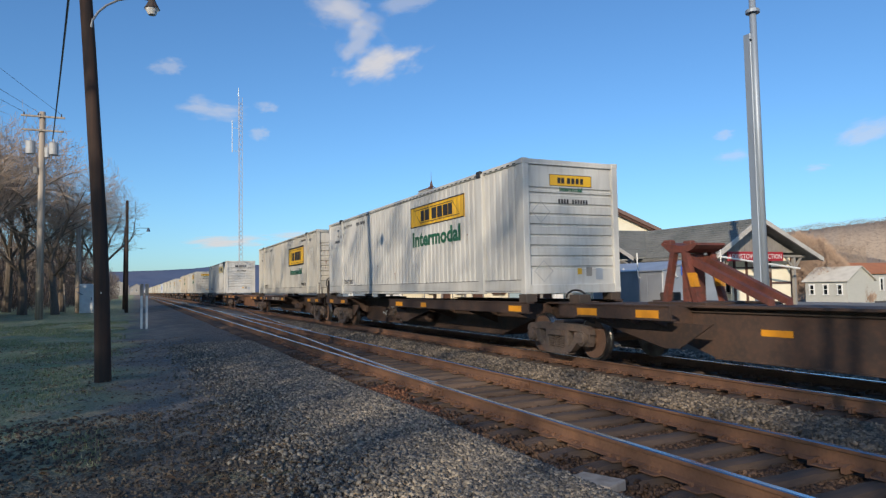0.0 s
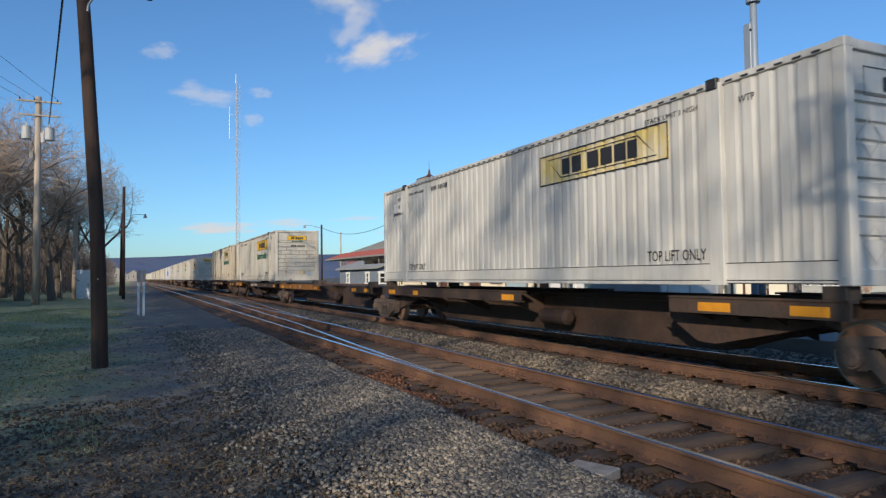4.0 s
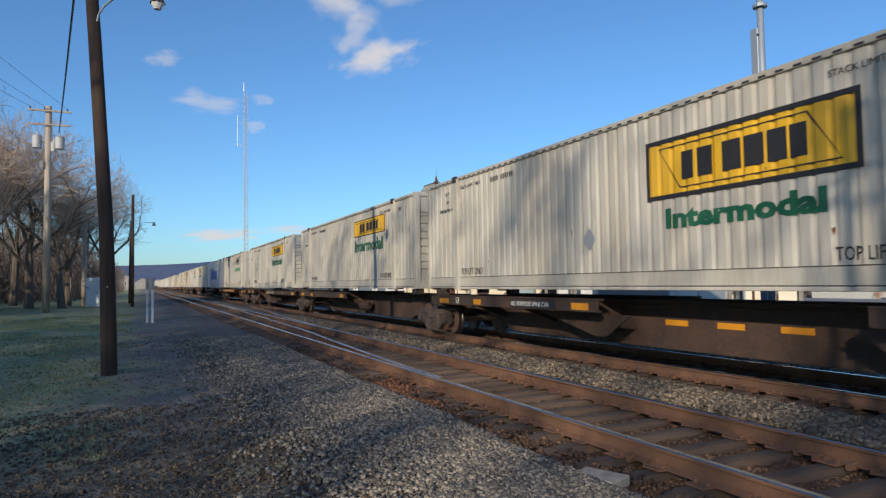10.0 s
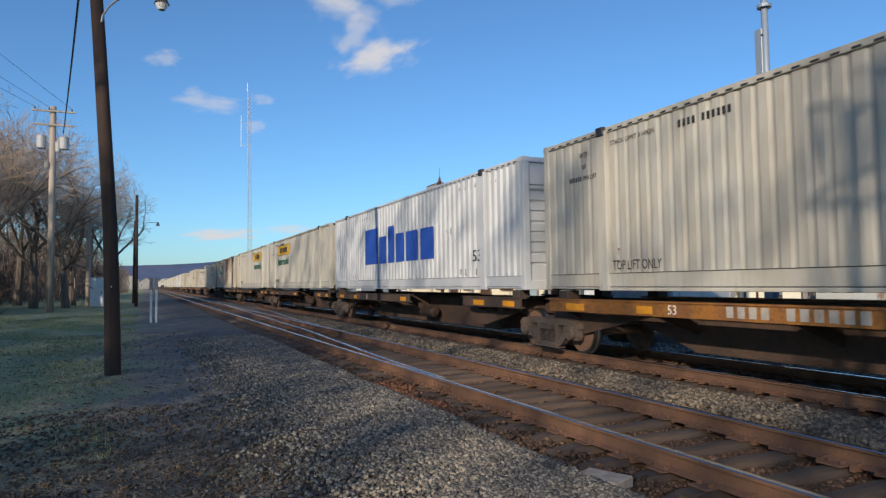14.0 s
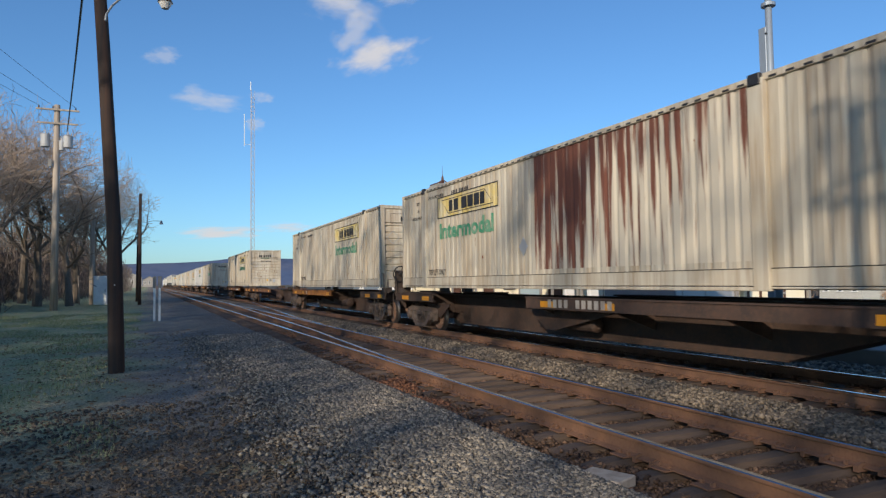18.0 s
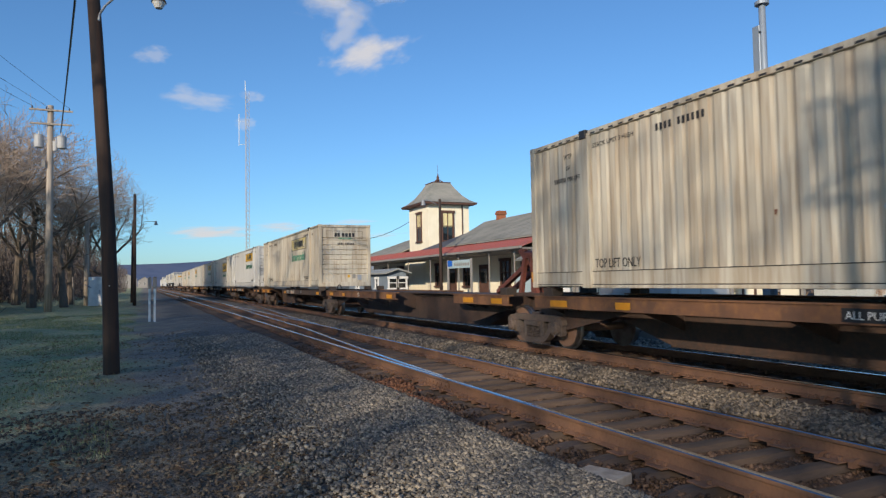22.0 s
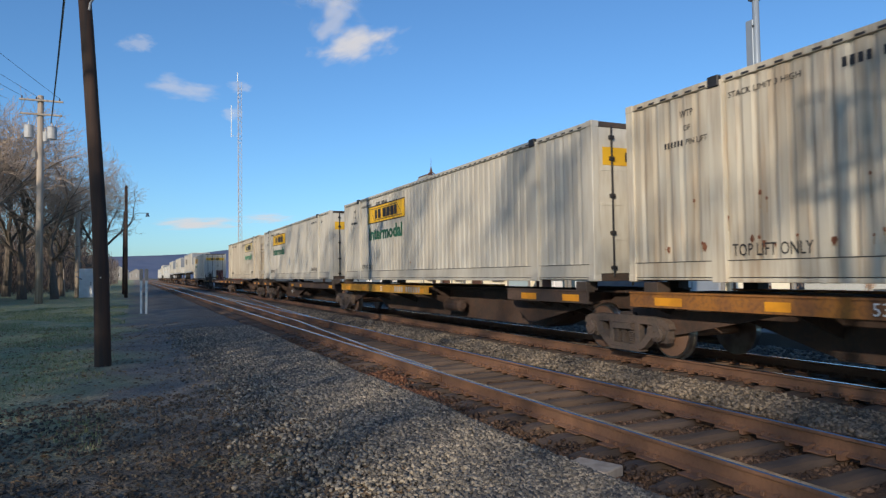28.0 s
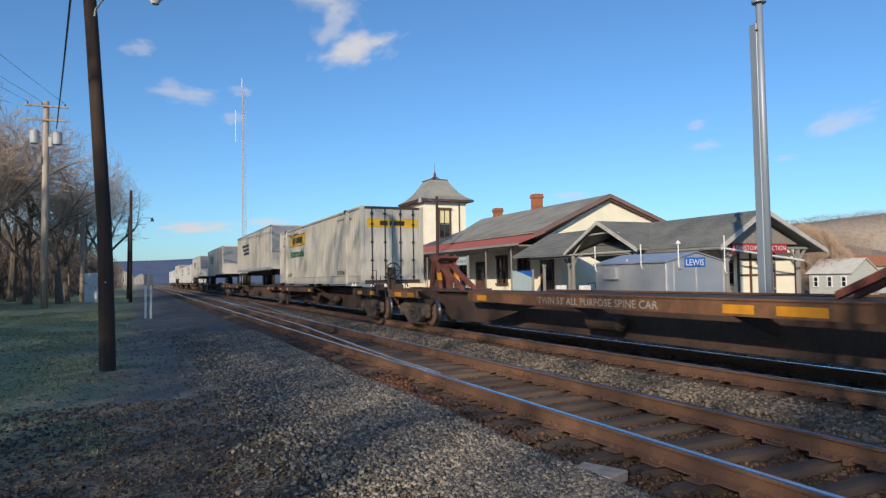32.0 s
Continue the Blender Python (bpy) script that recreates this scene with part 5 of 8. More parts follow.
# gaps left in the unseen twigs, by the ground on which the sun falls through: from x, y to x, y, half width, how open
LANES = ((2.75, 9.21, 2.89, 7.75, 0.35, 1), (2.87, 6.12, 2.63, 4.76, 0.5, 1), (1.75, 4.96, 2.86, 4.32, 0.45, 1), (2.4, 5.87, 1.65, 4.93, 0.3, 1), (2.06, 7.81, 0.86, 5.84, 0.35, 0.6),
         (2.76, 8.7, 1.68, 7.33, 0.3, 0.8), (-1.05, 7.92, -0.63, 6.25, 0.2, 0.6), (0.13, 6.82, 0.28, 5.79, 0.2, 0.5), (-0.34, 6.1, -0.05, 5.71, 0.2, 0.5), (2.1, 16.9, 2.54, 12.9, 0.5, 0.4),
         (3.96, 11.2, 3.8, 9.5, 0.35, 1), (5.68, 12.0, 6.9, 9.0, 0.5, 1), (6.4, 8.3, 7.0, 5.9, 0.45, 0.8), (3.8, 4.2, 4.7, 3.4, 0.3, 0.5), (10.0, 11.7, 10.8, 8.8, 0.6, 1), (-1.45, 15.2, -0.6, 14.4, 0.35, 0.9),
         (4.4, 8.8, 5.2, 7.8, 0.35, 0.7))


def shade_of(line, z):
    """How dense the added twigs stand at a place along the screen and a height, to shade ground and train."""
    if z < 18.0:
        gx = z / 0.543 - 24
        p = Vector((gx, line + gx + 24))
        lit = 0.0
        for x0, y0, x1, y1, r, k in LANES:
            a, d = Vector((x0, y0)), Vector((x1 - x0, y1 - y0))
            f = min(1.0, max(0.0, (p - a).dot(d) / d.dot(d)))
            lit = max(lit, k * (1 - ramp((p - a - d * f).length, r * 0.6, r * 1.3)))
        dense = 1.75 + 0.9 * noise.noise(Vector((p.x * 0.9, p.y * 0.45, 4.0)))
        if p.x > 3.3:   # thinner tops over the tracks
            dense = 0.9 + 1.5 * noise.noise(Vector((p.x * 0.7, p.y * 0.4, 6.0))) + 0.5 * ramp(p.y, 8.5, 5.0)
        return max(0.05, dense * (1 - 0.95 * lit))
    u = line + 0.76 * (z - 20)
    n = noise.noise(Vector((u * 0.5, z * 0.16, 31.0))) + 0.55 * noise.noise(Vector((u * 1.25, z * 0.3, 12.0)))
    thin = 1.0 - 0.5 * ramp(line, -16, -2) - 0.4 * ramp(line, 10, 30)
    return max(0.04, (0.5 + 1.7 * n) * thin * (1 - 0.4 * ramp(line, -20, -23)))


def unseen_shade_twigs():
    """An unseen screen of twigs added beside and behind the camera to shape the shade, low before the sun: fine leaning
    twigs, with lanes between the crowns.
    """
    rng = random.Random(35)
    vs, fs = [], []
    for i in range(52000):
        line, z = rng.uniform(-36, 45), 2.0 + 20.8 * rng.random() ** 0.8
        if rng.random() * 2.9 > shade_of(line, z):
            continue
        dx = rng.uniform(-1.5, 1.5)
        c = Vector((-24 + dx, line + dx, z - 0.543 * dx))
        way = Vector((rng.gauss(0, 0.5), rng.gauss(-0.6, 0.5), rng.gauss(0.8, 0.5))).normalized() * rng.uniform(0.3, 0.65)
        u = way.cross(Vector((0.66, 0.66, -0.36))).normalized() * rng.uniform(0.02, 0.05)
        k = len(vs)
        vs += [c - way - u, c - way + u, c + way + u * 0.6, c + way - u * 0.6]
        fs.append((k, k + 1, k + 2, k + 3))
    me = bpy.data.meshes.new("woods")
    me.from_pydata(vs, [], fs)
    me.materials.append(SCRUB)
    tagged(new("woods", me), "unseen screen of bare brown twigs added to cast dappled shade", "woods", kind="stuff")


def thicket(name, label, rows, seed, m, size=(0.1, 0.3)):
    """A dense hedge of twiggy clumps: rows of (x, y0, y1, depth, height, clumps)."""
    rng = random.Random(seed)
    vs, fs = [], []
    for x0, y0, y1, deep, high, count in rows:
        for i in range(count):
            x, y = x0 + rng.uniform(-deep, deep), rng.uniform(y0, y1)
            gap = noise.noise(Vector((x * 0.15, y * 0.33, 5.0))) + 0.5 * noise.noise(Vector((0, y * 0.9, 8.0)))
            top = high * (1.0 + 0.28 * noise.noise(Vector((x * 0.2, y * 0.2, 2.0))))
            z = top * rng.random() ** 0.9
            if gap < -0.27 and z > 1.0 and rng.random() < 0.93:
                continue
            a, b = rng.uniform(0, 6.28), rng.gauss(0, 0.45)
            s = rng.uniform(*size)
            u = Vector((math.cos(a), math.sin(a), 0)) * s * 0.16
            v = Vector((math.cos(a * 3.1) * math.sin(b), math.sin(a * 3.1) * math.sin(b), math.cos(b))) * s * rng.uniform(2.0, 4.2)
            c = Vector((x, y, max(0.0, z - v.z * 0.3)))
            k = len(vs)
            vs += [c - u, c + u, c + v * 0.6 + u * 0.9, c + v, c + v * 0.55 - u * 0.7]
            fs.append((k, k + 1, k + 2, k + 3, k + 4))
    me = bpy.data.meshes.new(name)
    me.from_pydata(vs, [], fs)
    me.materials.append(m)
    return tagged(new(name, me), label, "bushes", kind="stuff")


SCRUB = island_mat("scrub_twig", (0.06, 0.05, 0.05), (0.2, 0.16, 0.14), warm=(0.115, 0.095, 0.09))
thicket("thicket", "dense dark scrub and young trees along the verge", [(-20, 60, 130, 5.0, 6.0, 36000), (-17, 44, 62, 3.0, 6.0, 14000)], 31, SCRUB)
unseen_shade_twigs()
thicket("thicket", "dark low bush at the edge of the grass", [(-9.6, 50.5, 53.5, 0.9, 2.2, 900)], 32, SCRUB, (0.08, 0.2))
BRUSH = island_mat("brush_twig", (0.095, 0.078, 0.072), (0.28, 0.225, 0.195), warm=(0.17, 0.138, 0.122))
thicket("thicket", "brown undergrowth below the trees", [(-14, 84, 160, 6.5, 9.0, 50000), (-8, 120, 240, 3.5, 6.5, 16000), (-40, 110, 200, 20.0, 10.0, 20000)], 33, BRUSH)


def signal_mast_behind():
    """An unseen light steel mast with ladder and cage beside the camera, added and shaped to cast the shadow on the
    train.
    """
    p = base("signal_mast", pose(-4.0, -6.5, 0), "unseen thin mast with a ladder and railed platform, added for its shadow", "mast")
    for y, r, top in ((0.08, 0.075, 10.1), (-0.31, 0.07, 10.5)):
        bm = bmesh.new()
        tube(bm, (0, y, -0.2), (0, y, top), r, r * 0.9, 10)
        part("post", bm, GALV, p)
    for y in (0.63, 0.4):
        bm = bmesh.new()
        tube(bm, (0, y, 0.0), (0, y, 10.2), 0.022, sides=6)
        part("stile", bm, GALV, p)
    for a, b, r in (((0.65, 10.2), (0.08, 10.18), 0.03), ((0.05, 10.05), (-0.75, 10.06), 0.03), ((0.65, 9.05), (0.2, 9.25), 0.035), ((0.05, 9.25), (-0.6, 9.42), 0.035),
                    ((0.68, 8.97), (-0.31, 8.92), 0.04), ((-0.31, 8.95), (-0.8, 9.2), 0.04), ((0.02, 10.5), (-0.8, 10.47), 0.025), ((-0.75, 8.2), (-0.75, 10.5), 0.022)):
        bm = bmesh.new()
        tube(bm, (0, *a), (0, *b), r, sides=6)
        part("frame_bar", bm, GALV, p)
    for k in range(26):
        bm = bmesh.new()
        tube(bm, (0, 0.4, 0.5 + k * 0.32), (0, 0.63, 0.5 + k * 0.32), 0.012, sides=5)
        part("rung", bm, GALV, p)


signal_mast_behind()


# ---- hills and distance ----
def ridge(name, label, rows, material, depth, seed, rough=1.0, steps=160):
    """A wooded ridge along rows of (x, y, height), with an uneven crest."""
    rng = random.Random(seed)
    bm = bmesh.new()
    pts = []
    for (x0, y0, h0), (x1, y1, h1) in zip(rows, rows[1:]):
        for i in range(steps):
            k = i / steps
            pts.append((x0 + (x1 - x0) * k, y0 + (y1 - y0) * k, h0 + (h1 - h0) * k))
    pts.append(rows[-1])
    lay = []
    for f in (0.0, 0.35, 0.7, 1.0, 1.6):
        line = []
        for x, y, h in pts:
            d = Vector((x, y)).normalized()
            back = depth * f
            hh = (h + 4) * min(1.0, f ** 0.8) - 4 if f <= 1 else h * 0.4
            j = rough * (noise.noise(Vector((x * 0.02, y * 0.02, f * 3))) * 0.8 + rng.uniform(-0.35, 0.35)) * (0.3 + f if f <= 1 else 0)
            line.append(bm.verts.new((x + d.x * back, y + d.y * back, hh + j)))
        lay.append(line)
    for a, b in zip(lay, lay[1:]):
        for i in range(len(a) - 1):
            bm.faces.new((a[i], a[i + 1], b[i + 1], b[i]))
    return tagged(finish(name, bm, material, smooth=True), label, "hill", kind="structure")


ridge("backdrop", "brown leafless wooded hill behind the station", [(120, 230, 9), (205, 185, 20), (240, 180, 18), (290, 172, 8), (420, 120, 8), (560, 40, 10)], HILL, 70, 41, 1.0)
ridge("backdrop", "higher tan hillside with bare woods on its crest", [(330, 270, 37), (430, 235, 48), (560, 190, 56), (760, 90, 66)], HILL_FAR, 120, 43, 1.4)
ridge("backdrop", "wooded ridge on the horizon, blued to stand for haze", [(-900, 1500, 40), (-300, 1700, 52), (-60, 1750, 60), (60, 1750, 64), (130, 1740, 68), (220, 1720, 80), (420, 1600, 66), (900, 1400, 66), (1600, 1000, 70)], FAR_HILL, 300, 42, 0.5, 24)


def far_twigs(name, label, count, seed, place, reach, material):
    """Bare trees far off as fine forked twigs that fan upwards, one joined mesh; place gives x, y, foot and height of a clump."""
    rng = random.Random(seed)
    vs, fs = [], []
    for i in range(count):
        x, y, z0, h = place(rng)
        side = Vector((y, -x, 0)).normalized()
        c = Vector((x, y, z0 + h * rng.random() ** 0.6))
        for j in range(3):
            v = (side * rng.gauss(0, 0.55) + Vector((0, 0, rng.uniform(0.35, 1.0)))).normalized() * reach * rng.uniform(0.5, 1.2)
            u = side * reach * rng.uniform(0.012, 0.03)
            k = len(vs)
            vs += [c - u, c + u, c + v]
            fs.append((k, k + 1, k + 2))
    me = bpy.data.meshes.new(name)
    me.from_pydata(vs, [], fs)
    me.materials.append(material)
    tagged(new(name, me), label, "woods", kind="stuff")


def grove_place(rng):
    b = rng.uniform(44.5, 57.2)
    r = rng.uniform(112, 140)
    top = 10.2 * (1 - ramp(b, 53.2, 57.6)) ** 0.7 * (0.84 + 0.16 * ramp(b, 46, 50)) * (1 + 0.12 * noise.noise(Vector((b * 1.7, r * 0.05, 3.0))))
    return r * math.sin(radians(b)), r * math.cos(radians(b)), -1.8, max(0.8, top)


def slope_place(rng):
    """Woods on the nearer brown hillside."""
    k = rng.random()
    x, y, h = 180 + 90 * k, 198 - 22 * k, 17 + 3 * k - 7 * max(0.0, k - 0.6)
    d = Vector((x, y)).normalized()
    f = rng.random() ** 0.6
    return x + d.x * 70 * f, y + d.y * 70 * f, (h + 4) * f ** 0.8 - 5, 2.4


def crest_place(rng):
    k = rng.random()
    i = 0 if k < 0.4 else 1
    f = rng.random()
    (x0, y0, h0), (x1, y1, h1) = ((330, 270, 37), (430, 235, 48), (560, 190, 56))[i:i + 2]
    x, y, h = x0 + (x1 - x0) * f, y0 + (y1 - y0) * f, h0 + (h1 - h0) * f
    d = Vector((x, y)).normalized()
    up = 0.9 + 0.1 * rng.random() if rng.random() < 0.7 else rng.random() ** 0.5
    return x + d.x * 120 * up, y + d.y * 120 * up, (h + 4) * up ** 0.8 - 5, 4.5 * (1 + 0.5 * noise.noise(Vector((x * 0.06, y * 0.06, 1.0))))


ORANGE_TWIG = island_mat("orange_brown_twig", (0.3, 0.2, 0.145), (0.6, 0.43, 0.31), warm=(0.43, 0.3, 0.21))
TAN_TWIG = island_mat("tan_twig", (0.22, 0.17, 0.135), (0.46, 0.36, 0.28), warm=(0.33, 0.255, 0.2))
BLUE_TWIG = island_mat("dark_far_twig", (0.15, 0.13, 0.125), (0.36, 0.3, 0.26), warm=(0.24, 0.2, 0.175))
far_twigs("far_woods", "orange-brown bare grove behind the station", 34000, 44, grove_place, 1.0, ORANGE_TWIG)
far_twigs("far_woods", "tan bare woods on the nearer hillside", 9000, 46, slope_place, 1.5, TAN_TWIG)
far_twigs("far_woods", "dark bare trees on the far hillside", 8000, 45, crest_place, 1.7, BLUE_TWIG)


# ---- clouds ----
def cloud_material(name, most):
    m = bpy.data.materials.new(name)
    m.use_nodes = True
    n, l = m.node_tree.nodes, m.node_tree.links
    n.clear()
    out = n.new("ShaderNodeOutputMaterial")
    mix = n.new("ShaderNodeMixShader")
    tr = n.new("ShaderNodeBsdfTransparent")
    # the white of sunlit cloud is given as a glow of its own
    em = n.new("ShaderNodeEmission")
    em.inputs[0].default_value, em.inputs[1].default_value = (0.97, 0.94, 0.95, 1), 0.72
    tc = n.new("ShaderNodeTexCoord")
    oi = n.new("ShaderNodeObjectInfo")
    add = n.new("ShaderNodeVectorMath")
    add.operation = "ADD"
    mul = n.new("ShaderNodeMath")
    mul.operation = "MULTIPLY"
    mul.inputs[1].default_value = 37.0
    l.new(oi.outputs["Random"], mul.inputs[0])
    l.new(tc.outputs["Object"], add.inputs[0])
    l.new(mul.outputs[0], add.inputs[1])
    no = n.new("ShaderNodeTexNoise")
    no.inputs["Scale"].default_value, no.inputs["Detail"].default_value, no.inputs["Roughness"].default_value = 1.9, 8.0, 0.55
    l.new(add.outputs[0], no.inputs["Vector"])
    ln = n.new("ShaderNodeVectorMath")
    ln.operation = "LENGTH"
    l.new(tc.outputs["Object"], ln.inputs[0])
    fall = n.new("ShaderNodeMapRange")
    fall.interpolation_type = "SMOOTHSTEP"
    for k, v in zip(("From Min", "From Max", "To Min", "To Max"), (0.0, 1.0, 0.62, -0.8)):
        fall.inputs[k].default_value = v
    l.new(ln.outputs["Value"], fall.inputs[0])
    s = n.new("ShaderNodeMath")
    s.operation = "ADD"
    con = n.new("ShaderNodeMapRange")
    con.clamp = False
    for k, v in zip(("From Min", "From Max", "To Min", "To Max"), (0.3, 0.7, 0.0, 1.0)):
        con.inputs[k].default_value = v
    l.new(no.outputs[0], con.inputs[0])
    l.new(con.outputs[0], s.inputs[0])
    l.new(fall.outputs[0], s.inputs[1])
    r = n.new("ShaderNodeMapRange")
    r.interpolation_type = "SMOOTHSTEP"
    for k, v in zip(("From Min", "From Max", "To Min", "To Max"), (0.3, 1.25, 0.0, most)):
        r.inputs[k].default_value = v
    l.new(s.outputs[0], r.inputs[0])
    l.new(r.outputs[0], mix.inputs[0])
    l.new(tr.outputs[0], mix.inputs[1])
    l.new(em.outputs[0], mix.inputs[2])
    l.new(mix.outputs[0], out.inputs[0])
    return m


CLOUD, SOFT, FAINT = cloud_material("cloud", 0.9), cloud_material("soft_cloud", 0.47), cloud_material("faint_cloud", 0.35)
DRIFT = []


def cloud(bearing, up, wide, high, lean, m=None, label="small white drifting cloud"):
    """A thin sheet of cloud at 2 km; bearing and height in degrees from the eye; it drifts slowly along the sky."""
    bm = bmesh.new()
    quad(bm, [(-1, 0, -1), (1, 0, -1), (1, 0, 1), (-1, 0, 1)])
    c = finish("cloud", bm, m or CLOUD)
    c.visible_shadow = False
    tagged(c, label, "cloud", "clouds", kind="structure")
    c.scale = (2000 * math.tan(radians(wide)), 1, 2000 * math.tan(radians(high)))
    DRIFT.append((c, bearing, up, lean))


def cloud_pose(bearing, up, lean, t):
    b, e = radians(bearing - 0.075 * t), radians(up + 0.01 * t)
    at = Vector((math.sin(b) * math.cos(e), math.cos(b) * math.cos(e), math.sin(e))) * 2000 + Vector(EYE)
    return Matrix.Translation(at) @ Matrix.Rotation(-b, 4, "Z") @ Matrix.Rotation(e, 4, "X") @ Matrix.Rotation(radians(-lean), 4, "Y")


cloud(19.6, 18.5, 7.2, 3.4, 20)
cloud(16.6, 22.6, 6.4, 3.0, -15, SOFT)
cloud(17.6, 20.6, 4.2, 2.4, 40, SOFT)
cloud(21.6, 23.4, 4.6, 1.6, 15, FAINT)
cloud(16.67, 22.9, 3.92, 1.75, 5, SOFT)
cloud(5.6, 14.6, 5.0, 1.9, 0, SOFT)
cloud(10.0, 15.0, 1.9, 1.0, 0, FAINT)
cloud(9.4, 12.9, 1.6, 1.0, 0, FAINT)
cloud(2.15, 17.62, 2.4, 1.4, 5, FAINT)
cloud(6.6, 4.0, 6.4, 1.0, 2)
cloud(11.8, 4.5, 5.8, 1.0, 3)
cloud(57.87, 10.77, 4.89, 1.75, 12, SOFT)
cloud(47.76, 11.53, 1.63, 0.84, 0, FAINT)
cloud(48.4, 9.73, 3.2, 0.95, 0, FAINT)
cloud(37.57, 6.34, 3.92, 0.84, 0, FAINT)
cloud(54.02, 8.37, 1.96, 0.62, 0, FAINT)
cloud(17.8, 4.9, 4.0, 0.6, 3, SOFT)
cloud(20.5, 3.7, 3.4, 0.5, 3, SOFT)


# ---- the train ----
def travelled(t):
    """How far the train has rolled towards the camera's side by t seconds."""
    return 14.9 * t + 0.01 * t * t


MOVING = []   # (thing, place along the track at 0 s, height of its origin)


def corrugated(bm, x, out, y0, y1, z0, z1, pitch=0.272, depth=0.019, mat_i=0):
    """A wall in folds along y, on the plane x, whose crests stand out by depth to the side out."""
    n = max(1, round((y1 - y0) / pitch))
    step = (y1 - y0) / n
    prof = []
    for i in range(n):
        a = y0 + i * step
        prof += [(a, 0.0), (a + 0.12 * step, 0.0), (a + 0.3 * step, 1.0), (a + 0.82 * step, 1.0)]
    prof.append((y1, 0.0))
    lo = [bm.verts.new((x + out * depth * d, y, z0)) for y, d in prof]
    hi = [bm.verts.new((x + out * depth * d, y, z1)) for y, d in prof]
    for i in range(len(prof) - 1):
        f = bm.faces.new((lo[i], lo[i + 1], hi[i + 1], hi[i]) if out < 0 else (lo[i], hi[i], hi[i + 1], lo[i + 1]))
        f.material_index = mat_i


LIFT = 1.98   # the lifting posts stand this far from the ends


def container(paint, pitch=0.272):
    """A 53-foot box: near end at y = 0, floor at z = 0, centred on x."""
    c = base("container", Matrix(), "white steel intermodal container with corrugated sides", "container")
    W, L, H = BOX_W / 2, BOX_L, BOX_H
    for s in (-1, 1):
        bm = bmesh.new()
        xi = s * (W - 0.05)
        for a, b in ((0.12, LIFT - 0.12), (LIFT + 0.12, L - LIFT - 0.12), (L - LIFT + 0.12, L - 0.12)):
            corrugated(bm, xi, s, a, b, 0.315, H - 0.1, pitch, 0.019 if pitch < 0.29 else 0.045)
        part("side_wall", bm, paint, c)
        bm = bmesh.new()
        lo, hi = sorted((s * (W - 0.012), s * (W - 0.06)))
        box(bm, lo, hi, 0.17, L - 0.17, 0.072, 0.31, 0.006)
        part("lower_panel", bm, paint, c)
        # thin black strips stand in for the shadow gaps along the lower panel
        for z in (0.06, 0.308):
            bm = bmesh.new()
            lo, hi = sorted((s * (W - 0.006), s * (W - 0.05)))
            box(bm, lo, hi, 0.17, L - 0.17, z, z + 0.011)
            part("seam", bm, BLACK, c, "dark strip painting in the shadow gap at a panel edge")
        for y0, y1, z0, z1, nm in ((LIFT, L - LIFT, 0.0, 0.062, "bottom_rail"), (0.17, LIFT - 0.13, 0.03, 0.062, "end_rail"), (L - LIFT + 0.13, L - 0.17, 0.03, 0.062, "end_rail"), (0.17, L - 0.17, H - 0.1, H, "top_rail")):
            bm = bmesh.new()
            box(bm, s * W - (0.06 if s > 0 else 0), s * W + (0.06 if s < 0 else 0), y0, y1, z0, z1, 0.008)
            part(nm, bm, paint, c)
        for y in (LIFT, L - LIFT):
            bm = bmesh.new()
            box(bm, s * (W - 0.006) - 0.05, s * (W - 0.006) + 0.05, y - 0.13, y + 0.13, 0.0, H - 0.06, 0.006)
            post = part("lift_post", bm, paint, c)
            bm = bmesh.new()
            box(bm, s * W - 0.07, s * W + 0.07 * 0.1, y - 0.1, y + 0.1, H - 0.15, H + 0.012, 0.008)
            part("lift_casting", bm, BLACK, post, "black lifting casting")
        for y in (0.085, L - 0.085):
            bm = bmesh.new()
            box(bm, s * (W - 0.08) - 0.08, s * (W - 0.08) + 0.08, y - 0.085, y + 0.085, 0.0, H, 0.01)
            post = part("corner_post", bm, paint, c)
            for z in (0.06, H - 0.05):
                bm = bmesh.new()
                box(bm, s * (W - 0.078) - 0.085, s * (W - 0.078) + 0.085, y - 0.09, y + 0.09, z - 0.06, z + 0.062, 0.012)
                part("corner_casting", bm, paint, post)
    # flat black dashes on the top rail, spaced like the folds
    bm = bmesh.new()
    for y0, n, step in ((LIFT + 0.2, 44, 0.2716), (0.3, 6, 0.27), (L - LIFT + 0.2, 6, 0.27)):
        for i in range(n):
            y = y0 + i * step
            quad(bm, [(-W - 0.003, y + 0.13, H - 0.088), (-W - 0.003, y, H - 0.088), (-W - 0.003, y, H - 0.056), (-W - 0.003, y + 0.13, H - 0.056)])
    tagged(part("slotted_trim", bm, BLACK, c, "row of dark dashes along the top rail"), kind="stuff")
    bm = bmesh.new()
    box(bm, -W + 0.05, W - 0.05, 0.1, L - 0.1, H - 0.05, H - 0.012)
    for i in range(40):
        y = 0.4 + i * (L - 0.8) / 39
        box(bm, -W + 0.08, W - 0.08, y - 0.07, y + 0.07, H - 0.014, H - 0.002)
    part("roof", bm, paint, c)
    bm = bmesh.new()
    box(bm, -W + 0.06, W - 0.06, 0.1, L - 0.1, 0.02, 0.15)
    part("floor_frame", bm, STEEL_DARK, c)
    return c


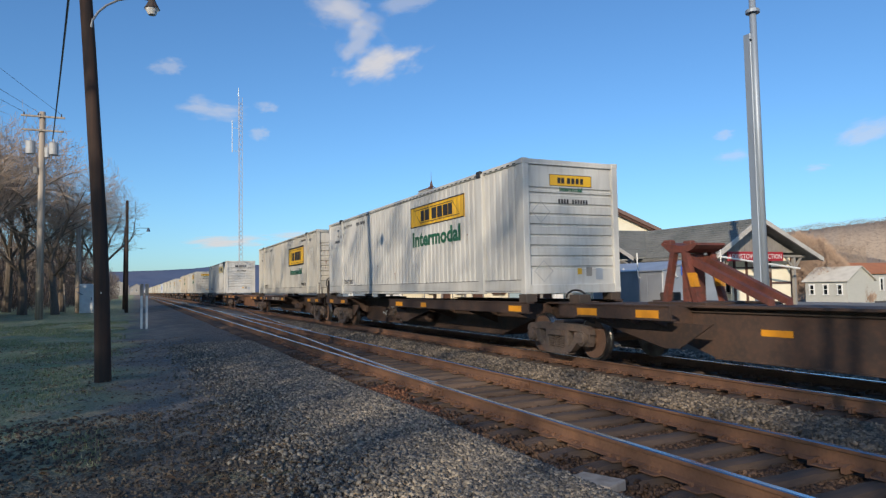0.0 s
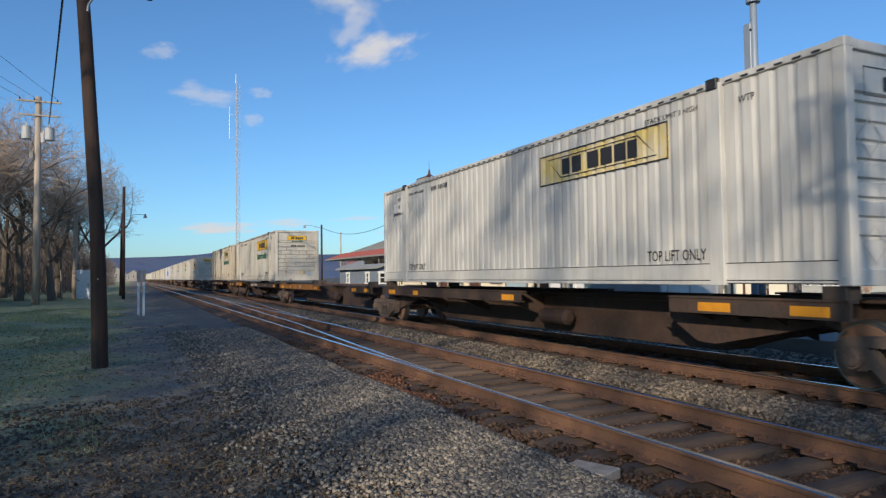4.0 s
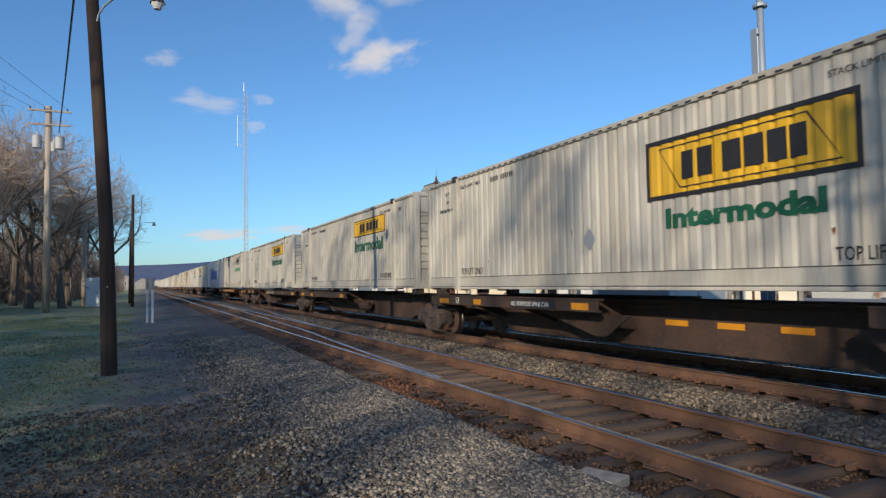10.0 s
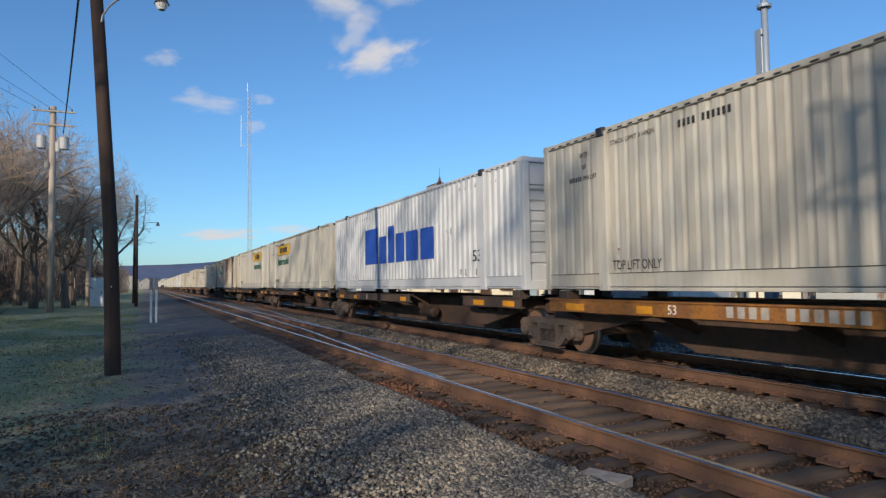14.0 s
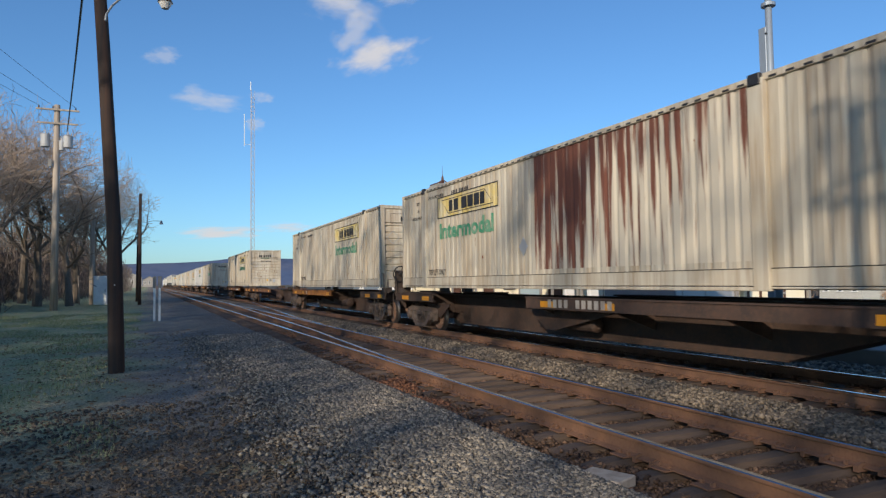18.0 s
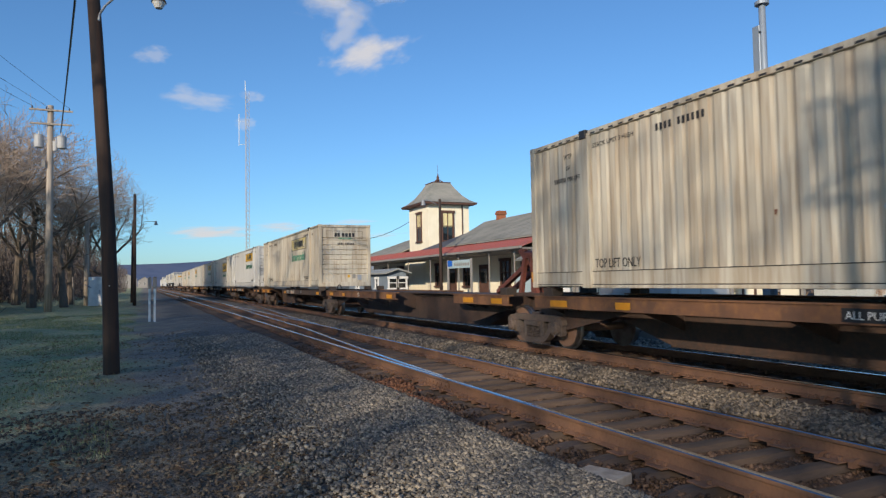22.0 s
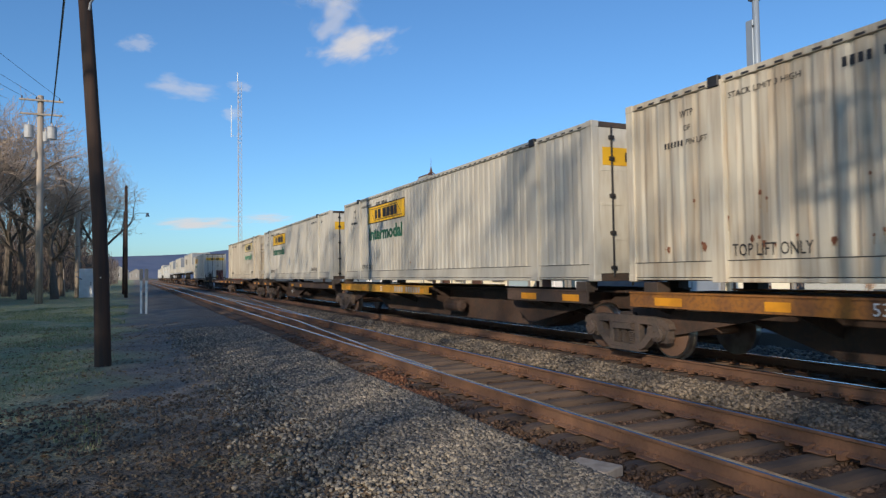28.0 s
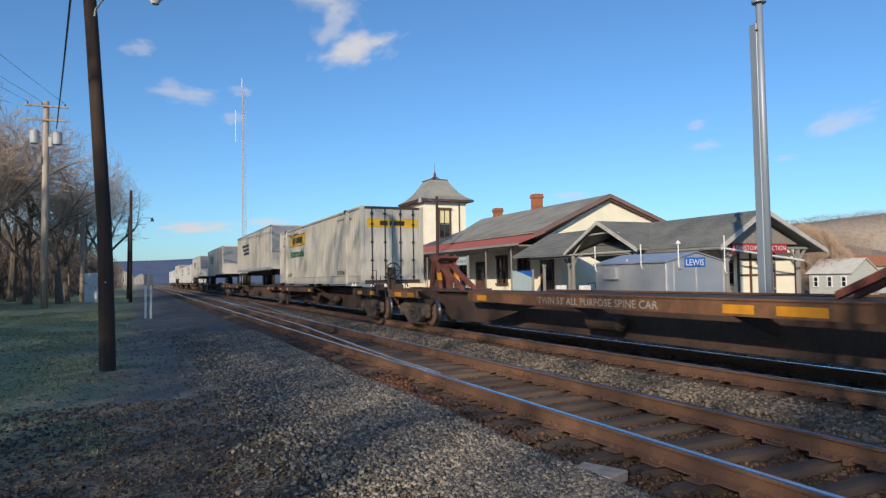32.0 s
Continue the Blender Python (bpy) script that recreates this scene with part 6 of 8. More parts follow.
def panel_end(c, paint, near):
    """The closed end with pressed ribs across it."""
    W, H = BOX_W / 2 - 0.16, BOX_H
    s = 1 if near else -1
    y0 = 0.05 if near else BOX_L - 0.05
    bm = bmesh.new()
    prof = [(0.0, 0.0), (0.17, 0.0)]
    z = 0.55
    while z < H - 0.75:
        prof += [(z, 0.0), (z + 0.02, 1.0), (z + 0.05, 1.0), (z + 0.07, 0.0)]
        z += 0.235
    prof += [(H - 0.68, 0.0), (H - 0.66, 1.0), (H - 0.63, 1.0), (H - 0.61, 0.0), (H, 0.0)]
    lo = [bm.verts.new((-W, y0 + s * 0.045 * d, zz)) for zz, d in prof]
    hi = [bm.verts.new((W, y0 + s * 0.045 * d, zz)) for zz, d in prof]
    for i in range(len(prof) - 1):
        f = bm.faces.new((lo[i], hi[i], hi[i + 1], lo[i + 1]))
        if not near:
            f.normal_flip()
    end = part("end_wall", bm, paint, c)
    for z0, z1 in ((0.0, 0.2), (H - 0.12, H)):
        bm = bmesh.new()
        box(bm, -W, W, min(y0 - s * 0.045, y0 + s * 0.09), max(y0 - s * 0.045, y0 + s * 0.09), z0, z1, 0.008)
        part("end_sill" if z0 == 0 else "end_header", bm, paint, c)
    return end


def door_end(c, paint, near):
    """The end with two doors, their lock rods and hinges."""
    W, H = BOX_W / 2 - 0.16, BOX_H
    y0 = 0.04 if near else BOX_L - 0.04
    s = -1 if near else 1
    for side in (-1, 1):
        bm = bmesh.new()
        x0, x1 = (side * 0.012, side * W) if side > 0 else (side * W, side * 0.012)
        box(bm, x0, x1, y0 - 0.025, y0 + 0.025, 0.14, H - 0.1, 0.008)
        for z in (0.8, 1.45, 2.1):
            box(bm, x0 + 0.05, x1 - 0.05, y0 - 0.034, y0 + 0.034, z - 0.03, z + 0.03)
        door = part("door", bm, paint, c)
        for k in (0.28, 0.75):
            bm = bmesh.new()
            x = side * W * k
            tube(bm, (x, y0 + s * 0.055, 0.08), (x, y0 + s * 0.055, H - 0.06), 0.02, sides=6)
            for z in (0.25, 0.9, 1.6, 2.3, 2.7):
                box(bm, x - 0.05, x + 0.05, y0 + s * 0.05 - 0.03, y0 + s * 0.05 + 0.03, z - 0.035, z + 0.035)
            part("lock_rod", bm, BLACK if paint is not BOX_GREY else STEEL_DARK, door, "dark lock rod with its guides")
    bm = bmesh.new()
    box(bm, -W, W, y0 - 0.04, y0 + 0.04, H - 0.1, H, 0.008)
    part("door_header", bm, STEEL_DARK, c)
    bm = bmesh.new()
    box(bm, -W, W, y0 - 0.04, y0 + 0.04, 0.0, 0.13, 0.008)
    part("door_sill", bm, STEEL_DARK, c)


SIDE = -BOX_W / 2 + 0.05 - 0.019   # crests of the folds on the side that faces the near track


def turn_side(y, z):
    """Pose of words on the near side: they run from the far end to the near one."""
    return Matrix.Translation((SIDE - 0.006, y, z)) @ Matrix.Rotation(radians(-90), 4, "Z")


def bar(bm, y0, y1, z0, z1, mat_i=0, x=None):
    x = SIDE - 0.005 if x is None else x
    quad(bm, [(x, y1, z0), (x, y0, z0), (x, y0, z1), (x, y1, z1)], mat_i)


def ring_part(name, c, x, pts, e, label):
    """A thin painted outline round four corners (y, z), in one piece."""
    cy, cz = sum(p[0] for p in pts) / 4, sum(p[1] for p in pts) / 4
    bm = bmesh.new()
    a = [bm.verts.new((x, y, z)) for y, z in pts]
    b = [bm.verts.new((x, y - e * (1 if y > cy else -1), z - e * (1 if z > cz else -1))) for y, z in pts]
    for i in range(4):
        bm.faces.new((a[i], a[(i + 1) % 4], b[(i + 1) % 4], b[i]))
    part(name, bm, BLACK, c, label)


def folded_sheet(bm, y0, y1, z0, z1, lift):
    """A coat of paint or rust that follows the folds between the lifting posts."""
    n = round((BOX_L - 2 * LIFT - 0.24) / 0.272)
    k = (BOX_L - 2 * LIFT - 0.24) / n
    def fold(y):
        f = ((y - LIFT - 0.12) / k) % 1.0
        return 1.0 if 0.3 <= f <= 0.82 else 0.0 if f <= 0.12 else (f - 0.12) / 0.18 if f < 0.3 else (1 - f) / 0.18
    ys = sorted({y0, y1} | {y for i in range(n) for y in (LIFT + 0.12 + (i + f) * k for f in (0.0, 0.12, 0.3, 0.82)) if y0 < y < y1})
    lo = [bm.verts.new((SIDE + 0.019 * (1 - fold(y)) - lift, y, z0)) for y in ys]
    hi = [bm.verts.new((SIDE + 0.019 * (1 - fold(y)) - lift, y, z1)) for y in ys]
    for i in range(len(ys) - 1):
        bm.faces.new((lo[i], lo[i + 1], hi[i + 1], hi[i]))


def logo(c, style, at, ground, word):
    """The maker's panel on the side as plain shapes: style big, plain, pale or outline; at: its near edge from the near end."""
    top = MARK_H - 0.28
    w, h = 3.7, 0.62
    if style == "big":
        top, h = MARK_H - 0.45, 0.98
    if ground:
        bm = bmesh.new()
        folded_sheet(bm, at, at + w, top - h, top, 0.003)
        part("panel", bm, ground, c, "yellow name panel")
    x = SIDE - 0.007
    e = 0.075 if style == "big" else 0.03
    ring_part("panel_border", c, x, [(at, top), (at + w, top), (at + w, top - h), (at, top - h)], e, "dark border of the panel")
    m = 0.2 * h
    ring_part("panel_scroll", c, x, [(at + 0.7, top - e - 0.07), (at + w - 0.3, top - e - 0.07), (at + w - 0.75, top - h + e + 0.07), (at + 0.25, top - h + e + 0.07)], 0.02, "thin dark slanting outline")
    yf, yn, zb, zt = at + w - 0.8, at + 0.72, top - h + m + e, top - m - e
    for k0, k1 in ((0.0, 0.11), (0.15, 0.285), (0.37, 0.525), (0.55, 0.7), (0.725, 0.865), (0.885, 1.0)):   # one bar for each letter of the name
        bm = bmesh.new()
        bar(bm, yf - k1 * (yf - yn), yf - k0 * (yf - yn), zb, zt, 0, x)
        part("name_bar", bm, BLACK, c, "dark bar of a name")
    if word:
        words("lettering", "Intermodal", 0.6 if style != "big" else 0.42, 3.3 if style != "big" else 2.8, word, c,
              turn_side(at + w - (0.15 if style != "big" else 0.42), top - h - (0.57 if style != "big" else 0.46)), "green painted word", 0.02)


def end_logo(c, ground, word=None):
    """The small panel high on the closed end that faces the camera."""
    y = 0.045
    z1, w, h = (MARK_H - 0.22, 1.15, 0.26) if ground else (MARK_H - 0.2, 1.8, 0.37)
    bm = bmesh.new()
    if ground:
        quad(bm, [(-w / 2, y, z1 - h), (w / 2, y, z1 - h), (w / 2, y, z1), (-w / 2, y, z1)], 1)
    y -= 0.003
    def eb(x0, x1, a, b):
        quad(bm, [(x0, y, a), (x1, y, a), (x1, y, b), (x0, y, b)])
    for a, b in ((z1 - 0.012, z1), (z1 - h, z1 - h + 0.012)):
        eb(-w / 2, w / 2, a, b)
    eb(-w / 2, -w / 2 + 0.012, z1 - h, z1)
    eb(w / 2 - 0.012, w / 2, z1 - h, z1)
    k0 = h / 0.26
    for k in (-0.36, -0.26, -0.1, 0.02, 0.14, 0.26):
        eb(k * k0, (k + 0.085) * k0, z1 - 0.2 * k0, z1 - 0.07 * k0)
    part("end_panel", bm, [BLACK, ground or BLACK], c, "small name panel on the end")
    bm = bmesh.new()
    for i in range(11):
        if i != 4:
            quad(bm, [(-0.35 + i * 0.075, y, 2.02), (-0.3 + i * 0.075, y, 2.02), (-0.3 + i * 0.075, y, 2.12), (-0.35 + i * 0.075, y, 2.12)])
    tagged(part("stencilled_number", bm, BLACK, c, "small dark bars of a number"), kind="stuff")
    bm = bmesh.new()
    quad(bm, [(0.62, 0.04, 0.3), (0.82, 0.04, 0.3), (0.82, 0.04, 0.56), (0.62, 0.04, 0.56)])
    part("data_plate", bm, ALU, c, "bare metal data plate")
    for x0, x1, z0, zt, m in ((0.12, 0.24, 0.42, 0.56, YELLOW), (0.36, 0.52, 0.38, 0.58, GREY_TRIM)):
        bm = bmesh.new()
        quad(bm, [(x0, 0.041, z0), (x1, 0.041, z0), (x1, 0.041, zt), (x0, 0.041, zt)])
        part("sticker", bm, m, c)
    for xc, zc in ((-0.78, 0.5), (-0.82, 1.82)):
        bm = bmesh.new()
        v = [bm.verts.new((xc + dx * r, 0.0395, zc + dz * r)) for r in (0.25, 0.22) for dx, dz in ((1, 0), (0, 1), (-1, 0), (0, -1))]
        for i in range(4):
            bm.faces.new((v[i], v[(i + 1) % 4], v[4 + (i + 1) % 4], v[4 + i]))
        part("placard", bm, ALU_DULL, c, "empty diamond placard frame")
    if word:
        words("lettering", "Intermodal", 0.15, 0.62, word, c, Matrix.Translation((-0.31, 0.041, MARK_H - 0.6)), "small green word", 0.004)


def door_logo(c, ground):
    """The wide panel across both doors, as plain shapes."""
    bm = bmesh.new()
    z0, z1 = MARK_H - 0.72, MARK_H - 0.38
    for x0, x1 in ((-1.05, -0.04), (0.04, 1.05)):
        quad(bm, [(x0, 0.008, z0), (x1, 0.008, z0), (x1, 0.008, z1), (x0, 0.008, z1)], 1)
    for x0, x1 in ((-0.52, -0.2), (-0.12, -0.03), (0.05, 0.5)):
        quad(bm, [(x0, 0.005, z0 + 0.08), (x1, 0.005, z0 + 0.08), (x1, 0.005, z1 - 0.08), (x0, 0.005, z1 - 0.08)], 0)
    part("end_panel", bm, [BLACK, ground or YELLOW], c, "yellow name panel across the doors")


LABELS = {}


def stencil(c, text, size, width, y, z):
    """Black stencilled words on the near side, which share one mesh."""
    if text not in LABELS:
        me = letters(text, size)
        xv = [v.co.x for v in me.vertices]
        me.transform(Matrix.Diagonal((width / (max(xv) - min(xv)), 1, 1, 1)) @ Matrix.Translation((-min(xv), 0, 0)))
        me.materials.append(BLACK)
        LABELS[text] = me
    o = new("lettering", LABELS[text])
    o.parent, o.matrix_basis = c, turn_side(y, z)


def stencils(c, near_too=True):
    for far in ((True, False) if near_too else (True,)):
        y0 = BOX_L - LIFT - 0.2 if far else LIFT + 1.5
        stencil(c, "TOP LIFT ONLY", 0.245, 1.25, y0, 0.375)
        stencil(c, "STACK LIMIT 3 HIGH", 0.12, 1.15, y0, MARK_H - 0.26)
        yw = BOX_L - LIFT + 0.75 if far else LIFT - 0.4
        stencil(c, "WTP", 0.15, 0.27, yw, MARK_H - 0.34)
        if far:
            stencil(c, "OF", 0.13, 0.14, yw - 0.07, MARK_H - 0.56)
            stencil(c, "PIN LIFT", 0.13, 0.42, yw - 0.12, MARK_H - 0.78)
            bm = bmesh.new()
            for k in range(6):
                bar(bm, yw - 0.05 + k * 0.07, yw - 0.008 + k * 0.07, MARK_H - 0.78, MARK_H - 0.69)
            part("name_bar", bm, BLACK, c, "dark bar of a name")
    bm = bmesh.new()
    for k in range(11):
        if k != 4:
            q = BOX_L - LIFT - 1.9 - k * 0.1
            bar(bm, q - 0.06, q, MARK_H - 0.3, MARK_H - 0.18)
    tagged(part("stencilled_number", bm, BLACK, c, "small dark bars of a number"), kind="stuff")


def rust_spots(c, seed, count, z_top):
    """Rusty scars where the paint has broken, low on the side most of all, with streaks run down from them."""
    rng = random.Random(seed)
    bm, runs = bmesh.new(), bmesh.new()
    for i in range(count):
        low = rng.random() < 0.55 and count > 10
        y, z = rng.uniform(0.6, BOX_L - 0.6), rng.uniform(0.5, 0.62) if low else 0.5 + (z_top - 0.5) * rng.random() ** 1.4
        s = rng.uniform(0.015, 0.055) if low else rng.uniform(0.008, 0.04)
        n = 8
        bm.faces.new([bm.verts.new((SIDE - 0.005, y - s * rng.uniform(0.5, 1) * math.cos(6.283 * k / n), z + s * rng.uniform(0.6, 1.5) * math.sin(6.283 * k / n))) for k in range(n)])
        w, d = s * rng.uniform(0.2, 0.5), rng.uniform(0.05, 0.3)
        d = min(d, z - 0.45)
        bar(runs, y - w, y + w, z - d, z, 0, SIDE - 0.003)
    tagged(part("rust_scarring", bm, RUST, c, "rusty scars in the paint"), kind="stuff")
    tagged(part("rust_streaking", runs, RUST_RUN, c, "faint brown streaks below the scars"), kind="stuff")


def rusted_paint():
    """Cream paint broken by streaks of red rust, densest towards the far end of the patch."""
    m = bpy.data.materials.new("rusted_box_paint")
    m.use_nodes = True
    n, l = m.node_tree.nodes, m.node_tree.links
    b = n["Principled BSDF"]
    b.inputs["Roughness"].default_value = 0.8
    tc = n.new("ShaderNodeTexCoord")
    def streaks(sy, sz):
        mp = n.new("ShaderNodeMapping")
        mp.inputs["Scale"].default_value = (1, sy, sz)
        l.new(tc.outputs["Object"], mp.inputs[0])
        t = n.new("ShaderNodeTexNoise")
        t.inputs["Scale"].default_value, t.inputs["Detail"].default_value = 1.0, 5.0
        l.new(mp.outputs[0], t.inputs["Vector"])
        return t.outputs[0]
    def mth(op, p, q):
        k = n.new("ShaderNodeMath")
        k.operation = op
        for i, v in enumerate((p, q)):
            if isinstance(v, float):
                k.inputs[i].default_value = v
            else:
                l.new(v, k.inputs[i])
        return k.outputs[0]
    def rng(v, a, c, lo, hi):
        r = n.new("ShaderNodeMapRange")
        for key, val in zip(("From Min", "From Max", "To Min", "To Max"), (a, c, lo, hi)):
            r.inputs[key].default_value = val
        l.new(v, r.inputs[0])
        return r.outputs[0]
    sep = n.new("ShaderNodeSeparateXYZ")
    l.new(tc.outputs["Object"], sep.inputs[0])
    far = rng(sep.outputs[1], 2.6, 7.5, -0.1, 0.12)
    high = rng(sep.outputs[2], 0.5, 2.6, -0.1, 0.06)
    amount = mth("ADD", mth("ADD", streaks(7.0, 0.35), mth("MULTIPLY", mth("SUBTRACT", streaks(40.0, 2.0), 0.5), 0.25)), mth("ADD", far, high))
    mix = n.new("ShaderNodeMix")
    mix.data_type = "RGBA"
    mix.inputs["A"].default_value, mix.inputs["B"].default_value = (0.55, 0.5, 0.41, 1), (0.15, 0.055, 0.036, 1)
    l.new(rng(amount, 0.46, 0.57, 0.0, 1.0), mix.inputs["Factor"])
    l.new(mix.outputs["Result"], b.inputs["Base Color"])
    return m


BOX_RUST = rusted_paint()


def rust_sheet(c, y0, y1, z0, z1):
    bm = bmesh.new()
    folded_sheet(bm, y0, y1, z0, z1, 0.002)
    part("rust_patch", bm, BOX_RUST, c, "large patch of red-brown rust over the folds")


def placard(c, y, z, m):
    bm = bmesh.new()
    x = SIDE - 0.006
    bm.faces.new([bm.verts.new(p) for p in ((x, y - 0.2, z), (x, y, z + 0.22), (x, y + 0.2, z), (x, y, z - 0.22))])
    part("placard", bm, m, c, "diamond placard holder")


def end_stains(c, seed):
    rng = random.Random(seed)
    bm = bmesh.new()
    for i in range(16):
        x, z, w = rng.uniform(-1.0, 1.0), 0.48 + 0.235 * rng.randrange(7), rng.uniform(0.006, 0.022)
        quad(bm, [(x - w, 0.048, z - rng.uniform(0.02, 0.1)), (x + w * 0.4, 0.048, z - rng.uniform(0.02, 0.1)), (x + w, 0.048, z + 0.12), (x - w, 0.048, z + 0.12)])
    tagged(part("rust_staining", bm, RUST, c, "brown rust stains below the ribs"), kind="stuff")


RUST_RUN = mat("rust_run", (0.42, 0.33, 0.23), 0.8, second=(0.32, 0.22, 0.13), scale=9, amount=0.6)
RUST = mat("rust", (0.17, 0.06, 0.03), 0.9, second=(0.3, 0.13, 0.07), scale=12, amount=0.7, third=(0.08, 0.03, 0.02), scale3=60)
BOXES = [   # near end along the train, logo style, panel ground, word, doors at the near end
    (12.5, "plain", YELLOW, GREEN, False), (30.8, "big", YELLOW, GREEN, False), (64.9, "plain", PALE_YELLOW, None, False),
    (99.9, "plain", YELLOW, GREEN, False), (118.2, "pale", PALE_YELLOW, GREEN, False), (152.0, "big", YELLOW, GREEN, False),
    (169.1, "plain", YELLOW, GREEN, False), (187.55, "plain", YELLOW, GREEN, False), (206.4, "outline", None, PALE_GREEN, False),
    (240.5, "plain", YELLOW, GREEN, True), (257.7, "plain", YELLOW, GREEN, False), (276.1, "plain", PALE_YELLOW, PALE_GREEN, True),
    (294.5, "pale", PALE_YELLOW, PALE_GREEN, False), (328.95, "plain", PALE_YELLOW, GREEN, False), (364.4, "pale", PALE_YELLOW, PALE_GREEN, False),
    (383.1, "plain", YELLOW, GREEN, False), (400.8, "big", YELLOW, GREEN, False), (418.0, "plain", YELLOW, GREEN, False),
    (435.1, "plain", YELLOW, GREEN, True), (453.55, "plain", YELLOW, GREEN, True), (471.9, "pale", PALE_YELLOW, PALE_GREEN, False),
    (511.6, "plain", YELLOW, GREEN, True),
]
white_plain = container(BOX_WHITE)
panel_end(white_plain, BOX_WHITE, True)
door_end(white_plain, BOX_WHITE, False)
white_turned = container(BOX_WHITE)
door_end(white_turned, BOX_WHITE, True)
panel_end(white_turned, BOX_WHITE, False)
first = {False: white_plain, True: white_turned}
used = set()
n_box = 0
for u, style, ground, word, doors in BOXES:
    m = pose(MAIN_X, u, BOTTOM)
    if doors in used:
        c = copy_thing(first[doors], m)
        for o in list(c.children_recursive):   # the copy gets its own lettering
            if o.name.split(".")[0] in ("panel", "panel_border", "panel_scroll", "name_bar", "lettering", "end_panel", "stencilled_number", "data_plate", "rust_scarring", "rust_streaking", "rust_patch", "sticker", "placard", "rust_staining"):
                bpy.data.objects.remove(o)
    else:
        c = first[doors]
        c.matrix_basis = m
        used.add(doors)
    logo(c, style, {31: 2.83, 152: 3.08, 258: 2.8}.get(round(u), 2.95) if not doors else BOX_L - 6.6, ground, word)
    if not doors:
        end_logo(c, ground if ground is YELLOW else None, word)
    else:
        door_logo(c, ground)
    stencils(c, round(u) % 3 != 0)
    n_box += 1
    if round(u) in (118, 418, 364, 294, 471, 472):
        rust_spots(c, 50 + n_box, 70 if round(u) in (118, 418) else 22, 1.6)
        tagged(c, "dirty white corrugated container with rust scars on its side")
    else:
        rust_spots(c, 50 + n_box, 6, 2.4)
    if round(u) == 276:
        rust_sheet(c, LIFT + 0.14, 7.9, 0.42, BOX_H - 0.1)
        tagged(c, "white corrugated container with a large rust-red patch")
    if not doors and n_box % 2 == 0:
        end_stains(c, 70 + n_box)
    if n_box % 3 != 1:
        placard(c, 8.4, 0.95, (ALU, BOX_WHITE)[n_box % 2])
    tagged(c, group="containers on the train")
    other = BOX_STAINED if round(u) in (118, 276, 294, 329, 364, 418, 472) else BOX_COOL if round(u) in (12, 65, 383) else None
    for o in c.children_recursive:   # each box has weathered in its own way
        if o.type == "MESH" and o.material_slots and o.material_slots[0].material in (BOX_WHITE, BOX_STAINED, BOX_COOL):
            o.material_slots[0].link = "OBJECT"
            o.material_slots[0].material = other or BOX_WHITE
    MOVING.append((c, u, BOTTOM))


def silver_box(u):
    """The silver box with deep folds and a large blue name, given as plain blue shapes."""
    c = container(BOX_GREY, 0.31)
    panel_end(c, BOX_GREY, True)
    door_end(c, BOX_GREY, False)
    c.matrix_basis = pose(MAIN_X, u, BOTTOM)
    tagged(c, "silver-grey container with deep folds and large blue shapes", "container", "containers on the train")
    x = SIDE - 0.033
    z0 = 0.9
    def blocks(bm, rows):
        for a, b, lo, hi in rows:   # from the far end of the word
            bar(bm, 11.75 - b, 11.75 - a, z0 + lo, z0 + hi, 0, x)
    shapes = [[(0.0, 1.47, 0, 1.3)], [(1.65, 2.42, 0, 0.95)], [(2.62, 3.2, 0, 1.25)], [(3.4, 4.15, 0, 0.95)], [(4.35, 5.35, 0, 0.95)], [(5.6, 6.6, 0, 0.95)]]
    for k, rows in enumerate(shapes):
        bm = bmesh.new()
        blocks(bm, rows)
        part("blue_shape", bm, BLUE, c, "large blue painted shape")
    words("lettering", "53'", 0.42, 0.62, BLACK, c, Matrix.Translation((-0.02, 0, 0)) @ turn_side(2.6, 0.72), "dark size mark")
    stencils(c)
    placard(c, 4.1, 1.62, ALU)
    MOVING.append((c, u, BOTTOM))


silver_box(223.4)


NOSE_GREY = mat("blue_grey_nose_paint", (0.17, 0.19, 0.22), 0.6, second=(0.25, 0.27, 0.3), scale=3, amount=0.6)


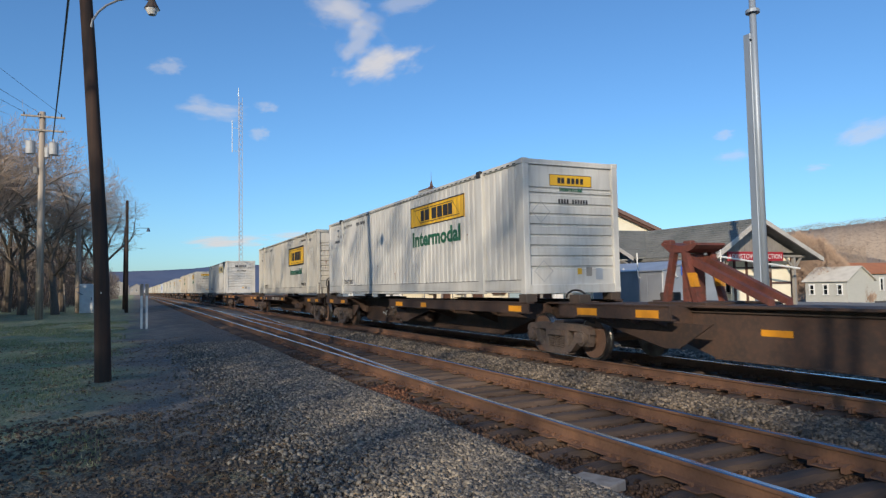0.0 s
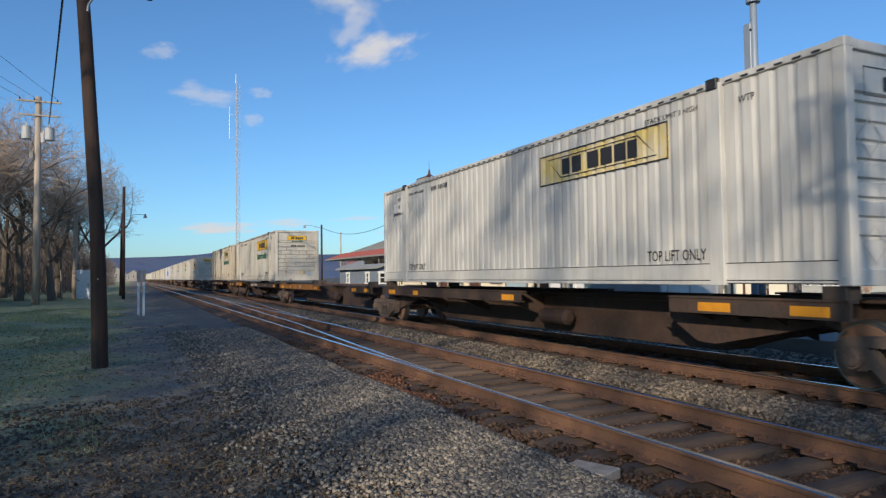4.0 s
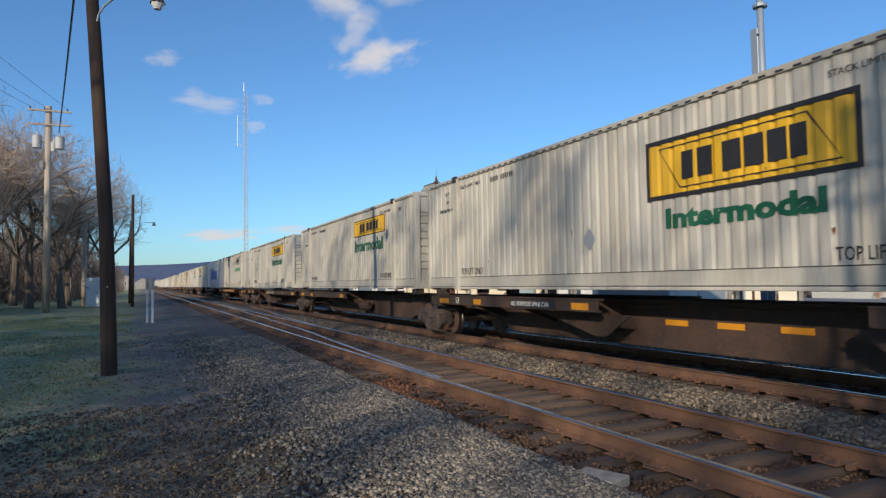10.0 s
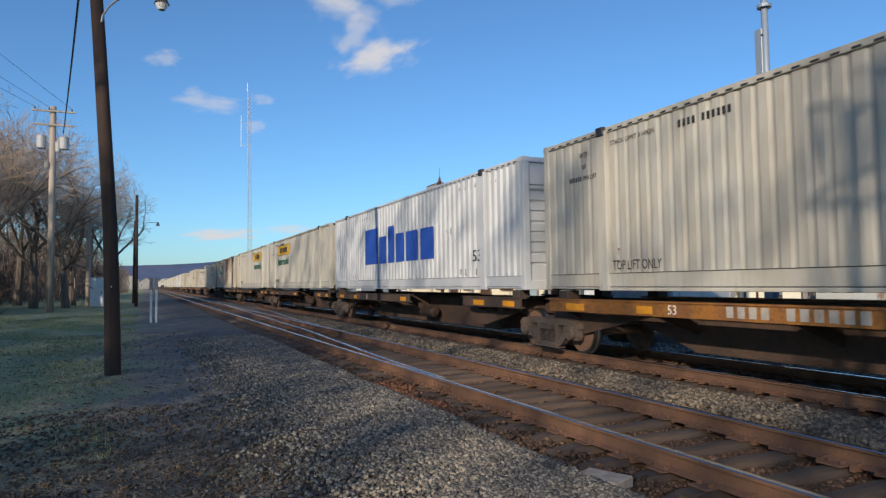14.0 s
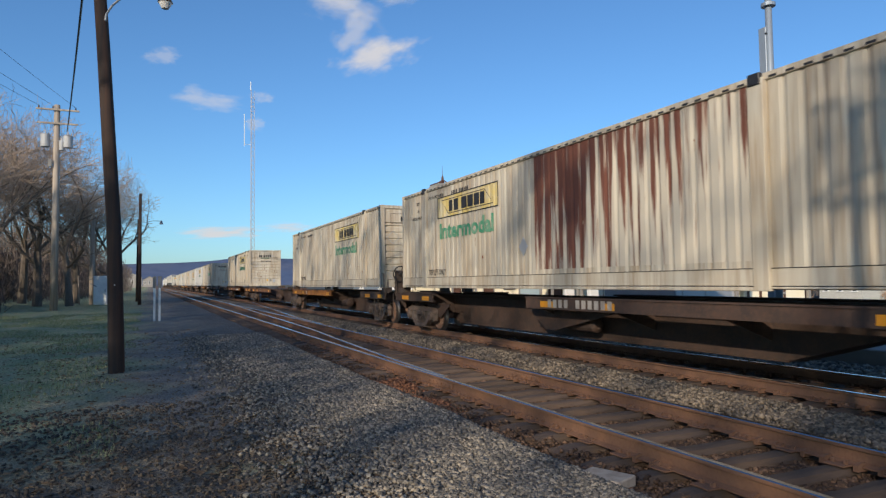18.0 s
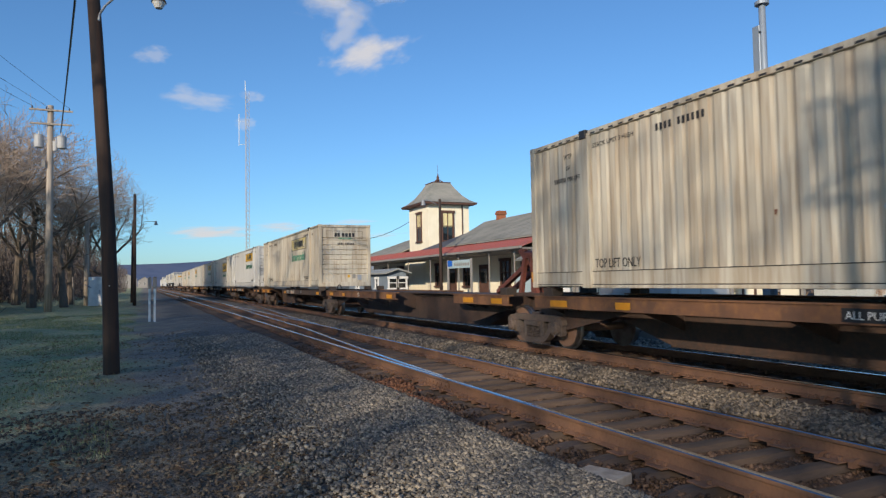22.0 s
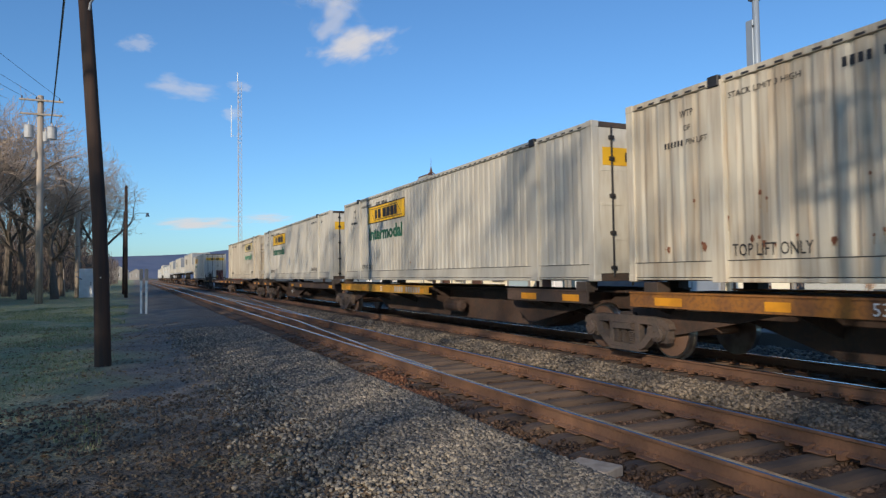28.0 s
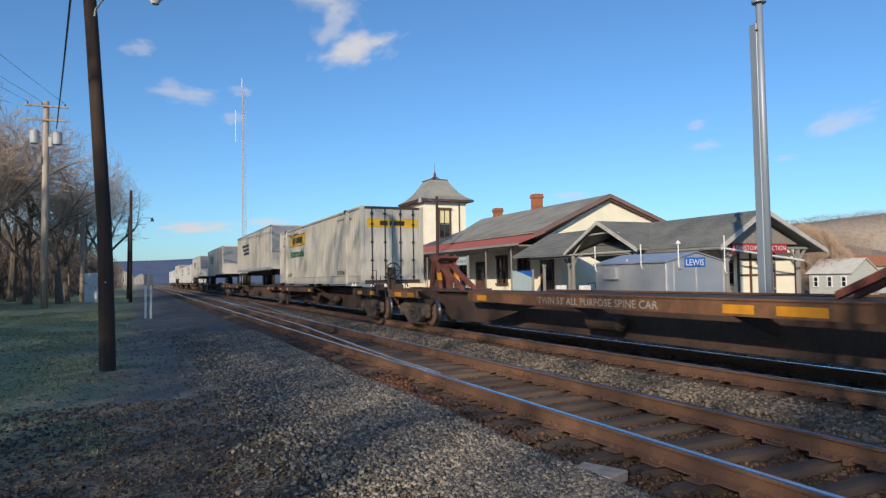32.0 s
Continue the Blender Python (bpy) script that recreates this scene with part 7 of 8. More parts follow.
def trailer(u, length, paint, label):
    """A highway trailer on its wheels: body, nose, landing legs, tandem and doors."""
    t = base("semi_trailer", pose(MAIN_X, u, 0), label, "trailer", "trailers on the train")
    z0, z1, W = 2.42, 5.27, 1.3
    bm = bmesh.new()
    box(bm, -W, W, 0.05, length, z0, z1, 0.03)
    part("body", bm, paint, t)
    for s in (-1, 1):
        n = round(length / 0.62)
        bm = bmesh.new()
        for k in range(n + 1):
            y = 0.1 + k * (length - 0.2) / n
            box(bm, s * (W + 0.006) - 0.006, s * (W + 0.006) + 0.006, y - 0.03, y + 0.03, z0 + 0.18, z1 - 0.12)
        tagged(part("side_post", bm, paint, t), kind="stuff")
        for a, b in ((z0 - 0.02, z0 + 0.16), (z1 - 0.1, z1 + 0.01)):
            bm = bmesh.new()
            lo, hi = sorted((s * (W - 0.03), s * (W + 0.02)))
            box(bm, lo, hi, 0.0, length, a, b, 0.006)
            part("rail_trim", bm, ALU, t)
    bm = bmesh.new()
    box(bm, -W + 0.06, W - 0.06, 0.0, 0.05, z0 + 1.1, z1 - 0.08)
    part("nose_panel", bm, NOSE_GREY, t, "dark blue-grey upper panel on the nose")
    bm = bmesh.new()
    box(bm, -0.55, 0.55, 0.6, length - 0.6, z0 - 0.3, z0 - 0.02)
    part("chassis", bm, STEEL_DARK, t)
    for s in (-1, 1):
        bm = bmesh.new()
        box(bm, s * 0.6 - 0.07, s * 0.6 + 0.07, 3.0, 3.14, 1.42, z0)
        box(bm, s * 0.6 - 0.14, s * 0.6 + 0.14, 2.93, 3.21, 1.34, 1.42)
        part("landing_leg", bm, STEEL_DARK, t)
    for y in (length - 1.2, length - 2.5):
        for s in (-1, 1):
            for k in (0.78, 1.12):
                bm = bmesh.new()
                tube(bm, (s * k - 0.13, y, 1.84), (s * k + 0.13, y, 1.84), 0.5, 0.5, 22)
                w = part("wheel", bm, BLACK, t, "black tyre")
                bm = bmesh.new()
                tube(bm, (s * k - 0.135, y, 1.84), (s * k + 0.135, y, 1.84), 0.27, 0.27, 14)
                part("rim", bm, ALU, w)
    bm = bmesh.new()
    for k in range(3):
        bar(bm, length - 6.5 - k * 0.1, length - 3.0 - k * 0.4, z1 - 0.95 - k * 0.3, z1 - 0.75 - k * 0.3, 0, -W - 0.016)
    part("word_strip", bm, BLACK, t, "dark bars of unreadable lettering")
    MOVING.append((t, u, 0.0))


for u, length in ((530.6, 16.1), (558.0, 16.1), (585.5, 14.6), (640.0, 16.1)):
    trailer(u, length, BOX_WHITE, "white highway trailer carried on a spine car")
for u, style, ground, word in ((567.0 + 37.2, "plain", YELLOW, GREEN), (622.3, "big", YELLOW, GREEN), (657.3, "plain", YELLOW, GREEN), (674.8, "plain", PALE_YELLOW, GREEN)):
    c = copy_thing(white_plain, pose(MAIN_X, u, BOTTOM))
    MOVING.append((c, u, BOTTOM))


# ---- cars of the train ----
def truck_at(parent, y):
    """A two-axle truck with side frames, springs and wheels under a platform."""
    bm = bmesh.new()
    box(bm, -1.0, 1.0, -0.2, 0.2, 0.5, 0.74, 0.03)
    t = part("truck", bm, STEEL_DARK, parent)
    t.matrix_basis = pose(0, y, RT - 0.0)
    for s in (-1, 1):
        bm = bmesh.new()
        x0, x1 = s * 0.93, s * 1.07
        prism(bm, [(-1.13, 0.5), (-1.1, 0.6), (-0.98, 0.66), (-0.7, 0.69), (0.7, 0.69), (0.98, 0.66), (1.1, 0.6), (1.13, 0.5), (0.95, 0.5), (0.68, 0.555), (-0.68, 0.555), (-0.95, 0.5)], "x", x0, x1)
        prism(bm, [(0.8, 0.52), (0.74, 0.36), (0.52, 0.16), (0.38, 0.09), (-0.38, 0.09), (-0.52, 0.16), (-0.74, 0.36), (-0.8, 0.52), (-0.62, 0.54), (-0.58, 0.4), (-0.44, 0.25), (-0.32, 0.2), (0.32, 0.2), (0.44, 0.25), (0.58, 0.4), (0.62, 0.54)], "x", x0, x1)
        for yy in (-0.34, 0.34):
            box(bm, min(x0, x1), max(x0, x1), yy - 0.06, yy + 0.06, 0.18, 0.58, 0.012)
        prism(bm, [(-0.42, 0.075), (0.42, 0.075), (0.36, 0.13), (-0.36, 0.13)], "x", s * 0.9, s * 1.1)
        frame_ob = part("side_frame", bm, CAST, t)
        bm = bmesh.new()
        prism(bm, [(-0.27, 0.45), (0.27, 0.45), (0.23, 0.55), (-0.23, 0.55)], "x", s * 0.9, s * 1.12)
        part("bolster_end", bm, CAST, frame_ob)
        for yy in (-0.89, 0.89):
            bm = bmesh.new()
            prism(bm, [(yy - 0.2, 0.34), (yy - 0.17, 0.27), (yy + 0.17, 0.27), (yy + 0.2, 0.34), (yy + 0.2, 0.55), (yy - 0.2, 0.55)], "x", s * 0.93, s * 1.05)
            tube(bm, (s * 1.0, yy, 0.42), (s * 1.12, yy, 0.42), 0.15, 0.14, 14)
            tube(bm, (s * 1.12, yy, 0.42), (s * 1.145, yy, 0.42), 0.115, 0.1, 14)
            for k in range(3):
                a = 0.5 + k * 2.094
                tube(bm, (s * 1.14, yy + 0.06 * math.cos(a), 0.42 + 0.06 * math.sin(a)), (s * 1.16, yy + 0.06 * math.cos(a), 0.42 + 0.06 * math.sin(a)), 0.018, sides=6)
            part("bearing", bm, CAST, frame_ob)
    for s in (-1, 1):
        for i, yy in enumerate((-0.19, 0.0, 0.19)):
            bm = bmesh.new()
            bent_tube(bm, [(s * 1.02, yy, 0.2 + k * 0.018, 0.085 if k % 2 else 0.055) for k in range(15)], 8)
            part("spring", bm, CAST, t)
    for yy in (-0.89, 0.89):
        bm = bmesh.new()
        tube(bm, (-1.05, 0, 0), (1.05, 0, 0), 0.085, sides=10)
        for s in (-1, 1):
            x = s * GAUGE
            disc(bm, x - 0.045, x + 0.065, 0, 0, 0.42, 32, 1)
            disc(bm, x - s * 0.085, x - s * 0.045, 0, 0, 0.45, 32, 1)
            tube(bm, (x + s * 0.06, 0, 0), (x + s * 0.07, 0, 0), 0.392, 0.385, 28, 0)
            tube(bm, (x + s * 0.06, 0, 0), (x + s * 0.13, 0, 0), 0.14, 0.12, 14, 0)
            for k in range(5):
                a = k * 2 * math.pi / 5
                tube(bm, (x + s * 0.07, 0.24 * math.cos(a), 0.24 * math.sin(a)), (x + s * 0.078, 0.24 * math.cos(a), 0.24 * math.sin(a)), 0.03, sides=6)
        w = part("wheelset", bm, [WHEEL, TREAD], t, "turning wheels on their axle")
        w.matrix_parent_inverse = pose(0, yy, 0.42)
        WHEELSETS.append(w)
    return t


WHEELSETS = []


HITCH_RED = mat("red_brown_hitch_paint", (0.2, 0.06, 0.042), 0.75, second=(0.1, 0.045, 0.035), scale=4, amount=0.6, third=(0.04, 0.032, 0.028), scale3=15, amount3=0.4)


def hitch(p, y, toward):
    """A raised trailer hitch: post, head plate and slanting brace."""
    bm = bmesh.new()
    box(bm, -0.2, 0.2, y - 0.1, y + 0.1, 1.3, 2.2, 0.03)
    post = part("hitch", bm, HITCH_RED, p, "raised red-brown trailer hitch")
    for s in (-1, 1):
        for a0, a1, b0, b1 in ((-0.44, -0.32, -0.17, -0.06), (0.32, 0.44, 0.08, 0.19)):
            bm = bmesh.new()
            prism(bm, [(y + a0, 1.3), (y + a1, 1.3), (y + b1, 2.26), (y + b0, 2.26)], "x", s * 0.3 - 0.05, s * 0.3 + 0.05)
            part("leg", bm, HITCH_RED, post)
        bm = bmesh.new()
        prism(bm, [(y - 0.38, 1.62), (y - 0.27, 1.62), (y - 0.2, 1.86), (y - 0.31, 1.86)], "x", s * 0.3 - 0.055, s * 0.3 + 0.055)
        part("stripe", bm, REFLECT, post, "yellow warning stripe")
    bm = bmesh.new()
    prism(bm, [(y - 0.42, 2.33), (y - 0.34, 2.27), (y - 0.2, 2.22), (y + 0.2, 2.22), (y + 0.34, 2.32), (y + 0.42, 2.38), (y + 0.4, 2.42), (y + 0.26, 2.39), (y, 2.34), (y - 0.26, 2.34), (y - 0.4, 2.37)], "x", -0.34, 0.34)
    part("head_plate", bm, HITCH_RED, post)
    for k in (-0.3, 0.3):
        bm = bmesh.new()
        box(bm, k * 0.8 - 0.07, k * 0.8 + 0.07, y + 0.22, y + 0.42, 2.35, 2.46, 0.02)
        part("jaw", bm, HITCH_RED, post)
    a, b = (y + toward * 0.1, 2.1), (y + toward * 1.75, 1.36)
    for dx in (-0.2, 0.2):
        bm = bmesh.new()
        prism(bm, [(a[0], a[1] - 0.06), (a[0], a[1] + 0.07), (b[0], b[1] + 0.06), (b[0], b[1] - 0.05)], "x", dx - 0.06, dx + 0.06)
        part("brace", bm, HITCH_RED, post)
    bm = bmesh.new()
    box(bm, -0.45, 0.45, y - 0.7, y + 0.7, 1.3, 1.36, 0.01)
    part("hitch_base", bm, DECK_BROWN, p)


def platform(u0, u1, deck, front_end, rear_end, raised=(), kind="yellow"):
    """One platform of an articulated car from its front joint at u0 to its rear joint at u1."""
    L = u1 - u0
    p = base("spine_car", pose(MAIN_X, u0, 0), "%s spine car platform with a deep centre sill" % kind, "rail car", "spine cars of the train")
    bm = bmesh.new()
    e = 1.9
    prism(bm, [(0.35, 0.98), (e, 0.92), (e + 1.6, 0.46), (L - e - 1.6, 0.46), (L - e, 0.92), (L - 0.35, 0.98), (L - 0.35, 1.3), (0.35, 1.3)], "x", -0.34, 0.34)
    box(bm, -0.5, 0.5, 0.6, L - 0.6, 1.27, 1.315, 0.008)
    box(bm, -0.37, 0.37, e + 1.6, L - e - 1.6, 0.435, 0.465, 0.008)
    part("centre_sill", bm, DECK_RUST if round(u0) == 48 else DECK_BROWN, p)
    for a, b in ((0.75, FRONT_SILL.get(round(u0), 3.7)), (L - REAR_SILL.get(round(u0), 9.3), L - 0.45)):
        if b - a < 0.5:   # this end has no side sill
            continue
        for s in (-1, 1):
            bm = bmesh.new()
            xo = s * 1.29
            prism(bm, [(xo, 1.085), (xo, 1.31), (xo + s * 0.02, 1.31), (xo + s * 0.02, 1.335), (xo - s * 0.18, 1.335), (xo - s * 0.18, 1.3), (xo - s * 0.05, 1.3), (xo - s * 0.05, 1.115), (xo - s * 0.13, 1.115), (xo - s * 0.13, 1.085)], "y", a, b)
            side = part("side_sill", bm, DECK_DARK if deck in (DECK_BRIGHT, DECK_YELLOW) and a < 2 else deck, p)
            if s < 0:
                strips = ((a + 0.25, 0.55), (b - 1.2, 0.6)) + (((b - 3.1, 0.4),) if b - a > 6 else ())
                for yy, long in SILL_STRIPS.get(round(u0), strips) if a < L / 2 else strips:
                    bm = bmesh.new()
                    bar(bm, yy, yy + long, 1.12, 1.25, 0, -1.2935)
                    part("reflector", bm, REFLECT, side, "yellow reflective strip")
        for k in range(4):
            yy = a + 0.5 + k * (b - a - 1.0) / 3
            for s in (-1, 1):
                bm = bmesh.new()
                prism(bm, [(s * 0.3, 0.72), (s * 0.3, 1.28), (s * 1.24, 1.28), (s * 1.24, 1.08)], "y", yy - 0.03, yy + 0.03)
                part("cross_bearer", bm, DECK_BROWN, p)
        for s in (-1, 1):
            bm = bmesh.new()
            inner = (a, b) if a < L / 2 else (b, a)
            d = 1 if a < L / 2 else -1
            prism(bm, [(inner[1] - d * 2.6, 1.035), (inner[1] + d * 0.5, 1.035), (inner[1] - d * 0.2, 0.62), (inner[1] - d * 0.55, 0.6)], "x", s * 0.9 - 0.012, s * 0.9 + 0.012)
            part("gusset", bm, DECK_BROWN, p)
    for yy in (0.95, L - 0.95):
        for s in (-1, 1):
            bm = bmesh.new()
            box(bm, s * 1.14 - 0.14, s * 1.14 + 0.14, yy - 0.16, yy + 0.16, 1.33, BOTTOM - 0.004, 0.01)
            part("pedestal", bm, STEEL_DARK, p)
    for q in CENTRE_STRIPS.get(round(u0), ()):
        bm = bmesh.new()
        bar(bm, q, q + 0.55, 0.86, 0.96, 0, -0.345)
        part("reflector", bm, REFLECT, p, "yellow reflective strip")
    deck_marks(p, round(u0), L, NAMED.get(round(u0)))
    air_gear(p, L, round(u0) not in (48, 135, 151, 345, 346))
    if round(u0) in (12, 452):
        valve_gear(p, L * 0.6)
    truck_at(p, 2.15 if front_end else 0.0)
    if rear_end:
        truck_at(p, L - 2.1)
        sill_step(p, L - 0.3)
    for yes, y, d in ((front_end, 0.0, 1), (rear_end, L, -1)):
        if yes:
            bm = bmesh.new()
            box(bm, -0.11, 0.11, min(y, y + d * 1.2), max(y, y + d * 1.2), 0.8, 1.02, 0.02)
            box(bm, -0.19, 0.19, y - 0.16, y + 0.16, 0.76, 1.05, 0.04)
            part("coupler", bm, STEEL_DARK, p)
    if front_end:
        brake_end(p)
    if raised:
        for at, toward in raised:
            hitch(p, at if at > 0 else L + at, toward)
    MOVING.append((p, u0, 0.0))
    return p


def deck_marks(p, u0, L, named):
    """Numbers on the side sills: the length is lettered, the car's own marks are bars."""
    turn = Matrix.Rotation(radians(-90), 4, "Z")
    if SIGNS[0] is None:
        SIGNS[0] = letters("53", 0.22)
        SIGNS[0].materials.append(WHITE)
        SIGNS[1] = letters("ALL PURPOSE SPINE CAR", 0.16)
        SIGNS[1].materials.append(WHITE)
    for at in (FRONT_SIZE.get(u0), L - REAR_SIZE[u0] if u0 in REAR_SIZE else None):
        if at is not None:
            o = new("lettering", SIGNS[0])
            o.parent, o.matrix_basis = p, Matrix.Translation((-1.297, at, 1.13)) @ turn
    for y in (FRONT_MARKS.get(u0), L - REAR_MARKS[u0] if u0 in REAR_MARKS else None):
        if y is not None:
            bm = bmesh.new()
            for k in range(11):
                if k != 4:
                    q = y - k * 0.2
                    bar(bm, q - 0.13, q, 1.125, 1.29, 0, -1.2955)
            tagged(part("stencilled_mark", bm, MARK, p, "pale bars of the car's marks"), kind="stuff")
    if u0 == 489:
        tagged(words("lettering", "TWIN 53' ALL PURPOSE SPINE CAR", 0.2, 3.6, MARK, p, Matrix.Translation((-1.297, 10.28, 1.125)) @ turn, "worn white letters"), kind="stuff")
    if named is not None:
        bm = bmesh.new()
        bar(bm, L - 5.25 - named, L - 3.4 - named, 1.11, 1.28, 0, -1.2945)
        part("name_strip", bm, BLACK, p, "black strip with white letters")
        o = new("lettering", SIGNS[1])
        o.parent, o.matrix_basis = p, Matrix.Translation((-1.297, L - 3.45 - named, 1.145)) @ turn @ Matrix.Scale(0.88, 4)


SIGNS = [None, None]
# where the length and the marks stand, by platform: metres behind its front joint, or before its rear one
FRONT_SIZE = {99: 4.2, 186: 4.4, 364: 5.1}
REAR_SIZE = {30: 2.5, 82: 5.6, 117: 7.4, 151: 2.1, 205: 3.9, 223: 4.8, 293: 4.1, 311: 4.8, 346: 5.4, 400: 4.8, 417: 4.6, 435: 5.2, 471: 4.8}
FRONT_MARKS = {99: 9.4, 186: 9.2, 275: 8.5, 364: 8.9}
REAR_MARKS = {30: 5.3, 117: 3.0, 205: 5.1, 382: 5.2, 435: 6.6}
MARK = mat("worn_white_marks", (0.42, 0.39, 0.35), 0.7, second=(0.25, 0.2, 0.16), scale=6, amount=0.6)


def air_gear(p, L, reservoir):
    """Brake reservoir, pipes and rods under the platform."""
    y = L * 0.42
    bm = bmesh.new()
    tube(bm, (-0.62, y, 0.78), (-0.62, y + 0.9, 0.78), 0.17, 0.17, 14)
    tube(bm, (-0.62, y - 0.07, 0.78), (-0.62, y, 0.78), 0.09, 0.17, 14)
    tube(bm, (-0.62, y + 0.9, 0.78), (-0.62, y + 0.97, 0.78), 0.17, 0.09, 14)
    if reservoir:
        part("air_reservoir", bm, DECK_BROWN, p, "rusty air reservoir")
    else:
        bm.free()
    bm = bmesh.new()
    tube(bm, (0.5, 1.2, 0.88), (0.5, L - 1.2, 0.88), 0.025, sides=6)
    tube(bm, (-0.372, 3.0, 1.2), (-0.372, L - 3.0, 1.2), 0.014, sides=6)
    part("brake_pipe", bm, STEEL_DARK, p)
    bm = bmesh.new()
    last = None
    for k in range(9):
        a = math.pi * k / 8
        q = (-0.55, 0.35 * math.cos(a), 1.42 + 0.16 * math.sin(a))
        if last is not None:
            tube(bm, last, q, 0.022, sides=6)
        last = q
    part("air_hose", bm, BLACK, p, "black air hose looped over the joint")


def sill_step(p, y):
    """A hanging step with two rungs under the side sill."""
    for z in (0.44, 0.74):
        bm = bmesh.new()
        swept(bm, [(-1.27, y - 0.2, 1.3), (-1.27, y - 0.2, z), (-1.27, y + 0.2, z), (-1.27, y + 0.2, 1.3)], 0.018, 6)
        part("sill_step", bm, STEEL_DARK, p)


def valve_gear(p, y):
    """Brake valve with its tangle of pipes on the side of the centre sill."""
    rng = random.Random(5)
    bm = bmesh.new()
    box(bm, -0.62, -0.36, y - 0.2, y + 0.25, 0.86, 1.12, 0.03)
    tube(bm, (-0.66, y - 0.35, 0.8), (-0.66, y + 0.1, 0.8), 0.1, 0.09, 10)
    valve = part("brake_valve", bm, STEEL_DARK, p)
    bm = bmesh.new()
    tube(bm, (-0.6, y - 1.2, 0.74), (-0.6, y - 0.5, 0.72), 0.15, 0.15, 12)
    part("cylinder", bm, DECK_BROWN, valve, "rusty brake cylinder")
    for k in range(12):
        bm = bmesh.new()
        q = Vector((-0.7, y + rng.uniform(-1.1, 0.5), rng.uniform(0.7, 1.1)))
        pts = [q]
        for j in range(4):
            q = q + Vector((rng.uniform(-0.03, 0.03), rng.uniform(-0.3, 0.3), rng.uniform(-0.16, 0.12)))
            pts.append(q)
        swept(bm, pts, 0.018, 6)
        part("pipe", bm, GALV if k % 3 == 0 else STEEL_DARK, valve)


def brake_end(p):
    """The hand brake wheel and grab irons on the end of a car."""
    bm = bmesh.new()
    yc, zc, r = 0.55, 1.98, 0.27
    n = 20
    for i in range(n):
        a, b = 2 * math.pi * i / n, 2 * math.pi * (i + 1) / n
        tube(bm, (-0.75 + r * math.cos(a), yc, zc + r * math.sin(a)), (-0.75 + r * math.cos(b), yc, zc + r * math.sin(b)), 0.022, sides=5)
    for i in range(5):
        a = 2 * math.pi * i / 5
        tube(bm, (-0.75, yc, zc), (-0.75 + r * math.cos(a), yc, zc + r * math.sin(a)), 0.014, sides=5)
    tube(bm, (-0.75, yc - 0.06, zc), (-0.75, yc + 0.14, zc), 0.05, sides=8)
    wheel = part("brake_wheel", bm, BLACK, p, "spoked hand brake wheel")
    bm = bmesh.new()
    box(bm, -0.9, -0.6, yc + 0.1, yc + 0.24, 1.2, 2.1, 0.03)
    part("brake_housing", bm, STEEL_DARK, p)
    bm = bmesh.new()
    swept(bm, [(-1.24, 0.5, 1.3), (-1.24, 0.5, 1.78), (-0.98, 0.5, 1.78), (-0.98, 0.5, 1.3)], 0.016, 6)
    part("grab_iron", bm, STEEL_DARK, p)
    bm = bmesh.new()
    swept(bm, [(-1.26, 0.9, 1.32), (-1.26, 0.9, 2.0), (-1.26, 1.35, 2.0), (-1.26, 1.35, 1.32)], 0.016, 6)
    part("handrail", bm, STEEL_DARK, p)
    sill_step(p, 1.75)


REFLECT = mat("reflective_yellow", (0.7, 0.3, 0.02), 0.4, second=(0.4, 0.17, 0.02), scale=4)
DECK_BRIGHT = mat("bright_yellow_steel", (0.55, 0.28, 0.03), 0.6, second=(0.3, 0.14, 0.03), scale=2, amount=0.5, third=(0.12, 0.07, 0.03), scale3=18, amount3=0.4)
CARS = [   # joints of each articulated car, from its front coupler to its rear one, and the raised hitches by platform
    ((-23.0, -5.8, 11.7, 29.7), {1: ((-2.75, -1),)}, False), ((29.7, 47.5, 64.2, 81.7, 99.2, 117.1), {}, True), ((117.1, 135.0, 151.4, 168.4, 186.3, 205.2), {1: ((1.2, 1),)}, True),
    ((205.2, 222.9, 239.9, 257.1, 275.0, 293.4), {}, True), ((293.4, 311.2, 328.0, 345.5, 363.5, 381.9), {3: ((1.4, 1),)}, True),
    ((381.9, 399.8, 417.4, 434.6, 452.2, 470.7), {}, True), ((470.7, 488.9, 509.0), {1: ((-2.2, -1), (2.6, 1))}, True),
    ((509.0, 529.0, 556.0, 583.5, 603.0), {}, True), ((603.0, 621.0, 638.5, 656.0, 673.5, 691.0), {}, True),
]
ORANGE, BROWN, DARK = (DECK_YELLOW, "worn orange"), (DECK_BROWN, "rust-brown"), (DECK_DARK, "sooty dark brown")
RUSTY = (DECK_RUST, "rust-orange")
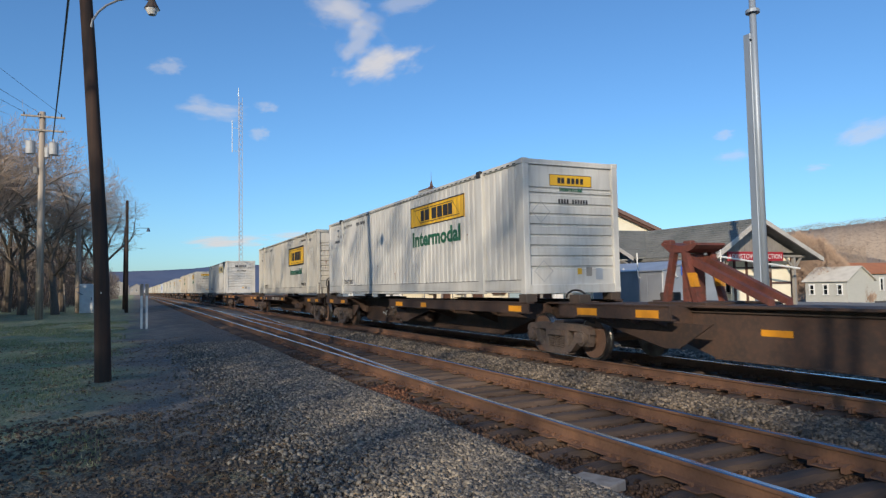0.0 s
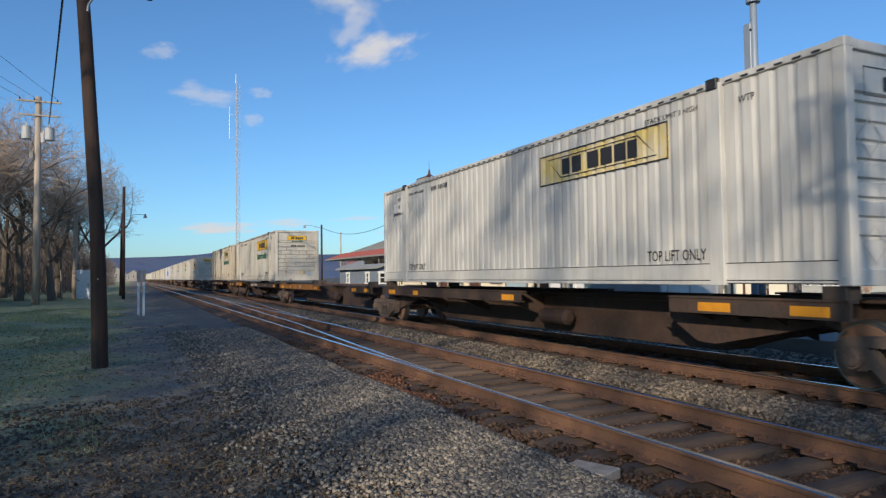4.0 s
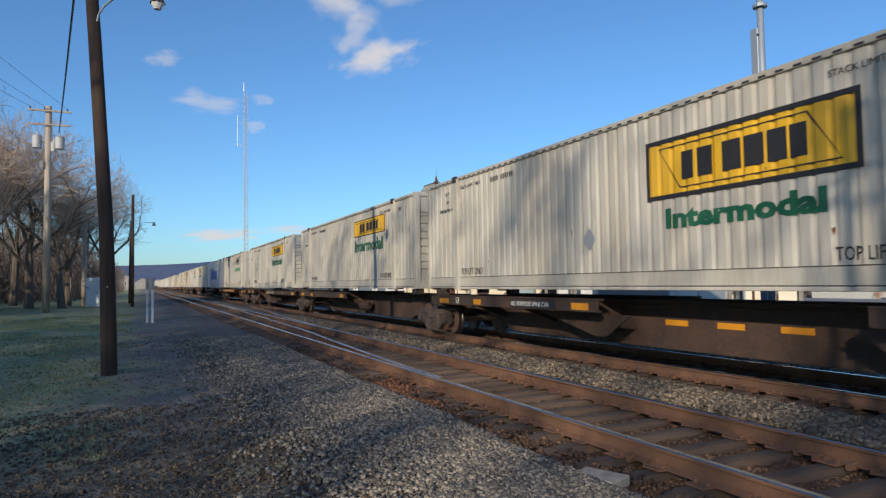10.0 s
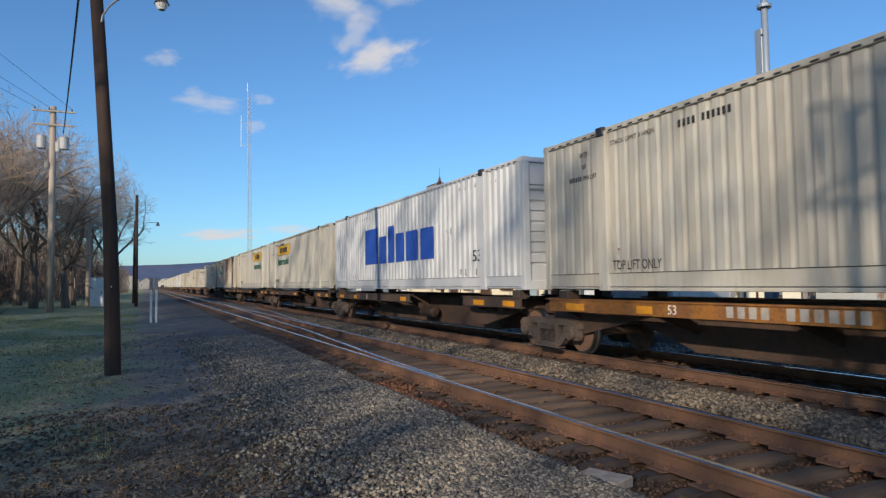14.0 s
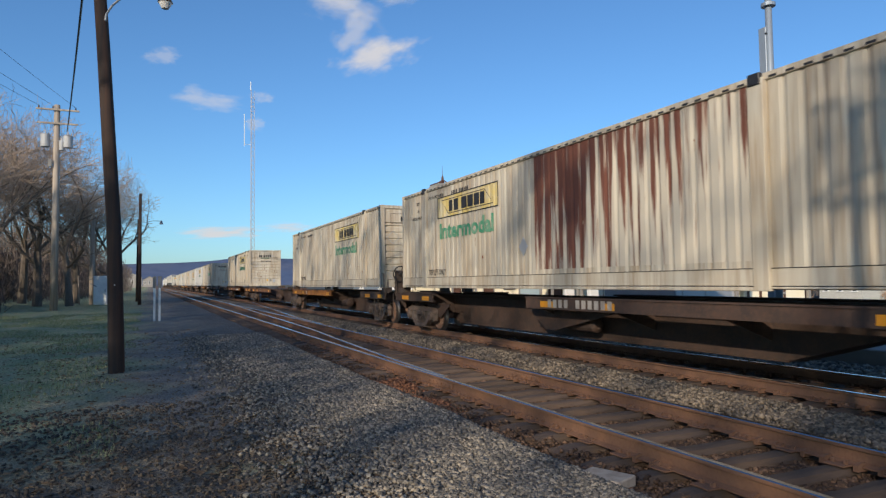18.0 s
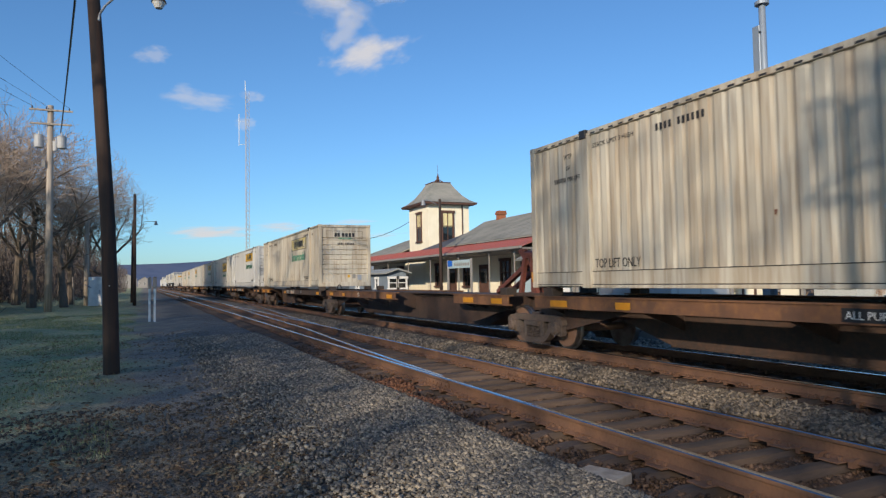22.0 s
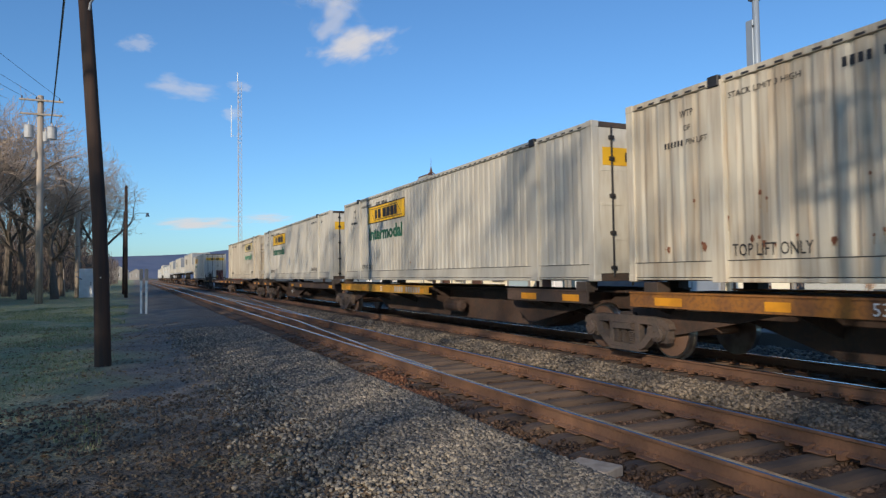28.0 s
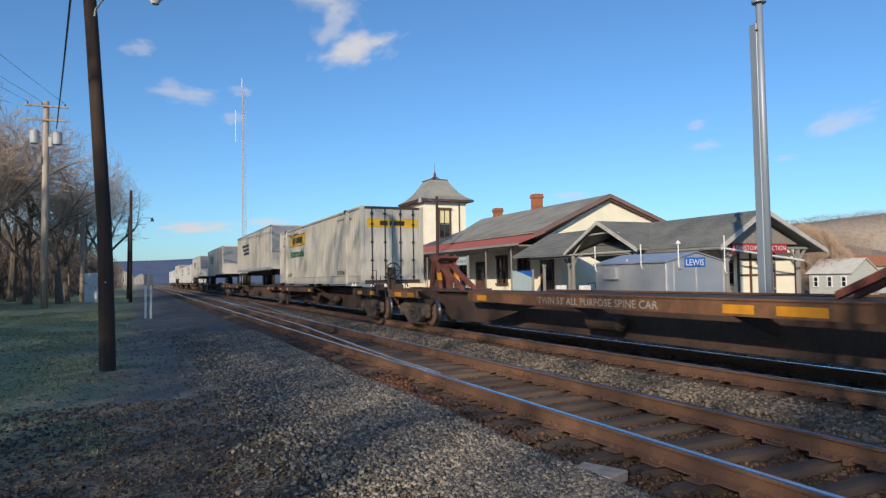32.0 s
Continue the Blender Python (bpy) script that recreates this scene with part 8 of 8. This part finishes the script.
TONES = {-23: BROWN, -6: BROWN, 12: BROWN, 30: BROWN, 48: RUSTY, 64: DARK, 82: ORANGE, 99: ORANGE, 117: DARK, 135: BROWN, 205: ORANGE, 257: BROWN, 275: BROWN, 293: ORANGE, 311: RUSTY, 328: RUSTY,
         346: RUSTY, 364: ORANGE, 417: ORANGE, 435: (DECK_BRIGHT, "orange-yellow"), 471: BROWN, 489: RUSTY}
FRONT_SILL = {489: 13.6, 12: 9.4, 99: 10.2, 168: 0.9, 186: 10.3, 275: 9.4, 311: 0.9, 364: 10.3, 382: 3.7, 452: 9.9}   # front side sills, where not 3.7 long
REAR_SILL = {489: 3.0, -6: 3.5, 12: 3.6, 30: 9.0, 48: 4.3, 99: 3.5, 135: 6.4, 151: 8.2, 186: 3.6, 257: 9.7, 275: 3.6, 328: 10.0, 346: 9.6, 364: 3.6, 382: 8.9, 452: 3.6}   # rear ones, where not 9.3
CENTRE_STRIPS = {-6: (12.55,), 135: (5.2, 6.55), 151: (5.1, 6.3, 7.5), 471: (9.4,)}   # yellow strips on the centre sill
NAMED = {151: 1.6, 328: 4.0}   # platforms with the lettered strip, and how far it stands forward
SILL_STRIPS = {489: ((1.0, 0.55), (3.7, 0.75), (4.8, 0.55), (12.6, 0.5))}   # where the reflectors stand otherwise than at the ends
n_car = 0
for joints, hitches, brake in CARS:
    for i in range(len(joints) - 1):
        deck, word = TONES.get(round(joints[i]), DARK)
        n_car += 1
        platform(joints[i], joints[i + 1], deck, i == 0 and brake, i == len(joints) - 2, hitches.get(i, ()), word)


# ---- what moves ----
def motions():
    times = [0, 4, 8, 12, 16, 20, 24, 28, 32]
    for thing, u, z in MOVING:
        walk(thing, [(t, pose(MAIN_X, u - travelled(t), z)) for t in times])
    for c, bearing, up, lean in DRIFT:
        walk(c, [(t, cloud_pose(bearing, up, lean, t)) for t in (0, 16, 32)])
    lead = WHEELSETS[0]
    walk(lead, [(k / 30, Matrix.Rotation((travelled(k / 30) / 0.42) % (2 * math.pi), 4, "X")) for k in range(0, 961)])
    for w in WHEELSETS[1:]:
        w.rotation_mode = "QUATERNION"
        keys = w.animation_data_create()
        keys.action = lead.animation_data.action
        keys.action_slot = lead.animation_data.action_slot


motions()
